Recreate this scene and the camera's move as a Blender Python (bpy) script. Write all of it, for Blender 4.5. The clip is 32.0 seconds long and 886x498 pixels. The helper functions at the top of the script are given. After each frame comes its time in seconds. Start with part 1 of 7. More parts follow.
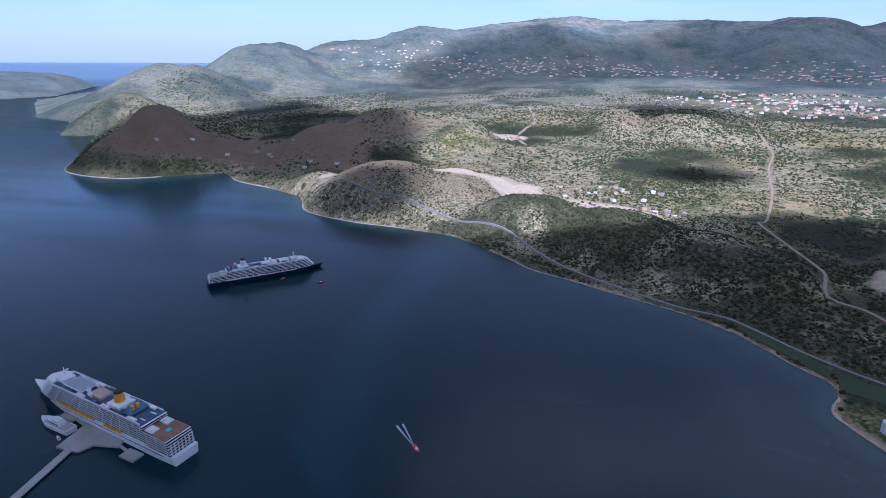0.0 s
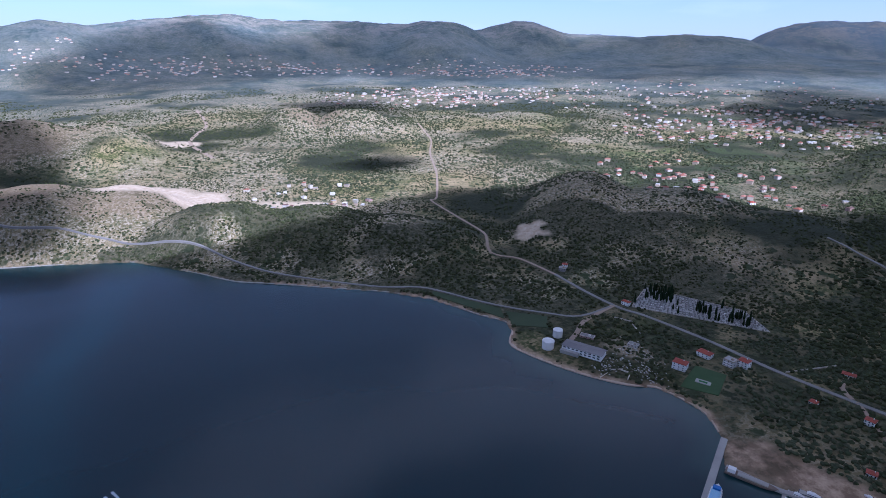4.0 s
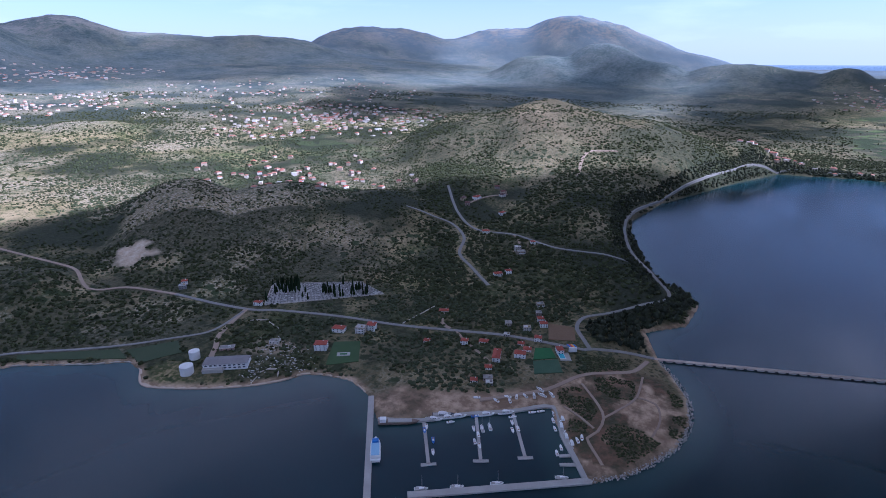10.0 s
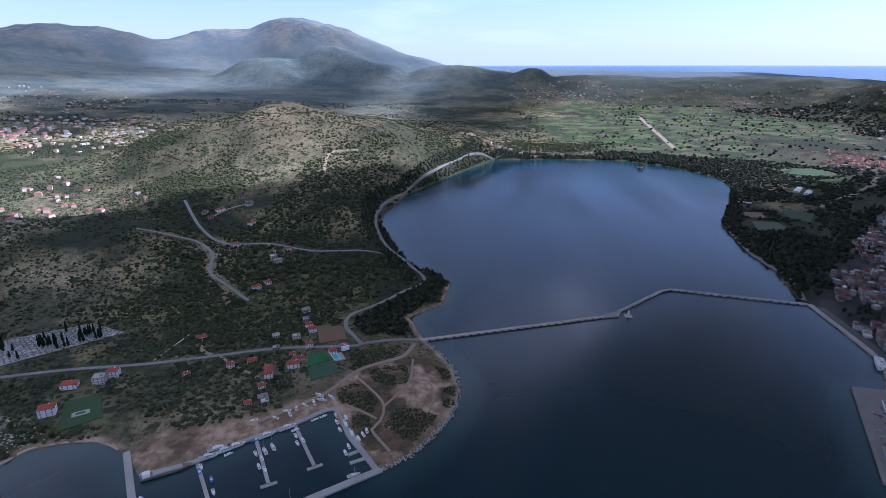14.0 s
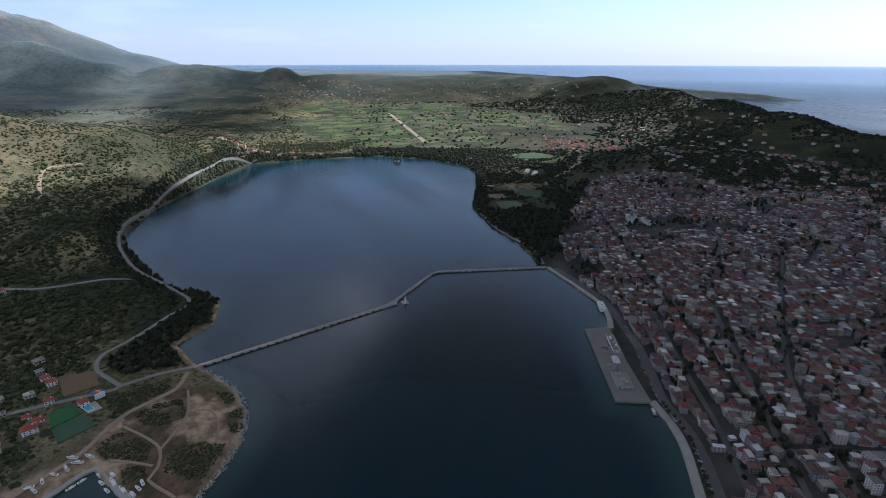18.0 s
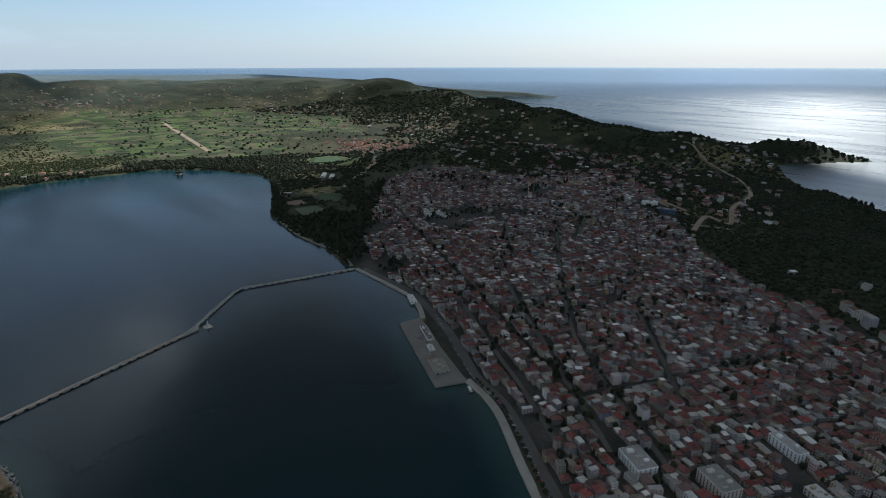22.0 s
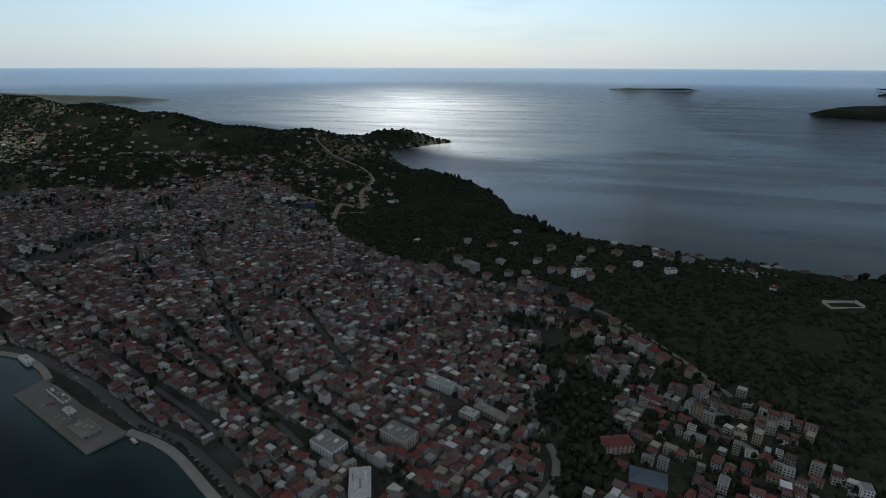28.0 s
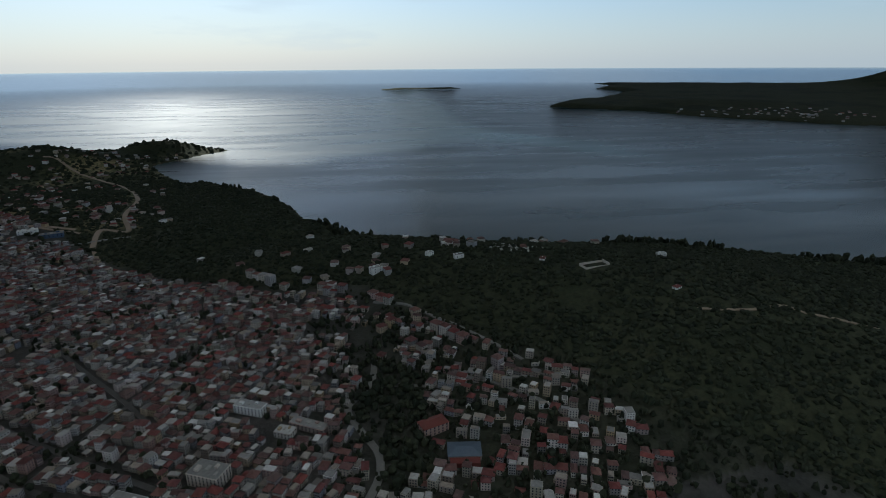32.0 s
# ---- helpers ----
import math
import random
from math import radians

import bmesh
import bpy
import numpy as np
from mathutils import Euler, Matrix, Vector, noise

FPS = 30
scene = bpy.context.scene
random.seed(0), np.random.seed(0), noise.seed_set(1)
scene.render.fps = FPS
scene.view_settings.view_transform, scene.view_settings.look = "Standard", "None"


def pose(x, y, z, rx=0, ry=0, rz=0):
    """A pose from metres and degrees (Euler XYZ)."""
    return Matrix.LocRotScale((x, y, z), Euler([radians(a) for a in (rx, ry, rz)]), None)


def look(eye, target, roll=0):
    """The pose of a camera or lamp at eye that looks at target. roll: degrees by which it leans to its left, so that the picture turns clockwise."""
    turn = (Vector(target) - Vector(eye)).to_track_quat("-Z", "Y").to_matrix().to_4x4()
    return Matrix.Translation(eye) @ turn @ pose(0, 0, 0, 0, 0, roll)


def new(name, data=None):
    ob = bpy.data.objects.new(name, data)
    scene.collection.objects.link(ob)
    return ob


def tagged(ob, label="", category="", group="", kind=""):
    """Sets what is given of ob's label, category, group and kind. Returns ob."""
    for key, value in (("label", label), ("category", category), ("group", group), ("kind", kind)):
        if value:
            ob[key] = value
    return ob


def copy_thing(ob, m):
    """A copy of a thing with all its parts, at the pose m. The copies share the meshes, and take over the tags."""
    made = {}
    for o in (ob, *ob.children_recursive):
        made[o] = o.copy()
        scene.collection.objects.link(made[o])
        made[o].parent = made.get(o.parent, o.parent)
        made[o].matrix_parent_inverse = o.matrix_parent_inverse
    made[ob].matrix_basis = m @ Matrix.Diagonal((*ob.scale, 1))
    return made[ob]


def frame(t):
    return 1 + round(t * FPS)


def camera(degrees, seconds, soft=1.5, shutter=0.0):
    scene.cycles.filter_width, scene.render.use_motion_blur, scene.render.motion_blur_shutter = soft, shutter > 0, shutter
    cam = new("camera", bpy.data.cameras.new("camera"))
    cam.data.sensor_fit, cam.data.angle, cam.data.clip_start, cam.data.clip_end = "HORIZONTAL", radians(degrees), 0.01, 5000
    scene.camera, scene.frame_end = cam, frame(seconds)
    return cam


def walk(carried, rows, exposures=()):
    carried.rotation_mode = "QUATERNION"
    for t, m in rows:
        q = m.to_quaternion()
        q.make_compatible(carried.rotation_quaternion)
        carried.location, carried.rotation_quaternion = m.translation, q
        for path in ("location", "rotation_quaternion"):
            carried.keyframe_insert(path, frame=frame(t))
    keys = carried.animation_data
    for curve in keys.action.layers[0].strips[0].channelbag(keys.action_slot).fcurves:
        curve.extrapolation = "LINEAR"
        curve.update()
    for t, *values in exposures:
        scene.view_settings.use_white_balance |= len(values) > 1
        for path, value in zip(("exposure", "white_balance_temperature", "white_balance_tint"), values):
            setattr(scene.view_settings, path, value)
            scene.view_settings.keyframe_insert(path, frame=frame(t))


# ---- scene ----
# Camera: a drone that hovers over the bay and turns to the right.
EYE = Vector((0.0, 0.0, 390.0))
# seconds, heading clockwise from +y, tilt, lean, all in degrees
TURN = [
    (0.0, -13.36, -19.09, 0.43), (0.5, -7.65, -19.09, 0.38), (1.0, -2.63, -19.08, 0.31), (1.5, 1.18, -19.06, 0.24), (2.0, 5.01, -19.04, 0.16),
    (2.5, 9.84, -19.04, 0.08), (3.0, 13.45, -19.03, 0.06), (3.5, 16.11, -19.03, 0.06), (5.5, 27.17, -19.02, 0.02), (6.0, 30.94, -19.01, 0.03),
    (6.5, 35.17, -19.02, 0.07), (7.0, 39.35, -19.03, 0.07), (7.5, 42.73, -19.03, 0.02), (8.0, 45.85, -19.02, -0.01), (8.5, 49.09, -19.02, -0.06),
    (9.0, 52.24, -19.04, -0.08), (9.5, 55.46, -19.04, -0.09), (10.0, 58.60, -19.04, -0.09), (10.5, 62.45, -19.03, -0.09), (11.0, 65.99, -19.02, -0.12),
    (11.5, 69.26, -19.03, -0.14), (12.0, 72.75, -19.03, -0.16), (12.5, 76.35, -18.99, -0.19), (13.0, 79.72, -18.97, -0.19), (13.5, 82.35, -18.94, -0.21),
    (14.0, 84.72, -18.92, -0.23), (14.5, 88.61, -18.90, -0.26), (16.5, 99.63, -19.11, 0.16), (17.0, 102.48, -19.08, 0.15), (17.5, 105.98, -19.06, 0.11),
    (18.0, 109.25, -19.02, 0.05), (18.5, 112.17, -18.99, 0.04), (19.0, 114.97, -18.94, 0.02), (19.5, 117.60, -18.90, 0.00), (20.0, 120.30, -18.86, -0.04),
    (20.5, 123.24, -18.83, -0.04), (21.0, 126.15, -18.81, -0.07), (21.5, 128.48, -18.79, -0.10), (22.0, 130.22, -18.77, -0.09), (22.5, 132.31, -18.76, -0.09),
    (23.0, 134.69, -18.75, -0.10), (23.5, 137.32, -18.75, -0.14), (24.0, 140.00, -18.74, -0.16), (24.5, 142.85, -18.74, -0.19), (25.0, 145.82, -18.73, -0.21),
    (25.5, 148.63, -18.72, -0.22), (27.5, 163.65, -18.75, 0.16), (28.0, 167.17, -18.75, 0.16), (28.5, 170.01, -18.75, 0.09), (29.0, 172.98, -18.74, 0.02),
    (29.5, 175.84, -18.72, -0.08), (30.0, 178.67, -18.69, -0.20), (30.5, 181.45, -18.68, -0.29), (31.0, 184.18, -18.66, -0.37), (31.5, 186.75, -18.64, -0.40),
    (32.0, 189.26, -18.62, -0.41),
]
cam = camera(77.38, 32.0, soft=0.9)
PATH_ROWS = [(t, pose(EYE.x, EYE.y, EYE.z, 90 + tilt, 0, -head) @ pose(0, 0, 0, 0, 0, lean)) for t, head, tilt, lean in TURN]
walk(cam, PATH_ROWS, exposures=[
    (0.0, 0.47, 4600, 28), (9.0, 0.72, 4600, 31), (14.0, 0.8, 4750, 28), (19.0, 0.5, 5300, 13), (24.0, 0.16, 5500, 5), (32.0, 0.02, 5650, 5),
])

# ---- world, sun ----
SUN_AZ, SUN_EL = 164.0, 36.0
world = bpy.data.worlds.new("sky")
scene.world = world
world.use_nodes = True
wn = world.node_tree.nodes
sky = wn.new("ShaderNodeTexSky")
sky.sky_type = "NISHITA"
sky.sun_disc = False
sky.sun_elevation = radians(SUN_EL)
sky.sun_rotation = radians(SUN_AZ)
sky.altitude = 300
sky.air_density, sky.dust_density, sky.ozone_density = 1.1, 1.2, 4.5
wn["Background"].inputs["Strength"].default_value = 0.09
# thin high cloud over the whole sky
wl = world.node_tree.links
way = wn.new("ShaderNodeTexCoord")
stretch = wn.new("ShaderNodeMapping")
stretch.inputs["Scale"].default_value = (1.0, 1.0, 5.0)
veil = wn.new("ShaderNodeTexNoise")
veil.inputs["Scale"].default_value, veil.inputs["Detail"].default_value, veil.inputs["Roughness"].default_value = 3.2, 6.0, 0.55
veil_ramp = wn.new("ShaderNodeValToRGB")
veil_ramp.color_ramp.elements[0].position, veil_ramp.color_ramp.elements[1].position = 0.36, 0.68
veil_ramp.color_ramp.elements[0].color, veil_ramp.color_ramp.elements[1].color = (0.12, 0.12, 0.12, 1), (0.62, 0.62, 0.62, 1)
veil_mix = wn.new("ShaderNodeMix")
veil_mix.data_type = "RGBA"
veil_mix.inputs[7].default_value = (6.6, 7.15, 7.5, 1)
wl.new(way.outputs["Generated"], stretch.inputs["Vector"])
wl.new(stretch.outputs["Vector"], veil.inputs["Vector"])
wl.new(veil.outputs["Fac"], veil_ramp.inputs["Fac"])
# pale haze along the horizon
part_z = wn.new("ShaderNodeSeparateXYZ")
wl.new(way.outputs["Generated"], part_z.inputs[0])
low = wn.new("ShaderNodeMapRange")
low.inputs["From Min"].default_value, low.inputs["From Max"].default_value = 0.0, 0.2
low.inputs["To Min"].default_value, low.inputs["To Max"].default_value = 0.62, 0.0
wl.new(part_z.outputs["Z"], low.inputs["Value"])
more = wn.new("ShaderNodeMath")
more.operation = "MAXIMUM"
wl.new(veil_ramp.outputs["Color"], more.inputs[0])
wl.new(low.outputs["Result"], more.inputs[1])
wl.new(more.outputs["Value"], veil_mix.inputs[0])
wl.new(sky.outputs["Color"], veil_mix.inputs[6])
# even grey above the view, added to make the fill light less blue
over = wn.new("ShaderNodeMapRange")
over.inputs["From Min"].default_value, over.inputs["From Max"].default_value = 0.16, 0.5
over.inputs["To Min"].default_value, over.inputs["To Max"].default_value = 0.0, 0.85
wl.new(part_z.outputs["Z"], over.inputs["Value"])
grey_mix = wn.new("ShaderNodeMix")
grey_mix.data_type = "RGBA"
grey_mix.inputs[7].default_value = (3.1, 3.05, 2.95, 1)
wl.new(over.outputs["Result"], grey_mix.inputs[0])
wl.new(veil_mix.outputs[2], grey_mix.inputs[6])
wl.new(grey_mix.outputs[2], wn["Background"].inputs["Color"])

TO_SUN = Vector((math.sin(radians(SUN_AZ)) * math.cos(radians(SUN_EL)), math.cos(radians(SUN_AZ)) * math.cos(radians(SUN_EL)), math.sin(radians(SUN_EL))))
sun = new("sun", bpy.data.lights.new("sun", "SUN"))
sun.data.energy, sun.data.angle, sun.data.color = 5.0, radians(0.53), (1.0, 0.91, 0.77)
sun.matrix_world = look((0, 0, 3000), Vector((0, 0, 3000)) - TO_SUN)


# ---- materials ----
class Nodes:
    """Short notation for a material's node tree."""

    def __init__(self, name, rough=0.8, metal=0.0, spec=0.3):
        self.mat = bpy.data.materials.new(name)
        self.mat.use_nodes = True
        self.tree = self.mat.node_tree
        self.bsdf = self.tree.nodes["Principled BSDF"]
        self.bsdf.inputs["Roughness"].default_value = rough
        self.bsdf.inputs["Metallic"].default_value = metal
        self.bsdf.inputs["Specular IOR Level"].default_value = spec

    def add(self, kind, **values):
        n = self.tree.nodes.new(kind)
        for k, v in values.items():
            if k in n.inputs:
                self.put(n.inputs[k], v)
            else:
                setattr(n, k, v)
        return n

    def put(self, socket, v):
        if isinstance(v, bpy.types.NodeSocket):
            self.tree.links.new(v, socket)
        else:
            socket.default_value = v

    def coords(self, plan=True):
        if plan:
            return self.add("ShaderNodeUVMap", uv_map="plan").outputs[0]
        return self.add("ShaderNodeTexCoord").outputs["Object"]

    def noise(self, at, scale, detail=4.0, rough=0.6):
        n = self.add("ShaderNodeTexNoise", Scale=scale, Detail=detail, Roughness=rough)
        self.put(n.inputs["Vector"], at)
        return n.outputs["Fac"]

    def ramp(self, fac, *stops):
        n = self.add("ShaderNodeValToRGB")
        el = n.color_ramp.elements
        while len(el) < len(stops):
            el.new(0.5)
        for e, (p, c) in zip(el, stops):
            e.position = p
            e.color = (c, c, c, 1) if isinstance(c, (int, float)) else (*c, 1)
        self.put(n.inputs["Fac"], fac)
        return n.outputs["Color"]

    def mix(self, fac, a, b, how="MIX"):
        n = self.add("ShaderNodeMix", data_type="RGBA", blend_type=how)
        for s, v in ((n.inputs[0], fac), (n.inputs[6], a), (n.inputs[7], b)):
            if isinstance(v, tuple):
                v = (*v, 1)
            self.put(s, v)
        return n.outputs[2]

    def attr(self, name):
        return self.add("ShaderNodeAttribute", attribute_name=name).outputs["Fac"]

    def bump(self, height, strength=0.4, distance=1.0):
        n = self.add("ShaderNodeBump", Strength=strength, Distance=distance)
        self.put(n.inputs["Height"], height)
        self.put(self.bsdf.inputs["Normal"], n.outputs["Normal"])

    def colour(self, v):
        self.put(self.bsdf.inputs["Base Color"], (*v, 1) if isinstance(v, tuple) else v)
        return self.mat


def worn(name, a, b, scale=0.6, rough=0.8, metal=0.0, bump=0.2, spec=0.3):
    """A surface whose colour goes from a to b in grain and in larger stains."""
    n = Nodes(name, rough, metal, spec)
    at = n.coords(False)
    big, fine = n.noise(at, scale * 0.25, 3), n.noise(at, scale * 4, 5)
    col = n.mix(n.ramp(big, (0.35, 0.0), (0.7, 1.0)), a, b)
    col = n.mix(n.ramp(fine, (0.3, 0.0), (0.75, 0.55)), col, tuple(0.75 * v for v in a))
    if bump:
        n.bump(fine, bump, 0.15)
    return n.colour(col)


def varied(name, stops, rough=0.85, island=True, spec=0.25, metal=0.0):
    """One of several colours, by piece, with grain."""
    n = Nodes(name, rough, metal, spec)
    if island:
        fac = n.add("ShaderNodeNewGeometry").outputs["Random Per Island"]
    else:
        fac = n.add("ShaderNodeObjectInfo").outputs["Random"]
    col = n.ramp(fac, *[(i / max(1, len(stops) - 1), c) for i, c in enumerate(stops)])
    grain = n.noise(n.add("ShaderNodeNewGeometry").outputs["Position"], 0.35, 4)
    col = n.mix(0.45, col, n.mix(1.0, col, n.ramp(grain, (0.3, 0.5), (0.7, 1.25)), "MULTIPLY"))
    return n.colour(col)


M_HOUSE = varied("plaster_walls", [(0.4, 0.37, 0.325), (0.23, 0.185, 0.15), (0.52, 0.5, 0.47), (0.42, 0.32, 0.2), (0.3, 0.29, 0.29), (0.36, 0.23, 0.2), (0.74, 0.72, 0.69), (0.17, 0.158, 0.155), (0.38, 0.35, 0.27), (0.27, 0.28, 0.33)])
M_ROOF = varied("clay_roof_tiles", [(0.19, 0.066, 0.056), (0.12, 0.052, 0.048), (0.2, 0.1, 0.082), (0.095, 0.055, 0.052), (0.18, 0.12, 0.105), (0.16, 0.047, 0.044), (0.23, 0.07, 0.058)])
M_FLAT = varied("flat_roof_screed", [(0.36, 0.345, 0.32), (0.2, 0.19, 0.18), (0.78, 0.77, 0.74), (0.15, 0.143, 0.135), (0.32, 0.27, 0.22), (0.5, 0.48, 0.45), (0.13, 0.122, 0.115)])
M_HOUSE1 = varied("house_plaster", [(0.36, 0.33, 0.28), (0.25, 0.2, 0.15), (0.5, 0.48, 0.45), (0.38, 0.29, 0.18), (0.28, 0.27, 0.26), (0.36, 0.24, 0.2), (0.62, 0.6, 0.57)], island=False)
M_ROOF1 = varied("house_clay_roof", [(0.17, 0.056, 0.05), (0.12, 0.048, 0.043), (0.18, 0.08, 0.066), (0.1, 0.055, 0.05), (0.16, 0.1, 0.085)], island=False)
M_FLAT1 = varied("house_flat_roof", [(0.32, 0.31, 0.29), (0.2, 0.195, 0.185), (0.68, 0.67, 0.64), (0.16, 0.15, 0.14)], island=False)
# lighter copies of the town plaster and tiles, so far villages look brighter
M_VILLAGE = varied("village_plaster", [(0.5, 0.45, 0.37), (0.4, 0.32, 0.24), (0.66, 0.63, 0.58), (0.46, 0.36, 0.26), (0.55, 0.51, 0.45)])
M_VILLROOF = varied("village_roof_tiles", [(0.34, 0.13, 0.08), (0.26, 0.11, 0.08), (0.4, 0.2, 0.14), (0.3, 0.12, 0.08)])
M_RED = worn("red_roof_tiles", (0.34, 0.08, 0.05), (0.26, 0.075, 0.05), 0.5)
M_WHITE = worn("white_paint", (0.78, 0.78, 0.76), (0.66, 0.66, 0.64), 0.3, 0.6, bump=0.05)
M_SHIPWHITE = worn("ship_white_paint", (0.82, 0.82, 0.81), (0.74, 0.74, 0.73), 0.1, 0.45, bump=0.0)
M_NAVY = worn("navy_hull_paint", (0.014, 0.018, 0.045), (0.02, 0.024, 0.05), 0.1, 0.4, bump=0.0)
M_DECK = worn("ship_deck", (0.22, 0.12, 0.07), (0.28, 0.17, 0.11), 0.3)
M_BLUEDECK = worn("blue_deck", (0.06, 0.1, 0.17), (0.1, 0.14, 0.2), 0.3)
M_YELLOW = worn("yellow_paint", (0.75, 0.36, 0.02), (0.68, 0.31, 0.02), 0.4, 0.5, bump=0.0)
M_GLASS = worn("dark_window_glass", (0.02, 0.03, 0.04), (0.03, 0.04, 0.055), 0.2, 0.12, bump=0.0, spec=0.6)
M_GLASSBLUE = worn("tinted_deck_glass", (0.04, 0.1, 0.16), (0.06, 0.13, 0.2), 0.2, 0.15, bump=0.0, spec=0.6)
M_CONC = worn("pier_concrete", (0.4, 0.385, 0.35), (0.3, 0.285, 0.26), 0.15)
M_STONE = worn("bridge_stone", (0.56, 0.5, 0.43), (0.44, 0.39, 0.34), 0.3)
M_REDPATH = worn("bridge_paving", (0.52, 0.4, 0.33), (0.44, 0.34, 0.28), 0.2)
M_ASPHALT = worn("asphalt", (0.2, 0.192, 0.178), (0.27, 0.258, 0.24), 0.08)
M_STREET = worn("street_asphalt", (0.1, 0.096, 0.09), (0.15, 0.145, 0.135), 0.08)
M_TRACK = worn("gravel_track", (0.34, 0.26, 0.19), (0.27, 0.2, 0.145), 0.1)
M_TURF = worn("artificial_turf", (0.02, 0.11, 0.03), (0.03, 0.14, 0.04), 0.2)
M_TANK = worn("tank_paint", (0.72, 0.72, 0.7), (0.6, 0.58, 0.54), 0.2, 0.5)
M_BLUE = worn("blue_paint", (0.03, 0.14, 0.45), (0.04, 0.18, 0.5), 0.3, 0.5, bump=0.0)
M_REDPAINT = worn("red_paint", (0.55, 0.03, 0.04), (0.48, 0.03, 0.03), 0.3, 0.4, bump=0.0)
M_TYRE = worn("dark_rubber", (0.03, 0.03, 0.03), (0.05, 0.05, 0.05), 0.3)
M_ROCK = varied("limestone_blocks", [(0.42, 0.4, 0.36), (0.34, 0.32, 0.29), (0.5, 0.48, 0.44), (0.28, 0.27, 0.25)])
M_MARBLE = varied("grave_marble", [(0.5, 0.49, 0.47), (0.32, 0.31, 0.3), (0.68, 0.67, 0.65), (0.24, 0.235, 0.22), (0.4, 0.39, 0.37)])
M_LEAF = varied("scrub_leaves", [(0.034, 0.043, 0.018), (0.06, 0.07, 0.028), (0.026, 0.033, 0.015), (0.078, 0.084, 0.038), (0.042, 0.05, 0.025)], 0.9, spec=0.1)
M_OLIVE = varied("olive_leaves", [(0.062, 0.074, 0.036), (0.05, 0.064, 0.03), (0.08, 0.088, 0.05), (0.045, 0.058, 0.028)], 0.9, spec=0.1)
M_PINE = varied("pine_needles", [(0.027, 0.033, 0.02), (0.04, 0.046, 0.027), (0.02, 0.025, 0.016), (0.05, 0.056, 0.032), (0.026, 0.031, 0.021)], 0.9, spec=0.1)
M_CYPRESS = worn("cypress_leaves", (0.012, 0.024, 0.01), (0.02, 0.034, 0.014), 0.5, 0.9, spec=0.1)
M_BARK = worn("bark", (0.1, 0.075, 0.055), (0.14, 0.11, 0.08), 2.0)
M_CAR = varied("car_paint", [(0.7, 0.7, 0.7), (0.08, 0.08, 0.09), (0.45, 0.45, 0.47), (0.4, 0.03, 0.03), (0.05, 0.09, 0.25), (0.75, 0.75, 0.74)], 0.35, island=False, spec=0.5)
M_FOAM = worn("wake_foam", (0.45, 0.5, 0.54), (0.3, 0.36, 0.42), 0.3, 0.9)
M_POOL = worn("pool_water", (0.1, 0.45, 0.55), (0.12, 0.5, 0.6), 0.2, 0.1, bump=0.0)


# ---- building helpers ----
def mesh_from(name, verts, faces, mat, smooth=False):
    me = bpy.data.meshes.new(name)
    me.from_pydata([tuple(map(float, v)) for v in verts], [], [tuple(map(int, f)) for f in faces])
    me.materials.append(mat)
    if smooth:
        me.polygons.foreach_set("use_smooth", np.ones(len(me.polygons), bool))
    me.update()
    return me


def mesh_arrays(name, verts, quads, mat, smooth=False):
    """A mesh from numpy arrays, all faces with the same number of corners."""
    me = bpy.data.meshes.new(name)
    k = quads.shape[1]
    me.vertices.add(len(verts))
    me.vertices.foreach_set("co", np.asarray(verts, np.float32).ravel())
    me.loops.add(quads.size)
    me.loops.foreach_set("vertex_index", quads.astype(np.int32).ravel())
    me.polygons.add(len(quads))
    me.polygons.foreach_set("loop_start", np.arange(0, quads.size, k, dtype=np.int32))
    me.polygons.foreach_set("use_smooth", np.full(len(quads), smooth))
    me.update(calc_edges=True)
    me.materials.append(mat)
    return me


def part(name, bm, material, parent, label=""):
    """Links a bmesh (or a finished mesh) as one object under parent."""
    if isinstance(bm, bpy.types.Mesh):
        me = bm
    else:
        me = bpy.data.meshes.new(name)
        bm.to_mesh(me)
        bm.free()
        me.materials.append(material)
    ob = new(name, me)
    ob.parent = parent
    return tagged(ob, label)


def thing(name, label, category, group="", kind="", at=None):
    ob = new(name)
    ob.empty_display_size = 1.0
    if at is not None:
        ob.matrix_world = at
    return tagged(ob, label, category, group, kind)


def box(bm, x0, x1, y0, y1, z0, z1, taper=0.0):
    v = [bm.verts.new((x, y, z)) for z, k in ((z0, 0.0), (z1, taper)) for x, y in ((x0 + k, y0 + k), (x1 - k, y0 + k), (x1 - k, y1 - k), (x0 + k, y1 - k))]
    for f in ((3, 2, 1, 0), (4, 5, 6, 7), (0, 1, 5, 4), (1, 2, 6, 5), (2, 3, 7, 6), (3, 0, 4, 7)):
        bm.faces.new([v[i] for i in f])
    return bm


def boxes(*rows):
    bm = bmesh.new()
    for r in rows:
        box(bm, *r)
    return bm


def rounded(bm, width=0.2, segments=1):
    bmesh.ops.bevel(bm, geom=bm.edges[:], offset=width, segments=segments, affect="EDGES")
    return bm


def tube(bm, r0, r1, z0, z1, x=0.0, y=0.0, n=12):
    lo = [bm.verts.new((x + r0 * math.cos(a), y + r0 * math.sin(a), z0)) for a in [2 * math.pi * i / n for i in range(n)]]
    hi = [bm.verts.new((x + r1 * math.cos(a), y + r1 * math.sin(a), z1)) for a in [2 * math.pi * i / n for i in range(n)]]
    for i in range(n):
        bm.faces.new((lo[i], lo[(i + 1) % n], hi[(i + 1) % n], hi[i]))
    bm.faces.new(lo[::-1])
    bm.faces.new(hi)
    return bm


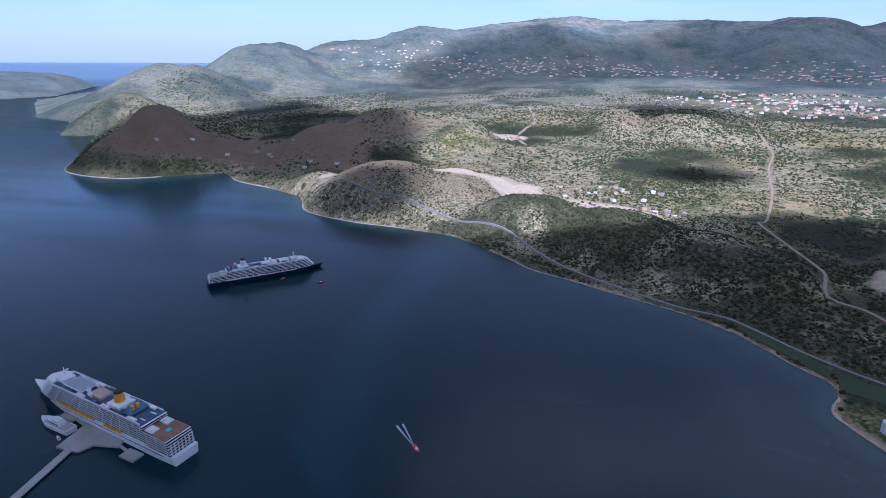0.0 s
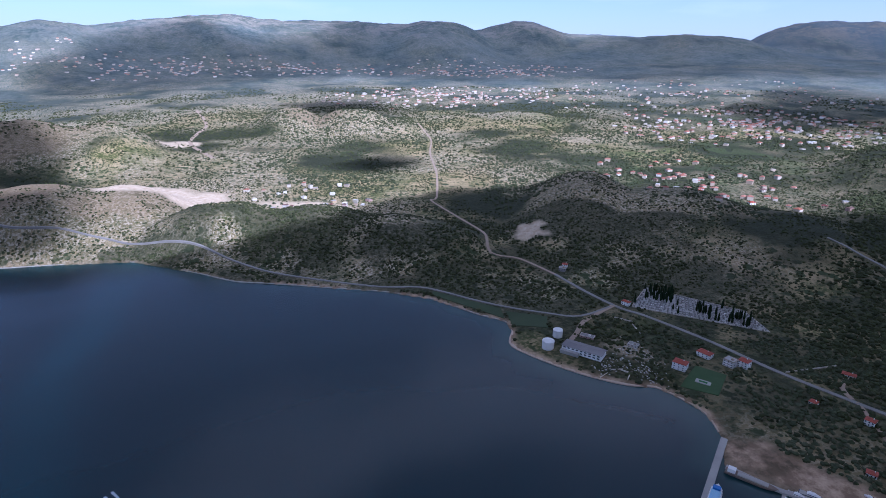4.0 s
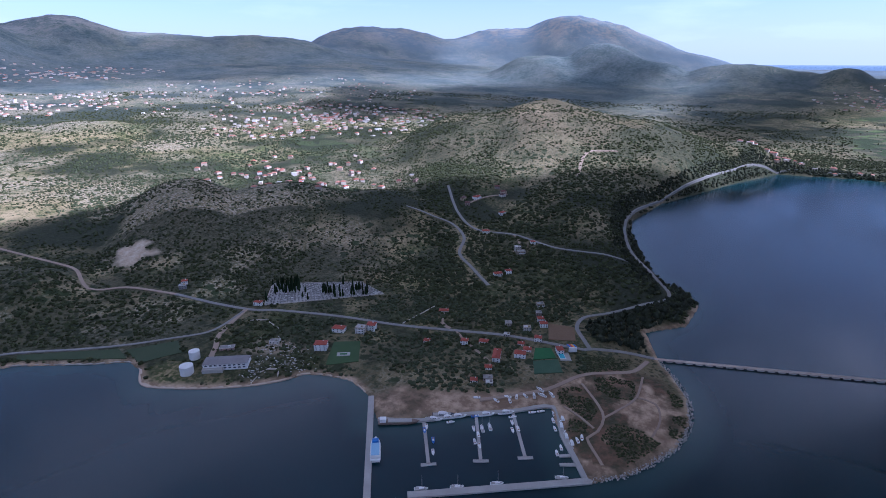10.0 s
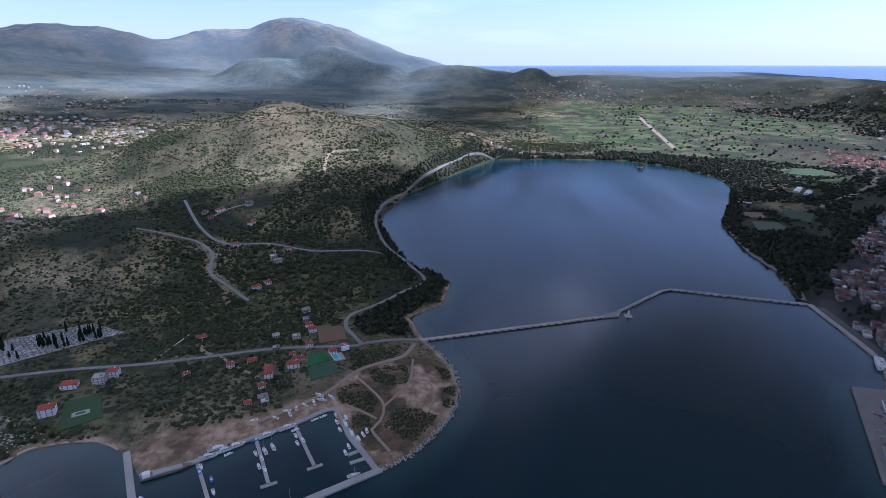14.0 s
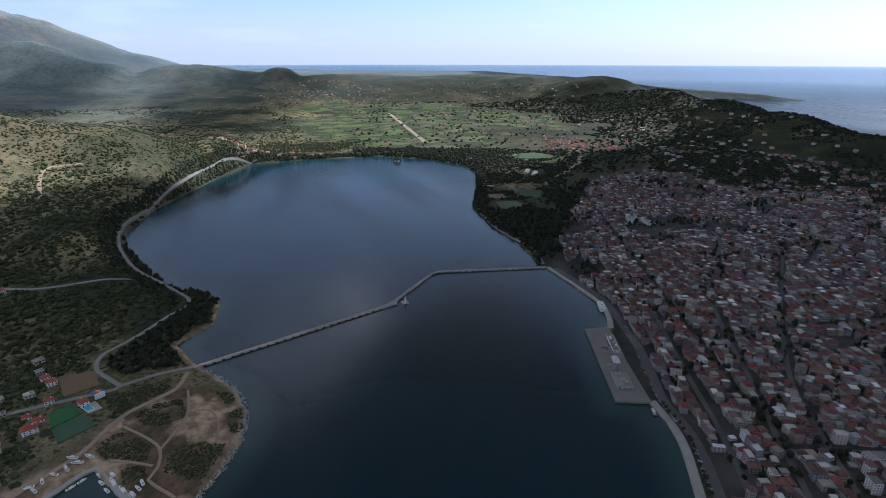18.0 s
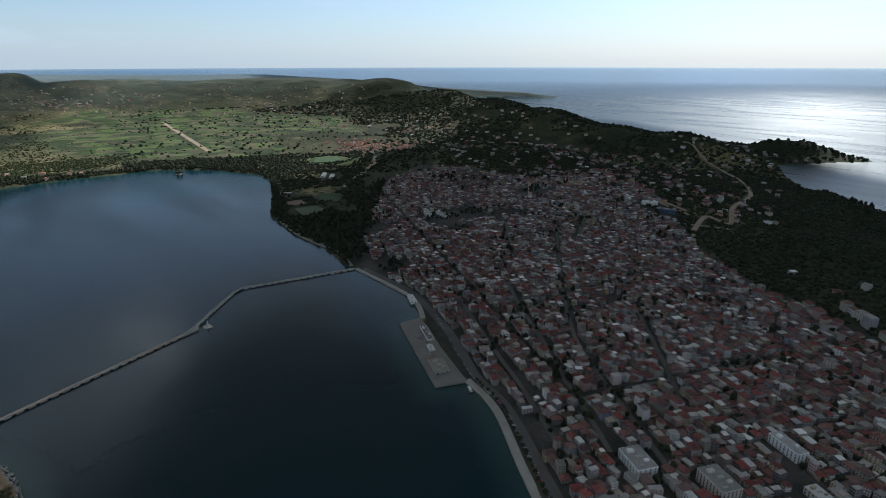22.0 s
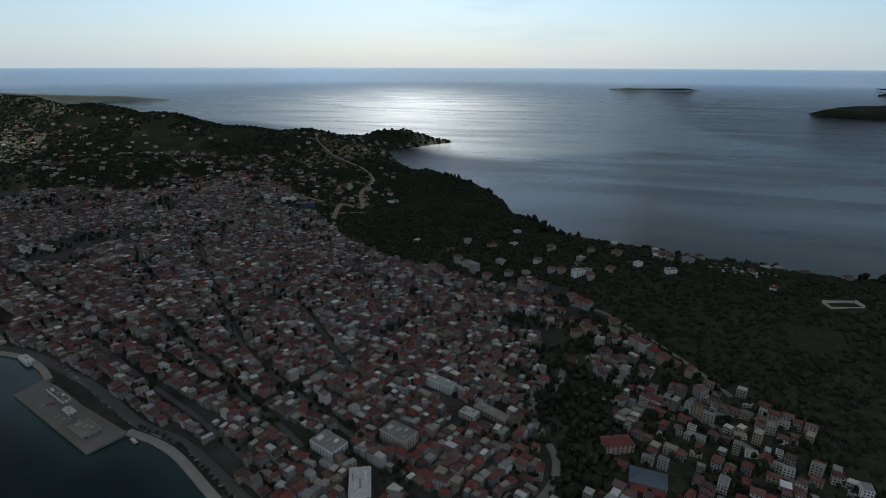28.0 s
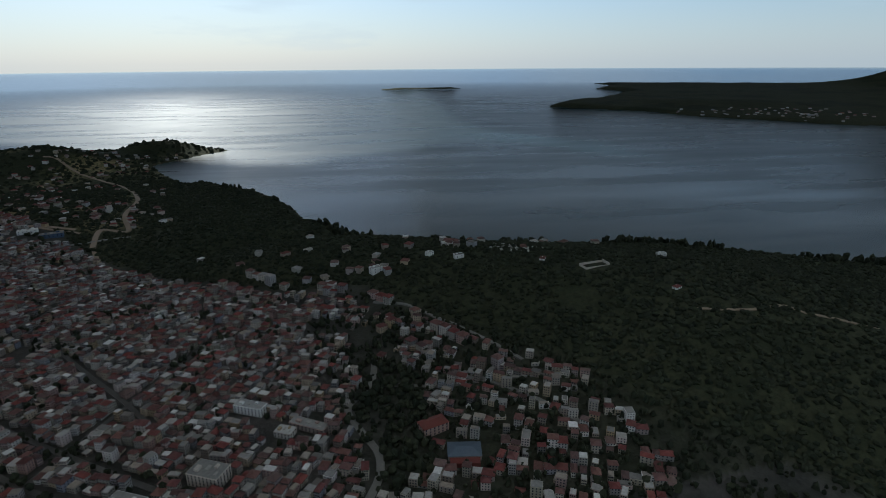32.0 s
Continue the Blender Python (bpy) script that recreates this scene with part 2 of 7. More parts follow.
def prism(bm, outline, z0, z1):
    lo = [bm.verts.new((x, y, z0)) for x, y in outline]
    hi = [bm.verts.new((x, y, z1)) for x, y in outline]
    n = len(outline)
    for i in range(n):
        bm.faces.new((lo[i], lo[(i + 1) % n], hi[(i + 1) % n], hi[i]))
    bm.faces.new(lo[::-1])
    bm.faces.new(hi)
    bmesh.ops.recalc_face_normals(bm, faces=bm.faces[:])
    return bm


# ---- the plan of the land ----
FAR0, FAR1 = 2000.0, 4880.0
_near = np.linspace(FAR0, FAR1, 1500)
_true = _near / np.maximum(1 - ((_near - FAR0) / (FAR1 - FAR0)) ** 1.35, 1e-5)


def fold(p):
    """Land and sea past FAR0 metres from the drone are drawn in towards it, so that the horizon lies within FAR1."""
    p = np.asarray(p, float)
    d = p - np.array(EYE)
    r = np.linalg.norm(d, axis=-1, keepdims=True)
    far = np.interp(r, _true, _near)
    return np.array(EYE) + d * np.where(r > FAR0, far / np.maximum(r, 1), 1.0)


def hash2(i, j, seed):
    h = (i * 374761393 + j * 668265263 + seed * 144269504) & 0xFFFFFFFF
    h = ((h ^ (h >> 13)) * 1274126177) & 0xFFFFFFFF
    return ((h ^ (h >> 16)) & 0xFFFFFF) / float(0xFFFFFF)


def vnoise(x, y, size, seed=0):
    x, y = np.asarray(x) / size, np.asarray(y) / size
    i, j = np.floor(x).astype(np.int64), np.floor(y).astype(np.int64)
    u, v = x - i, y - j
    u, v = u * u * (3 - 2 * u), v * v * (3 - 2 * v)
    a, b, c, d = hash2(i, j, seed), hash2(i + 1, j, seed), hash2(i, j + 1, seed), hash2(i + 1, j + 1, seed)
    return (a * (1 - u) + b * u) * (1 - v) + (c * (1 - u) + d * u) * v


def fbm(x, y, size, octaves=4, seed=0):
    out, amp, tot = 0.0, 1.0, 0.0
    for k in range(octaves):
        out = out + amp * vnoise(x, y, size / 2 ** k, seed + 17 * k)
        tot += amp
        amp *= 0.5
    return out / tot


def inside(x, y, poly):
    """Whether points lie in a polygon, and how far they are from its edge."""
    x, y = np.asarray(x, float), np.asarray(y, float)
    hit = np.zeros(x.shape, bool)
    near = np.full(x.shape, 1e12)
    px, py = poly[-1]
    for qx, qy in poly:
        dx, dy = qx - px, qy - py
        k = np.clip(((x - px) * dx + (y - py) * dy) / max(dx * dx + dy * dy, 1e-6), 0, 1)
        near = np.minimum(near, (x - px - k * dx) ** 2 + (y - py - k * dy) ** 2)
        if dy:
            hit ^= ((py > y) != (qy > y)) & (x < (qx - px) * (y - py) / dy + px)
        px, py = qx, qy
    return hit, np.sqrt(near)


# the east shore of the bay, from the far headlands to the marina
EAST = [(-3477, 3004), (-3039, 2854), (-2575, 2336), (-2400, 2387), (-1900, 1760), (-1740, 1570), (-1498, 1520), (-1343, 1600), (-1193, 1700), (-1089, 1598), (-937, 1534), (-779, 1452), (-687, 1305), (-531, 1241), (-407, 1223), (-260, 1192), (-141, 1094), (-64, 1019), (2, 985), (100, 932), (186, 886), (257, 829), (309, 750), (342, 709), (338, 676), (319, 644), (325, 616), (354, 565), (383, 527), (414, 498), (444, 482), (457, 453), (463, 419), (452, 387), (446, 372)]
# round the marina and the point to the bridge
POINT = [(416, 343), (440, 299), (472, 267), (509, 219), (541, 181), (497, 153), (469, 130), (446, 112), (443, 104), (478, 72), (536, 43), (587, 36), (640, 46), (682, 70), (712, 92)]
LAGOON = [(724, 98), (793, 129), (846, 80), (934, 74), (979, 94), (1001, 141), (1086, 189), (1285, 269), (1399, 294), (1622, 265), (2007, 120), (2267, 1), (2305, -224), (2291, -524), (2144, -688), (1963, -774), (1837, -765), (1615, -677), (1383, -569), (1196, -542), (1071, -551), (942, -528)]
QUAY = [(894, -528), (730, -527), (676, -512), (630, -486), (636, -452), (467, -385), (453, -420), (385, -403), (300, -355), (180, -285), (60, -190), (-80, -60), (-260, 90), (-520, 230), (-820, 330)]
WEST = [(-1250, 150), (-1330, -350), (-1200, -720), (-1058, -895), (-988, -914), (-810, -1019), (-660, -1108), (-421, -1135), (-277, -1155), (-77, -1227), (10, -1275), (70, -1400), (139, -1455), (182, -1601), (300, -1810), (498, -2003), (567, -1988), (699, -2185), (806, -2400), (660, -2690), (580, -2790)]
SOUTH = [(800, -2930), (1400, -2850), (2500, -3080), (3900, -3600), (4900, -4300), (4700, -5000), (4226, -5276), (4750, -5420), (5600, -5000), (8000, -5500), (12500, -6000), (17000, -1000), (17000, 12000), (9000, 16000), (-3000, 14000), (-6000, 9000), (-4800, 4200)]
MAIN = EAST + POINT + LAGOON + QUAY + WEST + SOUTH
PENINSULA = [(-1817, -5026), (-2415, -4373), (-2566, -3821), (-2828, -3503), (-3115, -3106), (-3330, -3000), (-6000, -2000), (-9500, -5000), (-10500, -8900), (-7650, -8940), (-5990, -9730), (-4650, -10300), (-4530, -9340), (-3750, -8200), (-3870, -7790), (-3756, -7306), (-3422, -6800), (-2658, -5930), (-2396, -5895)]
NORTH = [(-5300, 3600), (-5200, 4700), (-6500, 6600), (-9000, 8200), (-12000, 7500), (-12000, 4000), (-8000, 2500)]
FLAT_ISLE = [(-565, -8950), (-1100, -9030), (-1760, -9010), (-1700, -9200), (-900, -9250), (-560, -9080)]
TOWN = [(885, -533), (735, -533), (672, -517), (455, -424), (380, -409), (296, -361), (176, -291), (20, -200), (-180, -120), (-420, -200), (-440, -330), (-310, -487), (-250, -590), (-139, -713), (-10, -870), (147, -910), (330, -990), (519, -1150), (760, -1380), (1000, -1420), (1371, -1300), (1560, -1200), (1500, -1010), (1098, -660), (957, -560)]
POINT_SCRUB = [[(620, 157), (635, 133), (636, 107), (596, 97), (585, 123), (594, 147)], [(567, 191), (594, 166), (570, 141), (538, 120), (529, 132), (551, 172)], [(531, 156), (524, 131), (507, 127), (506, 149)], [(539, 114), (545, 85), (538, 54), (511, 64), (480, 78), (508, 114)], [(594, 61), (601, 40), (557, 36), (550, 52)], [(654, 75), (632, 50), (613, 45), (607, 62)], [(667, 189), (695, 121), (656, 122), (640, 146), (624, 170)]]
TOWN_STREETS = [[(760, -985), (666, -875), (534, -723), (425, -612), (365, -568), (275, -509), (200, -462)], [(435, -785), (353, -695), (290, -628), (240, -570)], [(640, -580), (597, -557), (478, -498), (385, -456), (300, -410)], [(640, -695), (541, -626), (433, -559), (348, -500), (294, -467), (250, -437)], [(331, -484), (302, -559), (275, -626), (230, -740)], [(538, -609), (535, -720), (519, -811), (500, -930)], [(890, -1147), (749, -1055), (690, -960)], [(749, -1055), (770, -1145)], [(1180, -1040), (1020, -1000), (900, -960), (800, -860), (720, -800)], [(1050, -600), (960, -720), (830, -840), (760, -985)]]
SAND_YARD = [(445, 374), (475, 354), (502, 289), (539, 232), (612, 177), (655, 142), (660, 80), (600, 40), (540, 44), (480, 72), (445, 108), (497, 153), (541, 181), (472, 267), (416, 343)]

VALLEY = [(2450, -700), (2250, -950), (1750, -1000), (2100, -1350), (2500, -1600), (3400, -2000), (4300, -1500), (4700, -700), (4200, -300), (3000, -250), (2500, -420)]

# hills: heading, distance, height, half width across and along the line of sight, in metres
HILLS_NEAR = [(33, 1430, 106, 120, 190), (42, 1400, 86, 150, 180), (51, 1370, 64, 150, 160), (356, 1290, 84, 120, 90), (5, 1240, 74, 120, 110), (13, 1160, 70, 100, 100), (19, 1110, 55, 70, 90), (341, 1540, 114, 150, 140), (348, 1500, 97, 110, 130), (333, 1650, 70, 110, 110), (319.7, 2480, 210, 120, 190), (317, 2420, 120, 150, 160), (323, 2500, 90, 150, 250)]
HILLS_MID = [(3.5, 2750, 170, 150, 260), (9.5, 2700, 168, 180, 260), (14, 2650, 120, 120, 260), (341.5, 2400, 194, 200, 260), (347.5, 2380, 168, 140, 260), (335.5, 2250, 142, 160, 200), (69.5, 2280, 224, 260, 400), (63, 2260, 175, 260, 340), (76, 2220, 180, 260, 320), (81, 2150, 138, 140, 210), (86, 2250, 100, 150, 150), (62, 1650, 70, 220, 260), (73, 1500, 70, 170, 300), (26, 3000, 120, 250, 300)]
HILLS_PENINSULA = [(118, 5800, 225, 800, 800), (124, 5000, 246, 420, 500), (129.5, 4500, 168, 300, 400), (135, 3850, 138, 260, 350), (140, 3350, 122, 230, 300), (146, 3000, 76, 220, 220), (153, 2750, 70, 200, 160), (162.3, 2900, 56, 130, 80), (168, 1300, 52, 140, 120), (178, 1050, 56, 220, 110), (190, 950, 62, 200, 130), (203, 900, 70, 220, 170), (216, 850, 80, 260, 200), (150, 1650, 62, 250, 300), (135, 2200, 66, 300, 300)]
HILLS_FAR = [(315, 3700, 250, 260, 350), (322, 5000, 318, 420, 600), (330, 6500, 525, 560, 900), (337, 7000, 545, 600, 900), (345, 7500, 680, 620, 1100), (352, 8000, 730, 600, 1100), (102, 6500, 212, 900, 800), (111, 6000, 212, 900, 800), (93.5, 6500, 285, 230, 350), (90, 6800, 240, 600, 600), (98, 6500, 205, 600, 600), (85.6, 7000, 325, 550, 700), (74, 7500, 545, 480, 800), (68, 7200, 410, 500, 800), (78.5, 7200, 350, 400, 700), (202, 5500, 34, 300, 260), (215, 6000, 45, 700, 500), (229.5, 12000, 330, 600, 800), (309, 9000, 180, 900, 700)]
HILLS_EAST = [(357.6, 8500, 890, 1000, 1600), (4.5, 8800, 810, 1400, 1600), (11, 9000, 840, 1500, 1600), (18.2, 8500, 850, 800, 1500), (25.8, 9500, 900, 900, 1500), (33, 9500, 700, 1100, 1500), (41, 9500, 690, 1300, 1500), (352, 8200, 720, 1100, 1400), (345, 7600, 660, 1000, 1300)]
HILLS_MOUNT = [(50, 12000, 920, 950, 1700), (54, 12500, 930, 1200, 1700), (60.5, 12500, 700, 1100, 1700), (64.5, 13000, 970, 1100, 1700), (70.4, 13000, 1190, 1000, 1700), (73.5, 13000, 1040, 1000, 1700), (77, 13000, 720, 900, 1600), (80.5, 12500, 460, 900, 1400)]


def land(x, y):
    """Height of the ground, and how far a point lies inside the shore."""
    x, y = np.asarray(x, float), np.asarray(y, float)
    hit, near = inside(x, y, MAIN)
    shore = np.where(hit, near, -near)
    for poly in (PENINSULA, NORTH, FLAT_ISLE):
        h2, n2 = inside(x, y, poly)
        shore = np.maximum(shore, np.where(h2, n2, -n2))
    r = np.hypot(x, y)
    az = np.degrees(np.arctan2(x, y)) % 360
    wob = 2 * np.clip(np.abs((az - 20 + 180) % 360 - 180) / 75.0, 0, 1)
    east = np.clip(1.6 - wob * 0.85, 0, 1)
    base = np.interp(r, [900, 1500, 3000, 5000, 7000, 9000], [6, 34, 95, 180, 300, 420]) * east
    low = 7 + np.interp(r, [2500, 4000, 6000], [0, 12, 110])
    low = np.where((az > 195) & (az < 300), 7 + (low - 7) * 0.16, low)
    base = np.maximum(base, low)
    tot = (np.minimum(base, 2.0 + np.maximum(shore, 0) * 0.16)) ** 8
    for rows in (HILLS_NEAR, HILLS_MID, HILLS_PENINSULA, HILLS_FAR, HILLS_EAST, HILLS_MOUNT):
        for head, dist, top, wa, wr in rows:
            s, c = math.sin(radians(head)), math.cos(radians(head))
            a, b = (x * c - y * s) / wa, (x * s + y * c - dist) / wr
            q = a * a + b * b
            g = top / (1 + 0.3 * q ** 1.35) ** 1.7
            tot = tot + np.where(q < 40, g, 0) ** 8
    z = tot ** 0.125
    ridge = 1 - np.abs(fbm(x, y, 1500, 5, 61) - 0.5) * 4
    dist = np.clip((r - 4500) / 3500, 0, 1)
    rough = (fbm(x, y, 420, 4, 3) - 0.5) * (0.3 - 0.2 * dist) + (fbm(x, y, 110, 3, 9) - 0.5) * (0.12 - 0.09 * dist) + ridge * dist * 0.035
    z = z * (1 + rough * np.clip((z - 8) / 30, 0, 1))
    remote = np.clip((r - 2300) / 900, 0, 1) * (az > 270)
    edge = np.clip(shore / (90.0 + 420 * remote), 0, 1)
    cap = 1.6 + np.maximum(shore, 0) * (0.09 + (0.5 - 0.2 * remote) * np.clip((z - 20) / 40, 0, 1))
    z = np.minimum(z, cap * (1 - edge) + z * edge)
    _, q = inside(x, y, QUAY[:9])
    flat = 2.2 + np.clip((q - 30) / 500, 0, 1) * 60
    z = np.where(hit & (q < 500) & (az > 110), np.minimum(z, flat), z)
    return np.where(shore > 0, z, -3.0), shore


def ground_at(x, y):
    return float(land(np.array([x]), np.array([y]))[0][0])


# ---- ground, sea, sky ----
def ground_material():
    n = Nodes("ground", 0.95, 0, 0.15)
    at = n.coords()
    big, mid, fine = n.noise(at, 2.2, 4), n.noise(at, 14, 5, 0.65), n.noise(at, 75, 4, 0.7)
    speck = n.noise(at, 190, 2, 0.5)
    soil = n.mix(n.ramp(mid, (0.35, 0.0), (0.65, 1.0)), (0.215, 0.175, 0.085), (0.335, 0.265, 0.145))
    green = n.mix(n.ramp(fine, (0.35, 0.0), (0.65, 1.0)), (0.06, 0.07, 0.022), (0.115, 0.122, 0.042))
    cover = n.mix(n.ramp(n.mix(0.5, n.mix(0.45, mid, fine), n.mix(0.45, speck, big)), (0.465, 0.0), (0.52, 1.0)), green, soil)
    stone = n.mix(n.ramp(speck, (0.46, 0.0), (0.54, 1.0)), (0.45, 0.385, 0.28), (0.15, 0.125, 0.065))
    cover = n.mix(n.mix(1.0, n.attr("rock"), n.ramp(fine, (0.38, 0.0), (0.56, 1.0)), "MULTIPLY"), cover, stone)
    wood = n.mix(n.ramp(fine, (0.3, 0.0), (0.7, 1.0)), (0.023, 0.028, 0.016), (0.042, 0.048, 0.024))
    dots = n.add("ShaderNodeTexVoronoi", feature="F1", Scale=105.0)
    n.put(dots.inputs["Vector"], at)
    bushes = n.mix(1.0, n.ramp(dots.outputs["Distance"], (0.28, 1.0), (0.34, 0.0)), n.ramp(n.noise(at, 9, 4, 0.6), (0.4, 0.0), (0.52, 1.0)), "MULTIPLY")
    groves = n.add("ShaderNodeTexVoronoi", feature="F1", Scale=38.0)
    n.put(groves.inputs["Vector"], at)
    thickets = n.mix(1.0, n.ramp(n.mix(0.35, groves.outputs["Distance"], fine), (0.36, 1.0), (0.42, 0.0)), n.ramp(n.noise(at, 3.5, 5, 0.65), (0.46, 0.0), (0.53, 1.0)), "MULTIPLY")
    cover = n.mix(bushes, cover, (0.034, 0.046, 0.018))
    cover = n.mix(thickets, cover, (0.042, 0.058, 0.022))
    cover = n.mix(n.attr("wood"), cover, wood)
    grass = n.mix(n.ramp(n.mix(0.5, mid, fine), (0.4, 0.0), (0.6, 1.0)), (0.2, 0.145, 0.088), (0.15, 0.11, 0.068))
    cover = n.mix(n.attr("dry"), cover, grass)
    cell = n.add("ShaderNodeTexVoronoi", feature="F1", Scale=15.0)
    n.put(cell.inputs["Vector"], at)
    plots = n.ramp(n.add("ShaderNodeSeparateColor", Color=cell.outputs["Color"]).outputs[0], (0.0, (0.055, 0.08, 0.03)), (0.3, (0.035, 0.048, 0.022)), (0.5, (0.1, 0.14, 0.045)), (0.7, (0.12, 0.105, 0.065)), (1.0, (0.03, 0.042, 0.022)))
    cover = n.mix(n.attr("field"), cover, n.mix(0.4, plots, n.mix(1.0, plots, n.ramp(fine, (0.3, 0.6), (0.7, 1.3)), "MULTIPLY")))
    cover = n.mix(n.attr("street"), cover, n.mix(n.ramp(mid, (0.4, 0.0), (0.6, 1.0)), (0.085, 0.08, 0.074), (0.045, 0.046, 0.04)))
    patch = n.noise(at, 34, 4, 0.6)
    sand = n.mix(n.ramp(n.mix(0.35, patch, fine), (0.44, 0.0), (0.56, 1.0)), (0.48, 0.355, 0.235), (0.22, 0.15, 0.095))
    earth = n.mix(n.ramp(n.mix(0.5, patch, fine), (0.42, 0.0), (0.56, 1.0)), (0.17, 0.105, 0.065), (0.07, 0.066, 0.036))
    cover = n.mix(n.attr("earth"), cover, earth)
    cover = n.mix(n.attr("sand"), cover, sand)
    pit = n.mix(n.ramp(fine, (0.35, 0.0), (0.65, 1.0)), (0.6, 0.5, 0.37), (0.42, 0.32, 0.21))
    cover = n.mix(n.attr("pit"), cover, pit)
    # far slopes: scrub with distance haze put into its colour, and bare grey limestone
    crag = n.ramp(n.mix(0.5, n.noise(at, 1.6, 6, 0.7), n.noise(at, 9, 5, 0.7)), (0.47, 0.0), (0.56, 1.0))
    hazed_scrub = n.mix(n.ramp(n.mix(0.5, n.noise(at, 5, 5, 0.7), n.noise(at, 30, 4, 0.7)), (0.42, 0.0), (0.58, 1.0)), (0.075, 0.112, 0.112), (0.155, 0.185, 0.185))
    # paler and bluer still beyond 8.5 km, as haze in the base colour
    hazed_scrub = n.mix(n.attr("remote"), hazed_scrub, (0.17, 0.22, 0.255))
    slope = n.mix(n.mix(1.0, crag, n.attr("bare"), "MULTIPLY"), hazed_scrub, (0.3, 0.285, 0.26))
    cover = n.mix(n.attr("far_haze"), cover, slope)
    n.bump(n.mix(0.5, fine, speck), 0.9, 4.0)
    return n.colour(cover)


def sea_material():
    n = Nodes("sea_water", 0.1, 0, 0.42)
    at = n.coords()
    drift = n.noise(at, 1.1, 4)
    deep = n.mix(n.ramp(drift, (0.3, 0.0), (0.7, 1.0)), (0.0004, 0.0145, 0.0225), (0.0007, 0.0205, 0.031))
    col = n.mix(n.attr("shallow"), deep, (0.03, 0.075, 0.07))
    # calm slicks drawn out by the wind, and rougher water outside the bay
    streak = n.add("ShaderNodeMapping", Rotation=(0, 0, 0.5), Scale=(1.0, 4.5, 1.0))
    n.put(streak.inputs["Vector"], at)
    slick = n.noise(streak.outputs["Vector"], 1.3, 5, 0.55)
    calm = n.ramp(slick, (0.38, 0.27), (0.6, 0.17))
    open_sea = n.ramp(slick, (0.36, 0.34), (0.64, 0.25))
    n.put(n.bsdf.inputs["Roughness"], n.mix(n.attr("offing"), n.mix(n.attr("swell"), calm, open_sea), (0.06,) * 3))
    n.bsdf.inputs["IOR"].default_value = 1.33
    ripple = n.add("ShaderNodeBump", Distance=2.0)
    n.put(ripple.inputs["Strength"], n.mix(n.attr("swell"), (0.035,) * 3, (0.05,) * 3))
    n.put(ripple.inputs["Height"], n.mix(0.5, n.noise(at, 160, 3), n.noise(at, 60, 3)))
    n.put(n.bsdf.inputs["Normal"], ripple.outputs["Normal"])
    return n.colour(col)


def polar(heads, dists):
    h, d = np.meshgrid(np.radians(heads), dists, indexing="ij")
    return d * np.sin(h), d * np.cos(h)


def sheet_faces(nh, nd, close=False):
    i, j = np.meshgrid(np.arange(nh if close else nh - 1), np.arange(nd - 1), indexing="ij")
    i2 = (i + 1) % nh
    return np.stack([i * nd + j, i2 * nd + j, i2 * nd + j + 1, i * nd + j + 1], -1).reshape(-1, 4)[:, ::-1]


def add_plan(me, x, y):
    """Stores true place in the plan, in kilometres, for the textures."""
    idx = np.zeros(len(me.loops), np.int32)
    me.loops.foreach_get("vertex_index", idx)
    uv = np.stack([x.ravel()[idx] / 1000, y.ravel()[idx] / 1000], 1).astype(np.float32)
    me.uv_layers.new(name="plan").data.foreach_set("uv", uv.ravel())


def add_mask(me, name, values):
    me.attributes.new(name, "FLOAT", "POINT").data.foreach_set("value", np.asarray(values, np.float32).ravel())


def soft(x, y, poly, blur=15.0):
    h, d = inside(x, y, poly)
    return np.clip(0.5 + np.where(h, d, -d) / (2 * blur), 0, 1)


def spot(x, y, cx, cy, rx, ry=None, turn=0.0):
    c, s = math.cos(radians(turn)), math.sin(radians(turn))
    a, b = ((x - cx) * c + (y - cy) * s) / rx, (-(x - cx) * s + (y - cy) * c) / (ry or rx)
    ragged = (fbm(x, y, rx * 0.6, 3, 41) - 0.5) * 1.4
    return np.clip((1.15 - np.sqrt(a * a + b * b) + ragged) * 3, 0, 1)


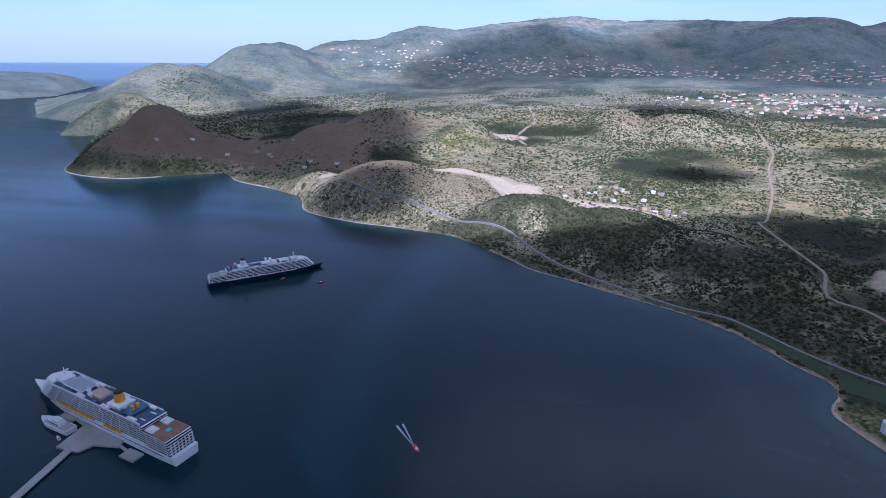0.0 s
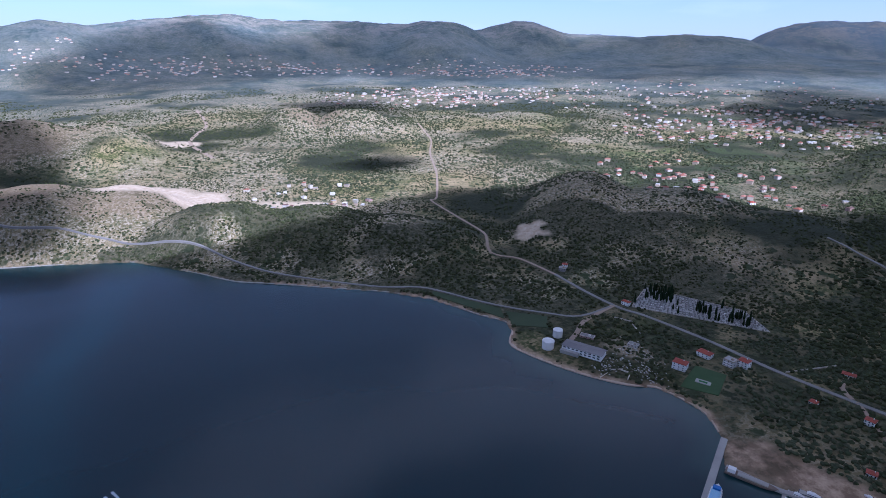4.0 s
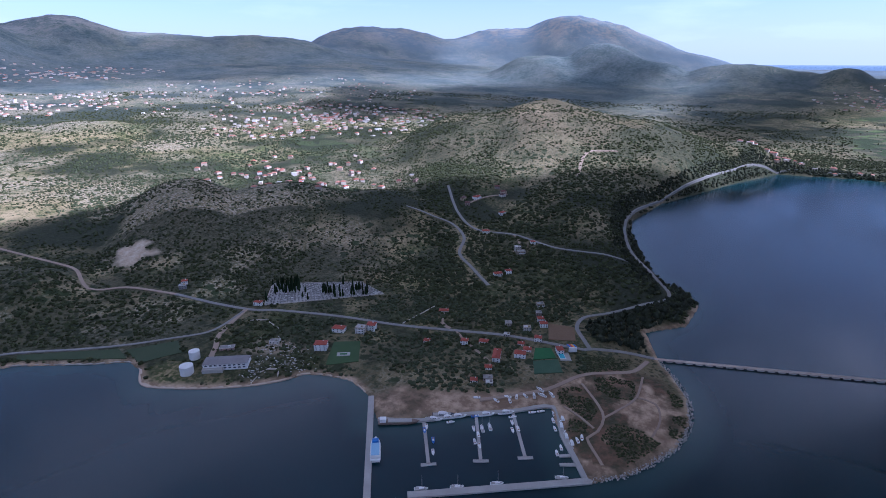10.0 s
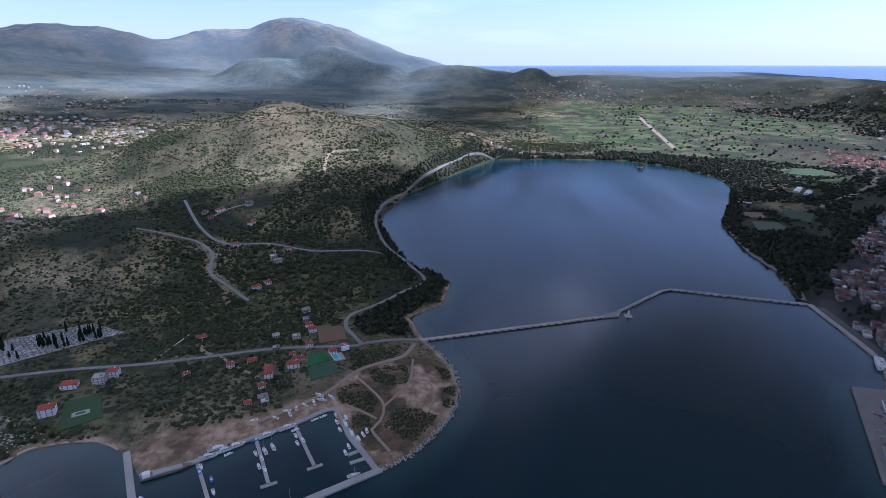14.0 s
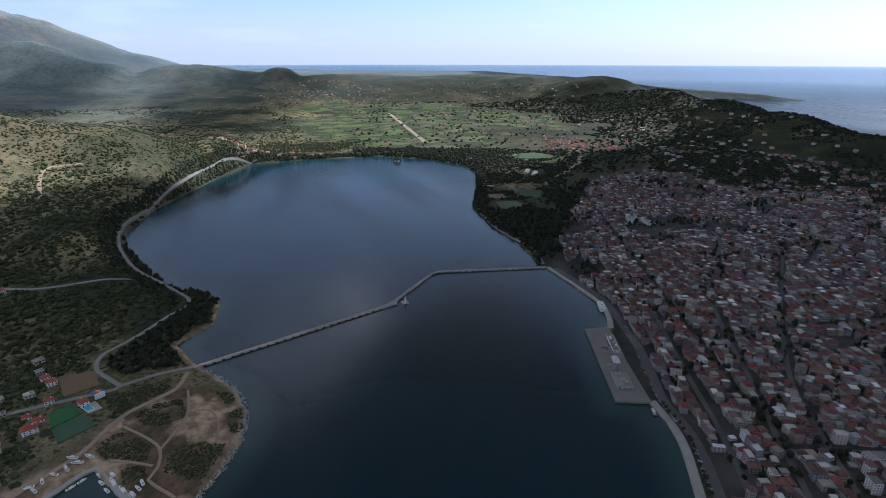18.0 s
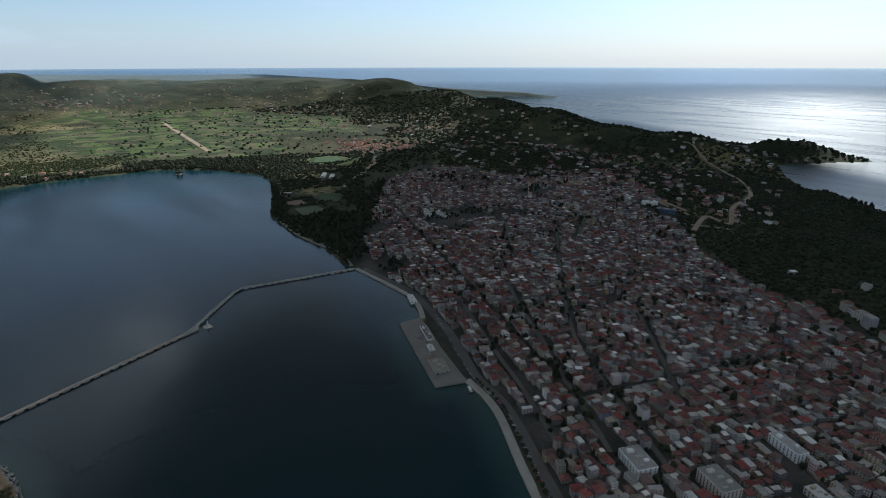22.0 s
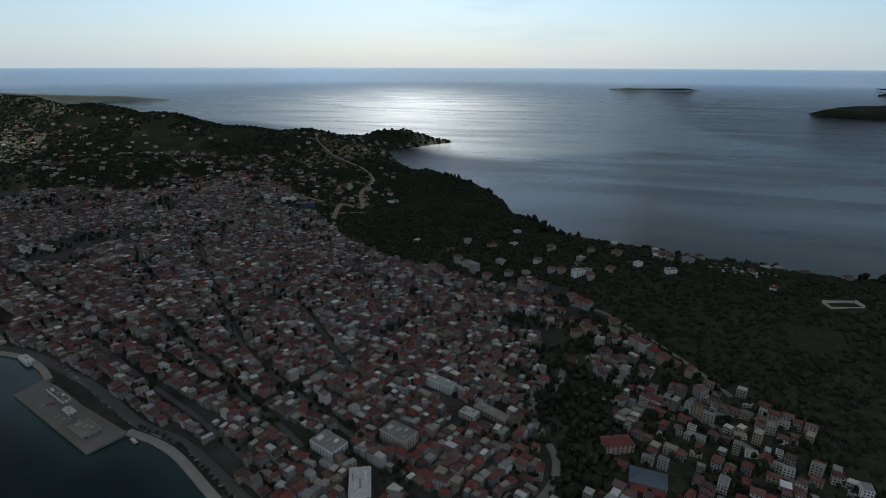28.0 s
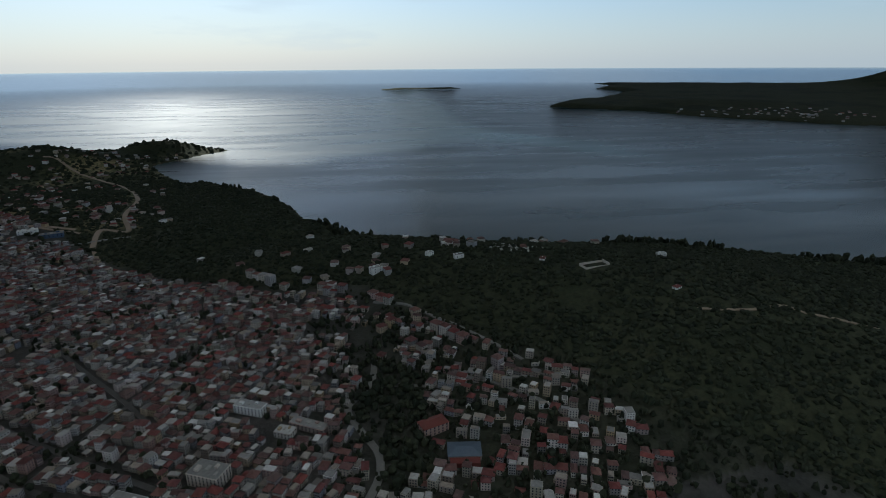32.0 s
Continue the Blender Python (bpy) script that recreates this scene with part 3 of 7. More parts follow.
def build_ground():
    heads = np.concatenate([np.arange(-58, 234, 0.26), np.arange(234, 302, 4.0)])
    dists = np.concatenate([np.geomspace(110, 2700, 330), np.geomspace(2740, 17000, 130)])
    x, y = polar(heads, dists)
    z, shore = land(x, y)
    r = np.hypot(x, y)
    az = np.degrees(np.arctan2(x, y)) % 360
    faces = sheet_faces(len(heads), len(dists), True)
    keep = (shore.ravel()[faces] > -25).any(1)
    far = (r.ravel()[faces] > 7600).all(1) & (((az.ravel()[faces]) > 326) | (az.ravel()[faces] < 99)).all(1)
    zz = np.where(shore > 0, z, np.maximum(-3.0, shore * 0.5))
    pts = fold(np.stack([x.ravel(), y.ravel(), zz.ravel()], 1))
    eastern = np.clip(1.3 - np.abs((az - 10 + 180) % 360 - 180) / 50, 0, 1)
    rock = np.clip((fbm(x, y, 260, 4, 5) - 0.42) * 5, 0, 1) * (0.35 + 0.65 * eastern)
    for head, dist, size, amount in ((7, 2600, 380, 1.0), (341, 1560, 330, 0.9), (37, 1330, 230, 0.9), (8, 1130, 250, 0.6), (342, 2350, 380, 0.9), (81, 2050, 120, 0.3)):
        rock = np.maximum(rock, amount * spot(x, y, dist * math.sin(radians(head)), dist * math.cos(radians(head)), size))
    wood = np.clip((fbm(x, y, 330, 4, 8) - 0.45) * 8, 0, 1) * np.clip(1.15 - rock, 0, 1)
    wood = np.maximum(wood, np.clip((az - 54) / 12, 0, 1) * (az < 235) * np.where(az < 100, 0.5, 0.9) * np.clip((fbm(x, y, 200, 3, 12) - 0.22) * 4, 0, 1))
    # near slopes, also outside the woods, take the dark wood colour
    wood = np.maximum(wood, 0.8 * ((az < 60) | (az > 345)) * (r < 1280) * np.clip((fbm(x, y, 80, 3, 14) - 0.25) * 4, 0, 1))
    wood = np.maximum(wood, np.clip((-2500 - y) / 200, 0, 0.9))
    wood = np.maximum(wood, (az > 160) * (az < 236) * (r < 2000) * 0.95)
    wood = np.maximum(wood, 0.6 * ((az > 35) & (az < 80) & (r < 900)) * np.clip((fbm(x, y, 70, 3, 13) - 0.3) * 4, 0, 1))
    wood = np.maximum(wood, 0.8 * (az > 95) * (az < 145) * (r > 2300) * np.clip((fbm(x, y, 260, 3, 15) - 0.3) * 5, 0, 1))
    field = soft(x, y, VALLEY, 60) * (fbm(x, y, 500, 2, 23) > 0.3)
    plots = [(1100, 1700), (1000, 1250), (1300, 1050), (1900, 1300), (2700, 1600), (2500, 2400), (1700, 2300)]
    field = np.maximum(field, 0.3 * soft(x, y, plots, 80) * (fbm(x, y, 300, 2, 29) > 0.52))
    street = soft(x, y, TOWN, 12) * (1 - 0.7 * np.clip((80 - x) / 200, 0, 1) * (y < -380))
    bush = np.max([soft(x + 9 * (fbm(x, y, 22, 3, 61) - 0.5), y + 9 * (fbm(x, y, 22, 3, 62) - 0.5), s, 4) for s in POINT_SCRUB], axis=0)
    worn_ground = np.clip((fbm(x, y, 26, 4, 35) - 0.52) * 9, 0.0, 1) * (x > 470) * (y < 165) + ((x <= 470) | (y >= 165))
    sand = soft(x, y, SAND_YARD, 8) * (1 - 0.9 * bush) * worn_ground * np.clip((fbm(x, y, 40, 4, 31) - 0.3) * 10, 0.25, 1)
    sand = np.maximum(sand, np.clip(1 - np.abs(shore - 2) / 7, 0, 1) * (r < 2600) * np.clip((fbm(x, y, 90, 2, 33) - 0.3) * 4, 0.1, 1) * np.where((r > 950) & (az > 70), 0.25, 1))
    dry = np.zeros_like(x)
    for head, dist, size, amount in ((320, 2420, 420, 0.95), (332, 2250, 330, 0.8), (341, 2350, 300, 0.5), (339, 1640, 200, 0.7), (348, 1450, 130, 0.5), (6, 2700, 150, 0.5), (69, 2230, 300, 0.3)):
        dry = np.maximum(dry, amount * spot(x, y, dist * math.sin(radians(head)), dist * math.cos(radians(head)), size))
    dry = dry * np.clip((shore - 60) / 60, 0, 1)
    wood = wood * (1 - 0.85 * dry)
    pit = np.maximum(spot(x, y, -262, 1545, 190, 110, -35), 0.8 * spot(x, y, 550, 1045, 42, 40))
    pit = np.maximum(pit, 0.6 * spot(x, y, -690, 1480, 50, 60))
    pit = np.maximum(pit, 0.4 * spot(x, y, 468, 558, 36, 26, -50))
    pit = np.maximum(pit, 0.9 * spot(x, y, 130, 1400, 150, 42, -35))
    pit = np.maximum(pit, 0.85 * spot(x, y, -312, 2400, 120, 60, -35))
    # weight of the painted haze: grows with range, not with height
    far_haze = np.clip((r - 2700 - 2000 * np.clip((az - 80) / 15, 0, 1) * (az < 200)) / 3400, 0, 1) * ((az > 300) | (az < 150)) * (0.75 + 0.5 * (fbm(x, y, 900, 4, 66) - 0.5))
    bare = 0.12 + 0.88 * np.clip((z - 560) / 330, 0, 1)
    layers = (("rock", rock), ("wood", wood), ("field", field), ("street", street), ("sand", sand), ("pit", pit), ("far_haze", np.clip(far_haze, 0, 0.92)), ("bare", bare), ("dry", dry), ("earth", soft(x, y, SAND_YARD, 8)), ("remote", np.clip((r - 8500) / 3500, 0, 1)))
    mat = ground_material()
    for name, pick, label, category in (("ground", keep & ~far, "dry limestone hills with scrub, fields and a town on the shore", "ground"), ("backdrop", keep & far, "distant mountain range with haze-blue painted slopes and bare limestone summits", "mountains")):
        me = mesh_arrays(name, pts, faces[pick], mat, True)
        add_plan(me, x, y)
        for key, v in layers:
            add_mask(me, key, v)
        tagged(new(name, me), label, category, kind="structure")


def build_sea():
    heads = np.arange(0, 360, 1.0)
    dists = np.concatenate([[0.5], np.geomspace(60, 2600, 70), np.geomspace(2700, 200000, 90)])
    x, y = polar(heads, dists)
    z = -np.maximum(x * x + y * y, 0) / (2 * 7.4e6)
    pts = fold(np.stack([x.ravel(), y.ravel(), z.ravel()], 1))
    me = mesh_arrays("sea", pts, sheet_faces(len(heads), len(dists), True)[:, ::-1], sea_material(), True)
    me.normals_split_custom_set_from_vertices(np.tile((0.0, 0.0, 1.0), (len(pts), 1)))
    add_plan(me, x, y)
    _, shore = land(x, y)
    add_mask(me, "shallow", np.clip(1 + shore / 40, 0, 1) * 0.6)
    add_mask(me, "offing", np.clip((np.hypot(x, y) - 5500) / 7000, 0, 1))
    add_mask(me, "swell", np.clip((-1200 - y) / 900, 0, 1) * np.clip((6000 - x) / 2000, 0, 1))
    tagged(new("water", me), "calm dark blue water of the bay and the open sea", "water", kind="structure")


build_ground()
build_sea()


# ---- clouds ----
def cloud_material(name, through_light, tone=(0.85, 0.88, 0.91), solid=1.0):
    """Cloud that lets part of the light through, and frays out at its rim."""
    n = Nodes(name, 1.0)
    tree = n.tree
    dif, tra, clear = tree.nodes.new("ShaderNodeBsdfDiffuse"), tree.nodes.new("ShaderNodeBsdfTranslucent"), tree.nodes.new("ShaderNodeBsdfTransparent")
    body, rim = tree.nodes.new("ShaderNodeMixShader"), tree.nodes.new("ShaderNodeMixShader")
    dif.inputs["Color"].default_value = (0.8, 0.82, 0.85, 1)
    tra.inputs["Color"].default_value = (*tone, 1)
    body.inputs[0].default_value = through_light
    tree.links.new(dif.outputs[0], body.inputs[1])
    tree.links.new(tra.outputs[0], body.inputs[2])
    n.put(rim.inputs[0], n.add("ShaderNodeMath", operation="MULTIPLY").outputs[0])
    dense = rim.inputs[0].links[0].from_node
    n.put(dense.inputs[0], n.attr("cover"))
    dense.inputs[1].default_value = solid
    tree.links.new(clear.outputs[0], rim.inputs[1])
    tree.links.new(body.outputs[0], rim.inputs[2])
    tree.links.new(rim.outputs[0], tree.nodes["Material Output"].inputs["Surface"])
    return n.mat


M_CLOUD, M_THICK = cloud_material("cloud", 0.2, (0.95, 0.89, 0.83), 0.9), cloud_material("thick_cloud", 0.05, (0.95, 0.88, 0.8))
M_VEIL = cloud_material("veil_cloud", 0.3, (0.9, 0.9, 0.92), 0.85)
M_HALF = cloud_material("light_cloud", 0.78)
CLOUD_BASE = 1300.0
CLOUD_SHIFT = TO_SUN.xy / TO_SUN.z


def cloud_deck(outline, thick=150.0, ragged=170.0, seed=0, label="unseen low grey cloud that shades the bay and is mirrored in it", mat=M_CLOUD, fray=110.0, base=CLOUD_BASE):
    """An unseen flat-bottomed cloud, added above the view so that its shadow falls on the given outline of the plan."""
    px, py = [p[0] for p in outline], [p[1] for p in outline]
    x, y = np.meshgrid(np.arange(min(px) - 300, max(px) + 300, 32.0), np.arange(min(py) - 300, max(py) + 300, 32.0), indexing="ij")
    h, d = inside(x, y, outline)
    d = np.where(h, d, -d) + (fbm(x, y, 520, 5, 70 + seed) - 0.5) * 2 * ragged + fray * 0.45
    gx, gy = np.gradient(d, 32.0)
    g2 = np.maximum(gx * gx + gy * gy, 0.2)
    out = np.where((d < 0) & (d > -90), d, 0)
    t = thick * np.sqrt(np.clip(d / 350, 0, 1)) * (0.5 + fbm(x, y, 260, 4, 80 + seed))
    nx, ny = x.shape
    faces = sheet_faces(nx, ny)
    keep = (d.ravel()[faces] > 0).any(1)
    faces = faces[keep]
    x, y = x - out * gx / g2, y - out * gy / g2
    top = np.stack([x + CLOUD_SHIFT.x * base, y + CLOUD_SHIFT.y * base, base + t], -1).reshape(-1, 3)
    low = np.stack([x + CLOUD_SHIFT.x * base, y + CLOUD_SHIFT.y * base, base - 0.05 * t - 2], -1).reshape(-1, 3)
    me = mesh_arrays("cloud", np.concatenate([top, low]), np.concatenate([faces, faces[:, ::-1] + nx * ny]), mat, True)
    cover = np.clip(d / fray, 0, 1).ravel()
    add_mask(me, "cover", np.concatenate([cover, cover]) ** 1.3)
    tagged(new("cloud", me), label, "cloud", kind="stuff")


# unseen; hangs low so that the bay mirrors its dark underside
cloud_deck([(-60, 1130), (100, 1195), (340, 1390), (550, 1440), (820, 1360), (1000, 1220), (1150, 1040), (1430, 690), (1750, 420), (1900, 150), (2100, -300), (1000, -230), (700, -150), (300, -30), (-150, 120), (-260, 600), (-230, 1100)], 160, 60, 0, base=650.0)
# unseen thinner piece, added to leave the ships in brighter shade
cloud_deck([(-200, 200), (-300, 700), (-260, 1130), (-620, 1190), (-1700, 900), (-1500, 500), (-600, 160)], 100, 60, 14, "unseen thin cloud that softens the shade over the anchorage", M_HALF, base=650.0)
cloud_deck([(1700, -280), (1750, -900), (1950, -1700), (2300, -2250), (1300, -2420), (700, -2350), (150, -2200), (-500, -2500), (-900, -2300), (-1500, -1700), (-1900, -900), (-2100, 0), (-1500, 800), (-600, 380), (300, 50), (700, -70), (1000, -150)], 260, 90, 1, "heavy grey cloud over the town", M_THICK)
# unseen, added because the peninsula was too bright without it
cloud_deck([(-1300, -2300), (-600, -2700), (-500, -4000), (-3900, -3900), (-4500, -1200), (-2400, -1300)], 120, 120, 12, "unseen grey cloud that shades the western peninsula")
cloud_deck([(-1900, 1500), (-1950, 2200), (-1500, 2900), (-900, 2700), (-560, 2150), (-520, 1800), (-700, 1640), (-1200, 1650)], 120, 90, 3, "grey cumulus cloud over the headland", M_VEIL, 140)
# out of view; added so that this part of the sea mirrors dark cloud
cloud_deck([(-900, -1264), (-1433, -7230), (-8650, -2083), (-3212, 452)], 200, 260, 13, "unseen cloud bank that darkens the mirrored sky in the western sea", M_THICK, 400)
cloud_deck([(-640, 1260), (-430, 1280), (-400, 1400), (-450, 1580), (-620, 1520), (-700, 1370)], 60, 40, 4, "small cumulus cloud over the quarry hill", M_HALF)
RANGE = [(-16, 3560), (-8, 3520), (0, 3600), (8, 3720), (16, 3600), (24, 3640), (32, 3560), (41, 3560), (50, 3700), (56, 3900), (50, 4500), (40, 4700), (33, 4700), (29, 4330), (25, 4330), (20, 4700), (10, 4700), (4, 4680), (2, 4340), (-3, 4330), (-6, 4500), (-12, 4300), (-18, 3900)]
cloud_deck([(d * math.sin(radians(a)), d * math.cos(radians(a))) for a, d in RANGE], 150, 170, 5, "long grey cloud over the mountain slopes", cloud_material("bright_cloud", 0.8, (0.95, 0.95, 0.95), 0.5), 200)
cloud_deck([(120, 2950), (350, 2760), (620, 2850), (560, 3120), (300, 3220), (80, 3120)], 70, 130, 6, "small cumulus cloud over the plain", M_HALF, 160)
cloud_deck([(220, 1900), (330, 1770), (480, 1800), (530, 1930), (400, 2020)], 50, 55, 7, "small cumulus cloud over the rocky hill", M_HALF)
# three more unseen clouds, added to dim the land east and south
cloud_deck([(1900, 2050), (2300, 1500), (3200, 900), (3500, 1100), (3000, 1900), (2400, 2400)], 120, 260, 8, "unseen broken cloud that dims the eastern plain", M_HALF, 300)
# dense enough to look dark where the lagoon mirrors it
cloud_deck([(2500, 250), (3200, -200), (3700, -400), (3700, 300), (3200, 700)], 120, 220, 9, "unseen cloud that shades the southern hills and darkens the lagoon mirror", M_VEIL, 300)
cloud_deck([(2400, -1500), (3200, -1300), (4000, -1200), (3900, -2600), (2900, -2600)], 120, 160, 10, "unseen broken cloud that dims the valley and the peninsula", M_VEIL, 200)


# ---- roads ----
def resample(path, step):
    out = [Vector((*path[0], 0))]
    pts = [Vector((*p, 0)) for p in path]
    n = len(pts)
    for i in range(n - 1):
        a, b = pts[i], pts[i + 1]
        ta = (b - pts[max(i - 1, 0)]) * 0.5
        tb = (pts[min(i + 2, n - 1)] - a) * 0.5
        k = max(1, int((b - a).length / step))
        for j in range(1, k + 1):
            s = j / k
            out.append((2 * s ** 3 - 3 * s ** 2 + 1) * a + (s ** 3 - 2 * s ** 2 + s) * ta + (-2 * s ** 3 + 3 * s ** 2) * b + (s ** 3 - s ** 2) * tb)
    return out


def ribbon(name, path, width, mat, label, lift=0.7, step=9.0, kind="structure", category="road", level=None):
    pts = resample(path, step)
    xs, ys = np.array([p.x for p in pts]), np.array([p.y for p in pts])
    tx, ty = np.gradient(xs), np.gradient(ys)
    ln = np.hypot(tx, ty) + 1e-9
    nx, ny = -ty / ln, tx / ln
    rows = []
    for off in (-0.5, -0.45, 0.45, 0.5):
        x, y = xs + nx * width * off, ys + ny * width * off
        z = land(x, y)[0] if level is None else np.full(len(x), level)
        rows.append(np.stack([x, y, z + (lift if abs(off) < 0.48 else -1.2)], 1))
    top = np.maximum(rows[1][:, 2], rows[2][:, 2])
    rows[1][:, 2] = rows[2][:, 2] = top
    n = len(xs)
    v = fold(np.concatenate(rows))
    f = np.concatenate([sheet_faces(2, n) + k * n for k in range(3)])
    ob = new(name, mesh_arrays(name, v, f, mat))
    return tagged(ob, label, category, kind=kind)


SHORE_ROAD = [(-715, 1438), (-512, 1314), (-371, 1298), (-182, 1199), (-99, 1141), (-11, 1039), (101, 955), (187, 900), (259, 866), (321, 791), (360, 748), (412, 703), (455, 678), (529, 695)]
MAIN_ROAD = [(502, 840), (529, 695), (553, 645), (586, 550), (609, 455), (638, 372), (665, 294), (682, 187), (690, 178)]
BEND_ROAD = [(686, 179), (709, 196), (743, 218), (780, 218), (815, 189), (872, 152), (935, 121), (1044, 176), (1130, 235), (1286, 284), (1467, 297), (1826, 215), (2230, 40), (2361, -228)]
VALLEY_ROAD = [(502, 840), (471, 934), (432, 960), (426, 979), (461, 1094), (448, 1223), (429, 1375), (453, 1402), (536, 1660), (605, 1949), (702, 2257), (759, 2660)]
HILL_ROAD = [(815, 403), (874, 468), (932, 529), (1020, 568), (1076, 633), (1076, 701), (1064, 753)]
UPPER_ROAD = [(1276, 762), (1145, 656), (1074, 566), (1062, 468), (1026, 355), (1054, 219)]
WEST_ROAD = [(544, -1196), (566, -1303), (514, -1309), (561, -1432), (606, -1651), (750, -1927), (1085, -2316), (1171, -2355)]
UPTOWN_ROAD = [(1336, -1291), (1135, -1320), (1002, -1338), (767, -1306), (610, -1288)]
CURVE_ROAD = [(-15, -675), (-6, -606), (22, -564), (6, -515), (-10, -473), (1, -422), (60, -330)]
QUAY_ROAD = [(880, -540), (735, -541), (672, -527), (560, -487), (450, -438), (380, -419), (293, -374), (170, -300), (30, -205)]
for nm, path, w, mt, lab in (
        ("road", SHORE_ROAD, 5, M_ASPHALT, "grey asphalt coast road along the bay"), ("road", MAIN_ROAD, 7, M_ASPHALT, "straight grey asphalt road past the cemetery"),
        ("road", BEND_ROAD, 6.5, M_ASPHALT, "winding pale asphalt road round the lagoon"), ("road", VALLEY_ROAD, 6.5, M_TRACK, "pale winding road up the valley"),
        ("road", HILL_ROAD, 7, M_ASPHALT, "grey asphalt road climbing the hill"), ("road", UPPER_ROAD, 7, M_ASPHALT, "narrow asphalt road among the villas"),
        ("road", WEST_ROAD, 12, M_TRACK, "pale winding road over the peninsula"), ("road", UPTOWN_ROAD, 11, M_TRACK, "pale ring road above the town"),
        ("road", CURVE_ROAD, 9, M_ASPHALT, "curved town road beside the park"), ("road", QUAY_ROAD, 13, M_STREET, "wide asphalt waterfront road"),
        ("road", [(529, 695), (452, 660), (419, 629), (372, 591)], 8, M_TRACK, "worn lane to the old factory"),
        ("road", [(505, 258), (527, 234), (568, 195), (618, 168), (641, 139), (661, 115), (701, 106)], 6.5, M_TRACK, "sandy track over the point"),
        ("path", [(598, 163), (565, 133), (543, 120), (517, 119), (502, 126), (470, 100)], 3.4, M_TRACK, "sandy path curving over the point"),
        ("path", [(653, 102), (602, 98), (568, 109), (543, 120)], 3, M_TRACK, "sandy path between scrub patches"),
        ("path", [(546, 167), (533, 143), (520, 124)], 3, M_TRACK, "short sandy path behind the marina"),
        ("path", [(602, 98), (602, 76), (574, 65), (539, 67)], 2.6, M_TRACK, "sandy path near the boulder bank"),
        ("road", [(1536, -883), (1677, -1038), (1790, -1182)], 11, M_TRACK, "pale road between the town and the fields"),
        ("road", [(909, -1444), (726, -1305), (594, -1269)], 9, M_TRACK, "pale road above the workshops"),
        ("road", [(791, -1193), (700, -1187), (627, -1183), (497, -1274)], 8, M_ASPHALT, "upper town street past the workshops"),
        ("road", [(542, -1194), (503, -1121), (455, -1064)], 9, M_TRACK, "pale street down into the town"),
        ("road", [(-20, -815), (-69, -793), (-105, -748), (-145, -694), (-175, -648), (-200, -600)], 6, M_ASPHALT, "street along the edge of the pine wood"),
        ("road", [(1421, -586), (1290, -560), (1153, -545), (1010, -552), (908, -530)], 7, M_ASPHALT, "lagoon shore road into the town"),
        ("road", [(690, 178), (704, 140), (716, 100)], 7, M_ASPHALT, "short asphalt approach to the causeway"),
        ("road", [(-145, 2066), (-249, 2444), (-211, 2864), (-287, 3381)], 16, M_TRACK, "far gravel road on the hillside"),
        ("road", [(-1371, 3198), (-1500, 3700), (-1882, 4238)], 18, M_TRACK, "far gravel road on the ridge"),
        ("road", [(1492, 472), (1706, 519), (1803, 449)], 9, M_TRACK, "pale track on the hill over the lagoon"),
        ("road", [(3913, -966), (2573, -805)], 24, M_TRACK, "straight pale road across the fields"),
        ("road", [(1555, -895), (1711, -1090), (1900, -1248)], 14, M_TRACK, "pale road at the edge of town"),
        ("road", [(958, -1116), (1135, -1320)], 12, M_TRACK, "short pale street above the town"),
        ("road", [(966, -1213), (782, -1086), (797, -1195)], 9, M_TRACK, "pale street among upper houses"),
        ("road", [(-16, -608), (-81, -584), (-170, -575), (-248, -554)], 7, M_ASPHALT, "town street at the edge of the pine wood"),
        ("road", [(-115, -611), (-189, -532), (-231, -470)], 7, M_ASPHALT, "sloping town street with villas"),
        ("road", [(-436, -612), (-506, -595), (-567, -601), (-582, -582), (-665, -548)], 6, M_TRACK, "pale track through the pine wood"),
        ("road", [(585, 286), (640, 372)], 5, M_TRACK, "lane between the red-roofed houses"),
        ("road", [(690, 420), (652, 400), (640, 378)], 6, M_TRACK, "sandy lane to a red-roofed house"),
        ("road", [(1190, 660), (1250, 640), (1310, 600)], 6, M_TRACK, "lane between hillside villas"),
        ("road", [(970, 425), (1030, 440), (1062, 468)], 6, M_TRACK, "lane to a stone villa")):
    ribbon(nm, path, w, mt, lab)
for path in TOWN_STREETS:
    ribbon("road", path, 7, M_STREET, "dark asphalt street between town houses")


# the pale waterline: beaches, and a strip of washed stones under the slopes
M_BEACH = worn("beach_sand", (0.5, 0.4, 0.3), (0.38, 0.3, 0.22), 0.2)
M_STONES = worn("washed_stones", (0.4, 0.37, 0.32), (0.24, 0.22, 0.18), 0.5)


def inset(path, by):
    """The path moved to its left, on to the land."""
    out = []
    for i, p in enumerate(path):
        a, b = path[max(i - 1, 0)], path[min(i + 1, len(path) - 1)]
        dx, dy = b[0] - a[0], b[1] - a[1]
        d = math.hypot(dx, dy)
        out.append((p[0] - dy / d * by, p[1] + dx / d * by))
    return out


ribbon("beach", inset(EAST[24:34], 3.0), 9, M_BEACH, "pale sandy beach below the old factory", 0.2, 6, category="beach", level=0.9)
for path, wide in ((EAST[4:11], 6), (EAST[10:25], 4.5), (LAGOON[4:12], 5)):
    ribbon("shore_stones", inset(path, 1.0), wide, M_STONES, "narrow strip of washed pale stones at the water", 0.2, 8, category="shore", level=0.8)


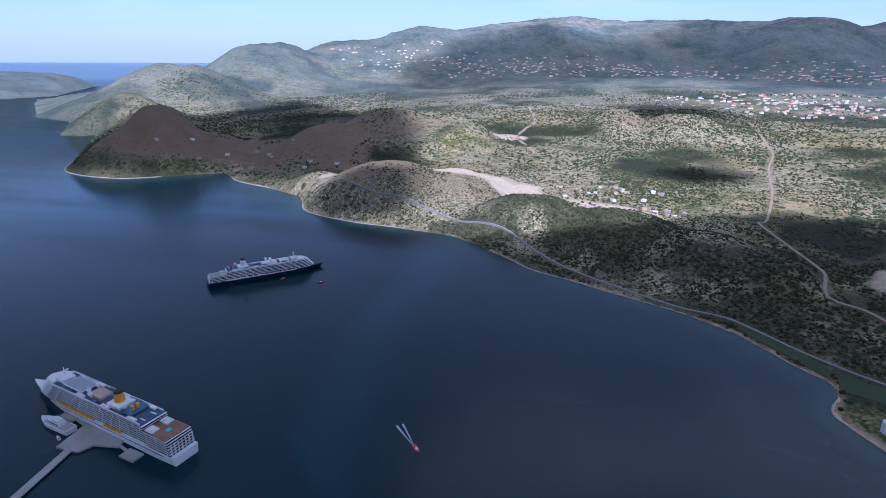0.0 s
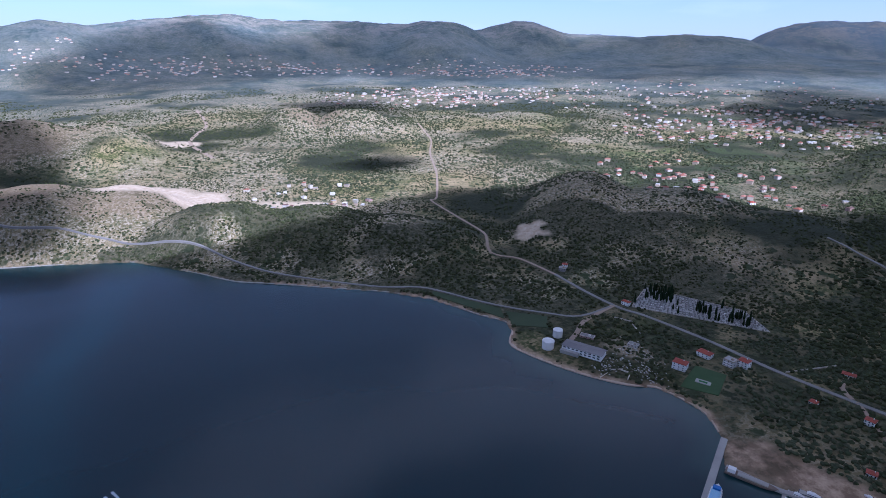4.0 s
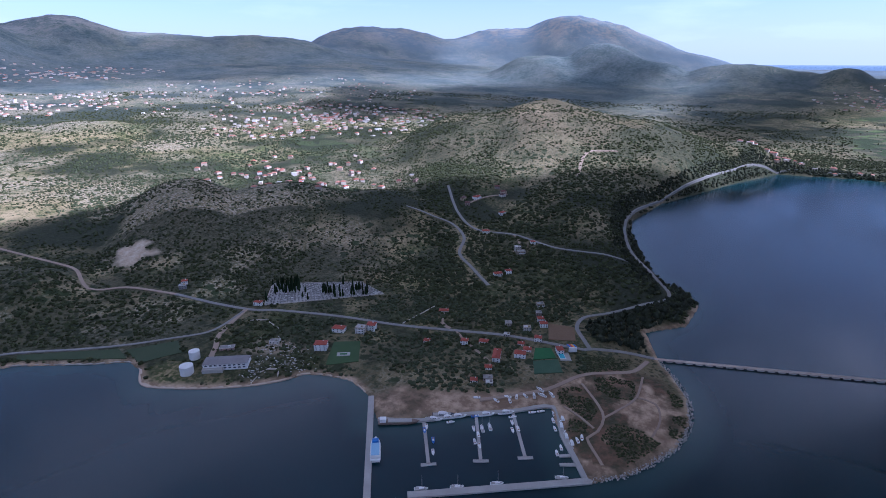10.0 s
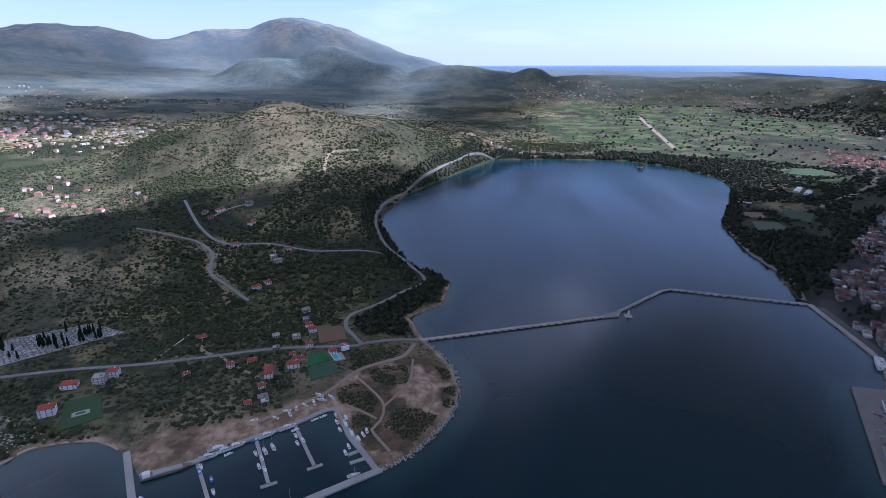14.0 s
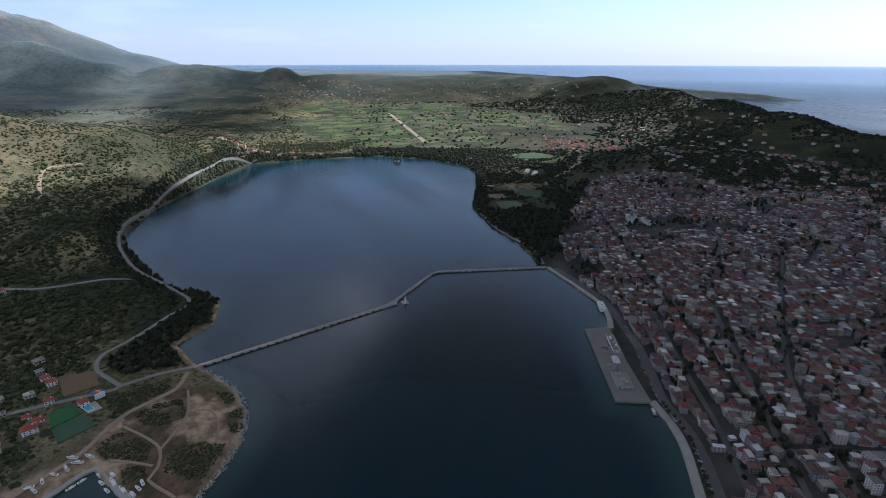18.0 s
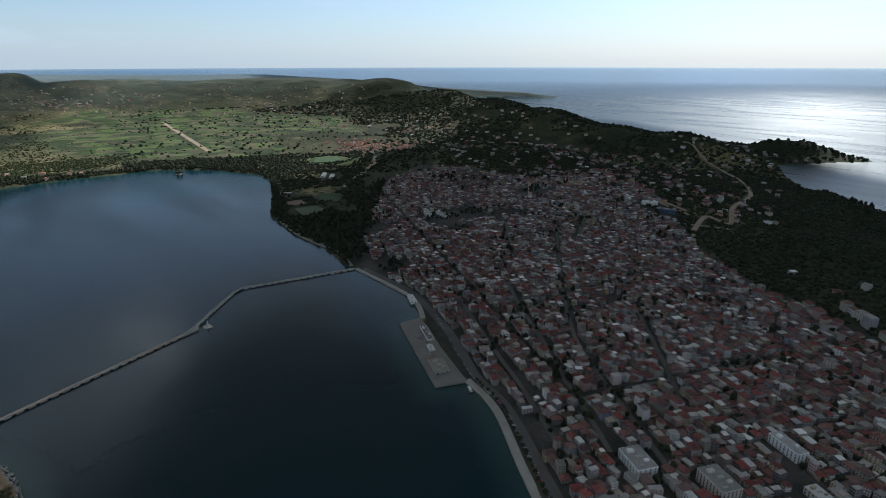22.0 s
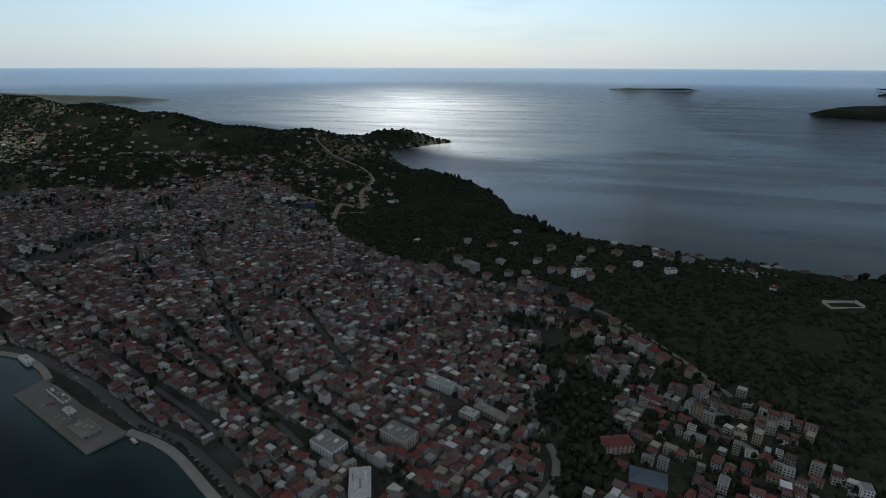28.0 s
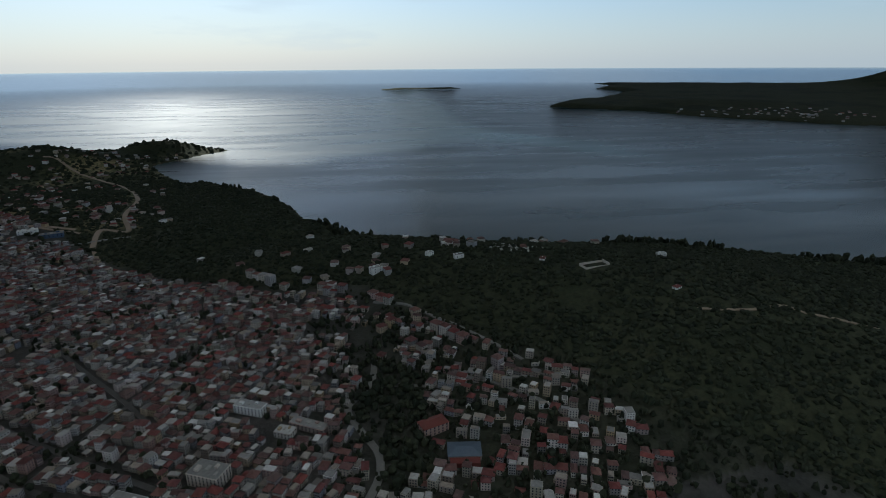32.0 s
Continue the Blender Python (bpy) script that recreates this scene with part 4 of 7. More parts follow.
# ---- stone causeway bridge ----
def build_bridge():
    root = thing("causeway_bridge", "long low stone causeway bridge with a bend over the bay", "bridge")
    path = [Vector(p) for p in ((716, 100), (820, -186), (836, -206), (930, -300), (940, -320), (894, -526))]
    pier = boxes((-4.3, 4.3, -2.7, 2.7, -3, 1.6, 0.15))
    pier_me = bpy.data.meshes.new("pier")
    pier.to_mesh(pier_me)
    pier.free()
    pier_me.materials.append(M_STONE)
    for i in range(len(path) - 1):
        a, b = path[i], path[i + 1]
        d = b - a
        n = d.length
        turn = math.atan2(d.y, d.x)
        m = Matrix.Translation((a.x, a.y, 0)) @ Matrix.Rotation(turn, 4, "Z")
        wide = 2.5
        for nm, bm, mt in (("deck", boxes((-1, n + 1, -wide, wide, 1.5, 2.3)), M_REDPATH if i == 0 else M_CONC),
                           ("parapet", rounded(boxes((-1, n + 1, wide - 0.5, wide, 2.3, 2.75)), 0.08), M_STONE),
                           ("parapet", rounded(boxes((-1, n + 1, -wide, -wide + 0.5, 2.3, 2.75)), 0.08), M_STONE)):
            part(nm, bm, mt, root).matrix_local = m
        if n > 40:
            k = int(n / 12.5)
            for j in range(k):
                ob = part("pier", pier_me, None, root)
                ob.matrix_local = m @ Matrix.Translation((n * (j + 0.5) / k, 0, 0))
    part("landing", prism(bmesh.new(), [(814, -180), (842, -212), (822, -206)], -2, 2.25), M_CONC, root, "triangular stone landing stage")
    ob = thing("obelisk", "small pale stone obelisk on a square base in the water", "monument", at=Matrix.Translation((826, -221, 0)))
    part("base", boxes((-6, 6, -6, 6, -2, 1.2, 0.3)), M_STONE, ob)
    part("plinth", boxes((-2, 2, -2, 2, 1.2, 3.4, 0.3)), M_STONE, ob)
    part("shaft", boxes((-1.3, 1.3, -1.3, 1.3, 3.4, 12, 0.9)), M_WHITE, ob)


build_bridge()


# ---- piers and quays ----
def slab(root, name, a, b, width, z0, z1, mat, label=""):
    a, b = Vector(a), Vector(b)
    d = b - a
    ob = part(name, rounded(boxes((0, d.length, -width / 2, width / 2, z0, z1)), 0.15), mat, root, label)
    ob.matrix_local = Matrix.Translation((a.x, a.y, 0)) @ Matrix.Rotation(math.atan2(d.y, d.x), 4, "Z")
    return ob


pier = thing("cruise_pier", "grey concrete pier with a broad head beside the cruise ship", "pier")
slab(pier, "walkway", (-474, 270), (-487, 376), 9, 0.8, 2.2, M_CONC)
part("head", prism(bmesh.new(), [(-503, 372), (-475, 371), (-468, 384), (-440, 388), (-443, 402), (-470, 410), (-505, 416)], -3, 2.3), M_CONC, pier)
slab(pier, "catwalk", (-442, 391), (-424, 384), 3, 1.0, 2.0, M_CONC)
slab(pier, "dolphin", (-428, 383), (-408, 379), 13, -3, 2.4, M_CONC)
slab(pier, "catwalk", (-505, 410), (-524, 417), 3, 1.0, 2.0, M_CONC)
slab(pier, "dolphin", (-522, 417), (-545, 423), 12, -3, 2.4, M_CONC)

marina = thing("marina_breakwater", "low concrete breakwater arms closing the marina basin", "breakwater")
slab(marina, "arm", (448, 376), (296, 262), 7, -3, 1.9, M_CONC)
slab(marina, "arm", (312, 268), (326, 251), 7, -3, 1.8, M_CONC)
slab(marina, "arm", (338, 246), (446, 104), 8, -3, 1.9, M_CONC)
slab(marina, "jetty", (462, 122), (452, 138), 4, -3, 1.5, M_CONC)
slab(marina, "jetty", (476, 127), (464, 143), 4, -3, 1.5, M_CONC)
for a, b in (((446, 299), (384, 252)), ((482, 250), (416, 209)), ((509, 216), (444, 172))):
    dock = thing("pontoon_dock", "pale floating pontoon with a T-shaped end", "dock", "marina docks")
    slab(dock, "walkway", a, b, 3.6, -0.6, 0.9, M_CONC)
    d = (Vector(b) - Vector(a)).normalized()
    s = Vector((-d.y, d.x))
    slab(dock, "end_float", Vector(b) + s * 8, Vector(b) - s * 8, 4.0, -0.6, 0.9, M_CONC)
ribbon("quay_wall", [(416, 341), (440, 297), (472, 265), (509, 217), (541, 179), (497, 151), (469, 128), (446, 110)], 6, M_CONC, "concrete quay edge of the marina", 0.6, 12, category="quay", level=1.5)
ribbon("quay_wall", [(894, -531), (730, -531), (674, -516), (630, -491)], 9, M_CONC, "pale concrete quay edge of the town", 0.7, 12, category="quay", level=1.6)
ribbon("quay_wall", [(453, -424), (385, -407), (300, -358), (180, -288), (60, -193)], 10, M_CONC, "pale concrete promenade on the waterfront", 0.7, 12, category="quay", level=1.6)
square = prism(bmesh.new(), [(636, -488), (640, -451), (467, -382), (450, -421), (540, -452), (600, -478)], -3, 2.7)
me = bpy.data.meshes.new("quay_square")
square.to_mesh(me)
square.free()
me.materials.append(worn("quay_paving", (0.24, 0.225, 0.2), (0.17, 0.16, 0.14), 0.08))
tagged(new("pavement", me), "broad grey concrete quay square at the waterfront", "pavement", kind="structure")


# ---- ships and boats ----
def hull_mesh(name, length, beam, height, mat, rake=0.1, stern=0.92, n=22, bow_power=2.2):
    """A hull from stern at -length/2 to bow at +length/2, with its keel under water and a flat deck."""
    rows = []
    for i in range(n + 1):
        s = i / n
        x = -length / 2 + s * length
        full = 1.0 if s < 0.62 else max(0.0, 1 - ((s - 0.62) / 0.38) ** bow_power)
        full *= stern + (1 - stern) * min(1, s / 0.1)
        lift = height * (0.12 * max(0, (s - 0.7) / 0.3) ** 2)
        low = max(0.02, full * 0.94) * beam / 2
        top = max(0.02, full ** 0.75 if full > 0 else 0) * beam / 2
        xr = x + rake * length * max(0, (s - 0.75) / 0.25) ** 2
        rows.append([(x, -low * 0.8, -3 * height / 12), (x, -low, 0.5), (xr, -top, height + lift), (xr, top, height + lift), (x, low, 0.5), (x, low * 0.8, -3 * height / 12)])
    verts = [v for r in rows for v in r]
    faces = []
    for i in range(n):
        for j in range(5):
            a = i * 6 + j
            faces.append((a, a + 6, a + 7, a + 1))
    faces.append((0, 1, 2, 3, 4, 5))
    faces.append(tuple(n * 6 + k for k in (5, 4, 3, 2, 1, 0)))
    me = mesh_from(name, verts, faces, mat)
    bm = bmesh.new()
    bm.from_mesh(me)
    bmesh.ops.recalc_face_normals(bm, faces=bm.faces[:])
    bm.to_mesh(me)
    bm.free()
    return me


def deck_outline(x0, x1, half, nose):
    pts = [(x0, -half), (x1 - nose, -half), (x1 - nose * 0.45, -half * 0.82), (x1 - nose * 0.1, -half * 0.45), (x1, 0)]
    return pts + [(x, -y) for x, y in pts[-2::-1]]


def lifeboat(parent, x, y, z, size, top):
    boat = part("lifeboat", rounded(boxes((-size, size, -size * 0.36, size * 0.36, 0, size * 0.35, 0.2)), 0.3), M_WHITE, parent, "covered lifeboat")
    boat.matrix_local = Matrix.Translation((x, y, z))
    part("canopy", rounded(boxes((-size * 0.92, size * 0.92, -size * 0.34, size * 0.34, size * 0.35, size * 0.72, 0.5)), 0.3), top, boat)


def cruise_ship(name, label, length, beam, free, storeys, step, hull_mat, at, boats, boat_mat, funnel_mat, funnel_x, roof, aft_open, edge, stern_mat):
    root = thing(name, label, "ship", at=at)
    part("hull", hull_mesh("hull", length, beam, free, hull_mat, 0.045), None, root)
    half, L = beam / 2, length
    divider = mesh_from("divider", [(x, y, zz) for zz in (0, step * 0.98) for x, y in ((0, -0.35), (0.6, -0.35), (0.6, 0.35), (0, 0.35))], [(3, 2, 1, 0), (4, 5, 6, 7), (0, 1, 5, 4), (1, 2, 6, 5), (2, 3, 7, 6), (3, 0, 4, 7)], M_SHIPWHITE)
    z = free
    x0, x1 = -L * 0.485, L * 0.45
    for k in range(storeys):
        back, front = x0 + k * aft_open, x1 - k * L * 0.011
        if k >= storeys - 2:
            back = x0 + L * 0.15
        inner = part("cabin_deck", prism(bmesh.new(), deck_outline(back + 0.7, front - 0.7, half - 1.15, L * 0.1), z, z + step), M_GLASS, root, "recessed dark cabin windows")
        part("deck_edge", prism(bmesh.new(), deck_outline(back, front, half - 0.65, L * 0.1), z + step * edge, z + step * 1.01), M_SHIPWHITE, root)
        for j in range(14):
            xx = back + 4 + j * (front - back - L * 0.12) / 14
            for s in (-1, 1):
                wall = part("divider", divider, None, inner)
                wall.matrix_local = Matrix.Translation((xx, s * (half - 1.0), z))
        z += step
    for s in (-1, 1):
        for k in range(boats):
            gap = L * 0.04
            x = L * 0.24 - k * gap - (L * 0.06 if k >= boats * 0.7 else 0)
            lifeboat(root, x, s * (half + 0.5), free + step * 0.2, L * 0.0175, boat_mat)
        part("boat_deck_band", boxes((-L * 0.34, L * 0.27, s * (half - 0.9) - 0.35, s * (half - 0.9) + 0.35, free + 0.2, free + step * 0.9)), M_SHIPWHITE, root)
    top_back = x0 + L * 0.15
    top = part("top_deck", prism(bmesh.new(), deck_outline(top_back + 2, x1 - storeys * L * 0.011 - 2, half - 1.0, L * 0.09), z, z + 0.6), M_BLUEDECK, root, "blue sun deck")
    part("aft_deck", prism(bmesh.new(), [(x0 + storeys * aft_open - 1, -half + 1.2), (x0 + L * 0.155, -half + 1.2), (x0 + L * 0.155, half - 1.2), (x0 + storeys * aft_open - 1, half - 1.2)], z - step * 2, z - step * 2 + 0.4), stern_mat, root, "open stern deck")
    pool = part("stern_pool", rounded(boxes((x0 + L * 0.06, x0 + L * 0.08, -half * 0.18, half * 0.18, z - step * 2 + 0.3, z - step * 2 + 1.1)), 0.15), M_POOL, root)
    for j in range(7):
        y = -half * 0.8 + j * half * 1.6 / 6
        part("stern_pillar", boxes((x0 - 0.6, x0 + 0.6, y - 0.5, y + 0.5, free, z - step * 3.2)), M_SHIPWHITE, root)
    for s in (-1, 1):
        part("hull_window_strip", boxes((-L * 0.44, L * 0.3, s * half * 0.985 - 0.1, s * half * 0.985 + 0.1, free * 0.72, free * 0.8)), M_GLASS, root)
        for j in range(3):
            part("stern_awning", rounded(boxes((x0 + L * (0.1 + 0.016 * j), x0 + L * (0.113 + 0.016 * j), s * half * 0.25, s * half * 0.85, z - step * 2 + 0.4, z - step * 2 + 2.6)) if s > 0 else boxes((x0 + L * (0.1 + 0.016 * j), x0 + L * (0.113 + 0.016 * j), -half * 0.85, -half * 0.25, z - step * 2 + 0.4, z - step * 2 + 2.6)), 0.4), M_WHITE, root)
        for j in range(10):
            xx = top_back + 6 + j * L * 0.052
            part("sun_lounger", boxes((xx, xx + L * 0.03, s * half * 0.4 - 0.8, s * half * 0.4 + 0.8, z + 0.6, z + 1.2)), M_DECK if j % 3 else M_WHITE, root)
    part("wheelhouse", prism(bmesh.new(), deck_outline(x1 - L * 0.17, x1 - storeys * L * 0.011 - 3, half * 0.8, L * 0.06), z + 0.5, z + step * 0.9), M_SHIPWHITE, root)
    part("front_block", rounded(boxes((L * 0.23, L * 0.3, -half * 0.45, half * 0.45, z + 0.6, z + 5.5)), 0.5), M_WHITE, root)
    mast = part("mast", tube(bmesh.new(), 1.2, 0.4, z + 5, z + 17, L * 0.265, 0), M_WHITE, root)
    part("radar_arm", boxes((L * 0.265 - 0.6, L * 0.265 + 0.6, -5, 5, z + 12, z + 12.8)), M_WHITE, mast)
    if roof:
        cover = part("glass_roof", rounded(boxes((L * 0.08, L * 0.21, -half * 0.62, half * 0.62, z + 0.6, z + 4.2, 0.8)), 0.3), M_GLASSBLUE, root)
        for k in range(9):
            xx = L * 0.082 + k * L * 0.0155
            part("rib", boxes((xx, xx + 1.2, -half * 0.64, half * 0.64, z + 3.4, z + 4.8)), M_WHITE, cover)
        for s in (-1, 1):
            part("rail", boxes((L * 0.08, L * 0.212, s * half * 0.62 - 0.5, s * half * 0.62 + 0.5, z + 3.4, z + 4.9)), M_WHITE, cover)
    else:
        for xx in (L * 0.02, L * 0.13):
            part("deckhouse", rounded(boxes((xx, xx + L * 0.085, -half * 0.6, half * 0.6, z + 0.6, z + 4.5)), 0.6), M_WHITE, root)
    for s in (-1, 1):
        part("windbreak", boxes((top_back + 4, L * 0.3, s * (half - 1.6) - 0.3, s * (half - 1.6) + 0.3, z + 0.5, z + 2.6)), M_SHIPWHITE, root)
        for k in range(6):
            xx = top_back + L * 0.05 + k * L * 0.085
            part("deck_shelter", rounded(boxes((xx, xx + L * 0.05, s * half * 0.74 - 1.6, s * half * 0.74 + 1.6, z + 0.6, z + 3.0)), 0.2), M_GLASSBLUE if k % 2 else M_WHITE, root)
    part("midship_house", rounded(boxes((-L * 0.03, L * 0.05, -half * 0.5, half * 0.5, z + 0.6, z + 4.4)), 0.5), M_REDPATH if roof else M_WHITE, root)
    part("funnel_house", rounded(boxes((funnel_x - L * 0.05, funnel_x + L * 0.035, -half * 0.62, half * 0.62, z + 0.6, z + 5.2)), 0.5), M_WHITE, root)
    f = part("funnel", tube(bmesh.new(), 5.4, 4.6, z + 5, z + 15.5, funnel_x, 0, 20), funnel_mat, root)
    part("funnel_top", tube(bmesh.new(), 4.9, 4.2, z + 15.5, z + 18, funnel_x, 0, 20), M_TYRE, f)
    part("aft_house", rounded(boxes((funnel_x - L * 0.13, funnel_x - L * 0.06, -half * 0.7, half * 0.7, z + 0.6, z + 4)), 0.5), M_GLASSBLUE, root, "blue glazed deckhouse")
    for s in (-1, 1):
        part("slide", tube(bmesh.new(), 1.6, 1.6, z + 4, z + 9, funnel_x - L * 0.1, s * 3), boat_mat, root)
    for x, y in ((L * 0.055, half * 0.35), (L * 0.055, -half * 0.35), (L * 0.02, half * 0.6), (funnel_x - L * 0.065, half * 0.35)):
        dome = bmesh.new()
        bmesh.ops.create_icosphere(dome, subdivisions=2, radius=2.8, matrix=Matrix.Translation((x, y, z + 7.4)))
        part("radome", dome, M_SHIPWHITE, root)
        part("radome_post", tube(bmesh.new(), 0.8, 0.8, z + 0.6, z + 6, x, y), M_SHIPWHITE, root)
    return root


cruise_ship("cruise_ship", "white cruise ship with a yellow funnel moored at a pier", 262, 31, 10.5, 8, 2.75, M_SHIPWHITE,
            Matrix.Translation((-487, 424, 0)) @ Matrix.Rotation(radians(165.6), 4, "Z"), 10, M_YELLOW, M_YELLOW, -32, True, 0.7, 0.83, M_DECK)
cruise_ship("cruise_ship", "cruise ship with a navy hull and white upper decks at anchor", 206, 27, 7.0, 6, 2.7, M_NAVY,
            Matrix.Translation((-547, 863, 0)) @ Matrix.Rotation(radians(43), 4, "Z"), 9, worn("tender_red", (0.3, 0.06, 0.06), (0.4, 0.1, 0.09), 0.4), M_SHIPWHITE, -38, False, 0.6, 0.66, M_CONC)


def motor_yacht(length, label, hull_mat=M_WHITE, group=""):
    root = thing("motor_yacht", label, "boat", group)
    b = length * 0.27
    part("hull", hull_mesh("hull", length, b, length * 0.11, hull_mat, 0.05, n=10), None, root)
    h = length * 0.11
    part("deck", prism(bmesh.new(), deck_outline(-length * 0.47, length * 0.42, b * 0.44, length * 0.3), h - 0.05, h + 0.12), M_CONC, root)
    c = part("cabin", rounded(prism(bmesh.new(), deck_outline(-length * 0.22, length * 0.24, b * 0.34, length * 0.16), h, h + length * 0.075), 0.1), M_WHITE, root)
    part("windows", prism(bmesh.new(), deck_outline(-length * 0.2, length * 0.225, b * 0.352, length * 0.15), h + length * 0.03, h + length * 0.06), M_GLASS, c)
    part("flybridge", rounded(prism(bmesh.new(), deck_outline(-length * 0.18, length * 0.1, b * 0.28, length * 0.08), h + length * 0.075, h + length * 0.12), 0.1), M_WHITE, root)
    part("mast", tube(bmesh.new(), 0.15, 0.08, h + length * 0.12, h + length * 0.24, -length * 0.1, 0, 6), M_WHITE, root)
    return root


def sail_boat(length, label, group=""):
    root = thing("sailing_boat", label, "boat", group)
    b = length * 0.3
    part("hull", hull_mesh("hull", length, b, length * 0.09, M_WHITE, 0.03, n=10), None, root)
    h = length * 0.09
    part("deck", prism(bmesh.new(), deck_outline(-length * 0.46, length * 0.44, b * 0.42, length * 0.36), h - 0.03, h + 0.08), M_CONC, root)
    part("coachroof", rounded(prism(bmesh.new(), deck_outline(-length * 0.15, length * 0.25, b * 0.25, length * 0.15), h, h + length * 0.05), 0.08), M_WHITE, root)
    part("mast", tube(bmesh.new(), 0.16, 0.1, h, h + length * 1.15, length * 0.08, 0, 6), M_CONC, root)
    part("boom", boxes((-length * 0.36, length * 0.08, -0.12, 0.12, h + length * 0.14, h + length * 0.17)), M_WHITE, root)
    return root


def small_boat(length, label, hull_mat, group=""):
    root = thing("small_boat", label, "boat", group)
    b = length * 0.34
    part("hull", hull_mesh("hull", length, b, length * 0.12, hull_mat, 0.04, n=8), None, root)
    part("cuddy", rounded(boxes((-length * 0.05, length * 0.2, -b * 0.3, b * 0.3, length * 0.1, length * 0.22, 0.1)), 0.06), M_WHITE, root)
    part("bench", boxes((-length * 0.35, -length * 0.2, -b * 0.3, b * 0.3, length * 0.12, length * 0.15)), M_DECK, root)
    return root


def put(ob, x, y, turn, z=0.0):
    ob.matrix_world = Matrix.Translation((x, y, z)) @ Matrix.Rotation(radians(turn), 4, "Z")
    return ob


put(motor_yacht(50, "large white motor yacht lying beside the cruise pier"), -533, 402, 168)
put(small_boat(9, "small white tender astern of the yacht", M_WHITE), -515, 386, 150)
put(small_boat(13, "red speedboat running across the bay", M_REDPAINT), -137, 462, -50)
put(small_boat(11, "red ship's tender beside the anchored cruise ship", M_REDPAINT), -433, 858, 45)
put(small_boat(11, "red ship's tender under the navy hull", M_REDPAINT), -508, 856, 60)
wake = bmesh.new()
for s in (-1, 1):
    v = [wake.verts.new(p) for p in ((-6, s * 0.6, 0.06), (-46, s * 5.0, 0.06), (-46, s * 2.4, 0.06), (-6, s * 0.1, 0.06))]
    wake.faces.new(v if s > 0 else v[::-1])
me = bpy.data.meshes.new("wake")
wake.to_mesh(me)
wake.free()
me.materials.append(M_FOAM)
put(tagged(new("boat_wake", me), "thin foam wake trailing behind the speedboat", "wake"), -137, 462, -50)

G = "boats in the marina"
yacht = put(motor_yacht(19, "white motor yacht moored in the marina", group=G), 489, 138, 30, 0)
sail = put(sail_boat(13, "white sailing boat with a bare mast on the breakwater", G), 352, 240, -53)
fish = put(small_boat(9, "small white boat moored in the marina", M_WHITE, G), 434, 287, -143)
blue = put(small_boat(10, "small blue boat moored in the marina", M_BLUE, G), 427, 285, -143)
for x, y, a in ((372, 212, -53), (396, 181, -53), (436, 130, -60), (463, 232, 37), (470, 226, 37)):
    copy_thing(sail, Matrix.Translation((x, y, 0)) @ Matrix.Rotation(radians(a), 4, "Z"))
for x, y, a in ((497, 147, 28), (512, 158, 25), (524, 161, 30), (449, 287, -60), (488, 240, -50), (503, 222, -52), (468, 266, -50), (460, 275, -52)):
    copy_thing(yacht, Matrix.Translation((x, y, 0)) @ Matrix.Rotation(radians(a), 4, "Z"))
for x, y, a in ((418, 268, -143), (402, 258, -143), (458, 240, -143), (452, 231, 37), (440, 229, 37), (436, 221, -143), (490, 208, -143), (484, 198, 37), (478, 202, -143), (505, 163, 35), (518, 170, 35), (530, 174, 35), (500, 212, -50), (520, 196, -50), (527, 188, -50), (468, 147, 30), (478, 146, 30), (455, 268, -50), (479, 249, -50)):
    copy_thing(fish if (int(x) + int(y)) % 7 else blue, Matrix.Translation((x, y, 0)) @ Matrix.Rotation(radians(a), 4, "Z"))
for x, y, a in ((506, 262, 120), (514, 240, 70), (522, 226, 40), (560, 203, 65), (500, 131, 20), (494, 134, 35), (546, 205, 30), (552, 197, 80), (540, 214, 60), (533, 222, 20), (559, 188, 50), (527, 231, 100)):
    ob = copy_thing(yacht if x > 540 else fish, Matrix.Translation((x, y, ground_at(x, y) + 0.9)) @ Matrix.Rotation(radians(a), 4, "Z") @ Matrix.Scale(0.62 if x > 540 else 1.0, 4))
    tagged(ob, "white boat laid up ashore on the sandy yard", group="boats ashore")

ferry = put(thing("ferry", "white and pale blue ferry moored along the breakwater", "boat"), 373, 311, 37)
part("hull", hull_mesh("hull", 36, 11, 3.2, M_WHITE, 0.03, n=10), None, ferry)
part("cabin", rounded(boxes((-16, 9, -4.8, 4.8, 3.2, 6.4)), 0.25), M_WHITE, ferry)
part("windows", boxes((-15.5, 9.2, -4.9, 4.9, 4.4, 5.5)), M_GLASSBLUE, ferry)
part("upper_deck", rounded(boxes((-15, 4, -4.2, 4.2, 6.4, 7.2)), 0.2), worn("pale_blue_deck", (0.3, 0.5, 0.68), (0.36, 0.55, 0.72), 0.3), ferry)
part("wheelhouse", rounded(boxes((4, 9, -3.4, 3.4, 6.4, 9)), 0.2), M_BLUE, ferry)
barge = put(thing("old_barge", "rusty grey cargo barge lying at the yard quay", "boat"), 424, 318, -57)
part("hull", hull_mesh("hull", 46, 9, 2.6, worn("rusty_hull", (0.16, 0.13, 0.11), (0.24, 0.17, 0.12), 0.2), 0.02, n=10), None, barge)
part("hatch", rounded(boxes((-12, 15, -3, 3, 2.6, 3.6)), 0.15), M_CONC, barge)
part("deckhouse", rounded(boxes((-21, -14, -3, 3, 2.6, 6.6)), 0.15), M_WHITE, barge)
caique = put(motor_yacht(24, "broad white excursion boat at the marina quay", M_NAVY, G), 461, 282, -55)
put(motor_yacht(17, "small dark excursion boat at the town quay", M_NAVY), 436, -412, -25)


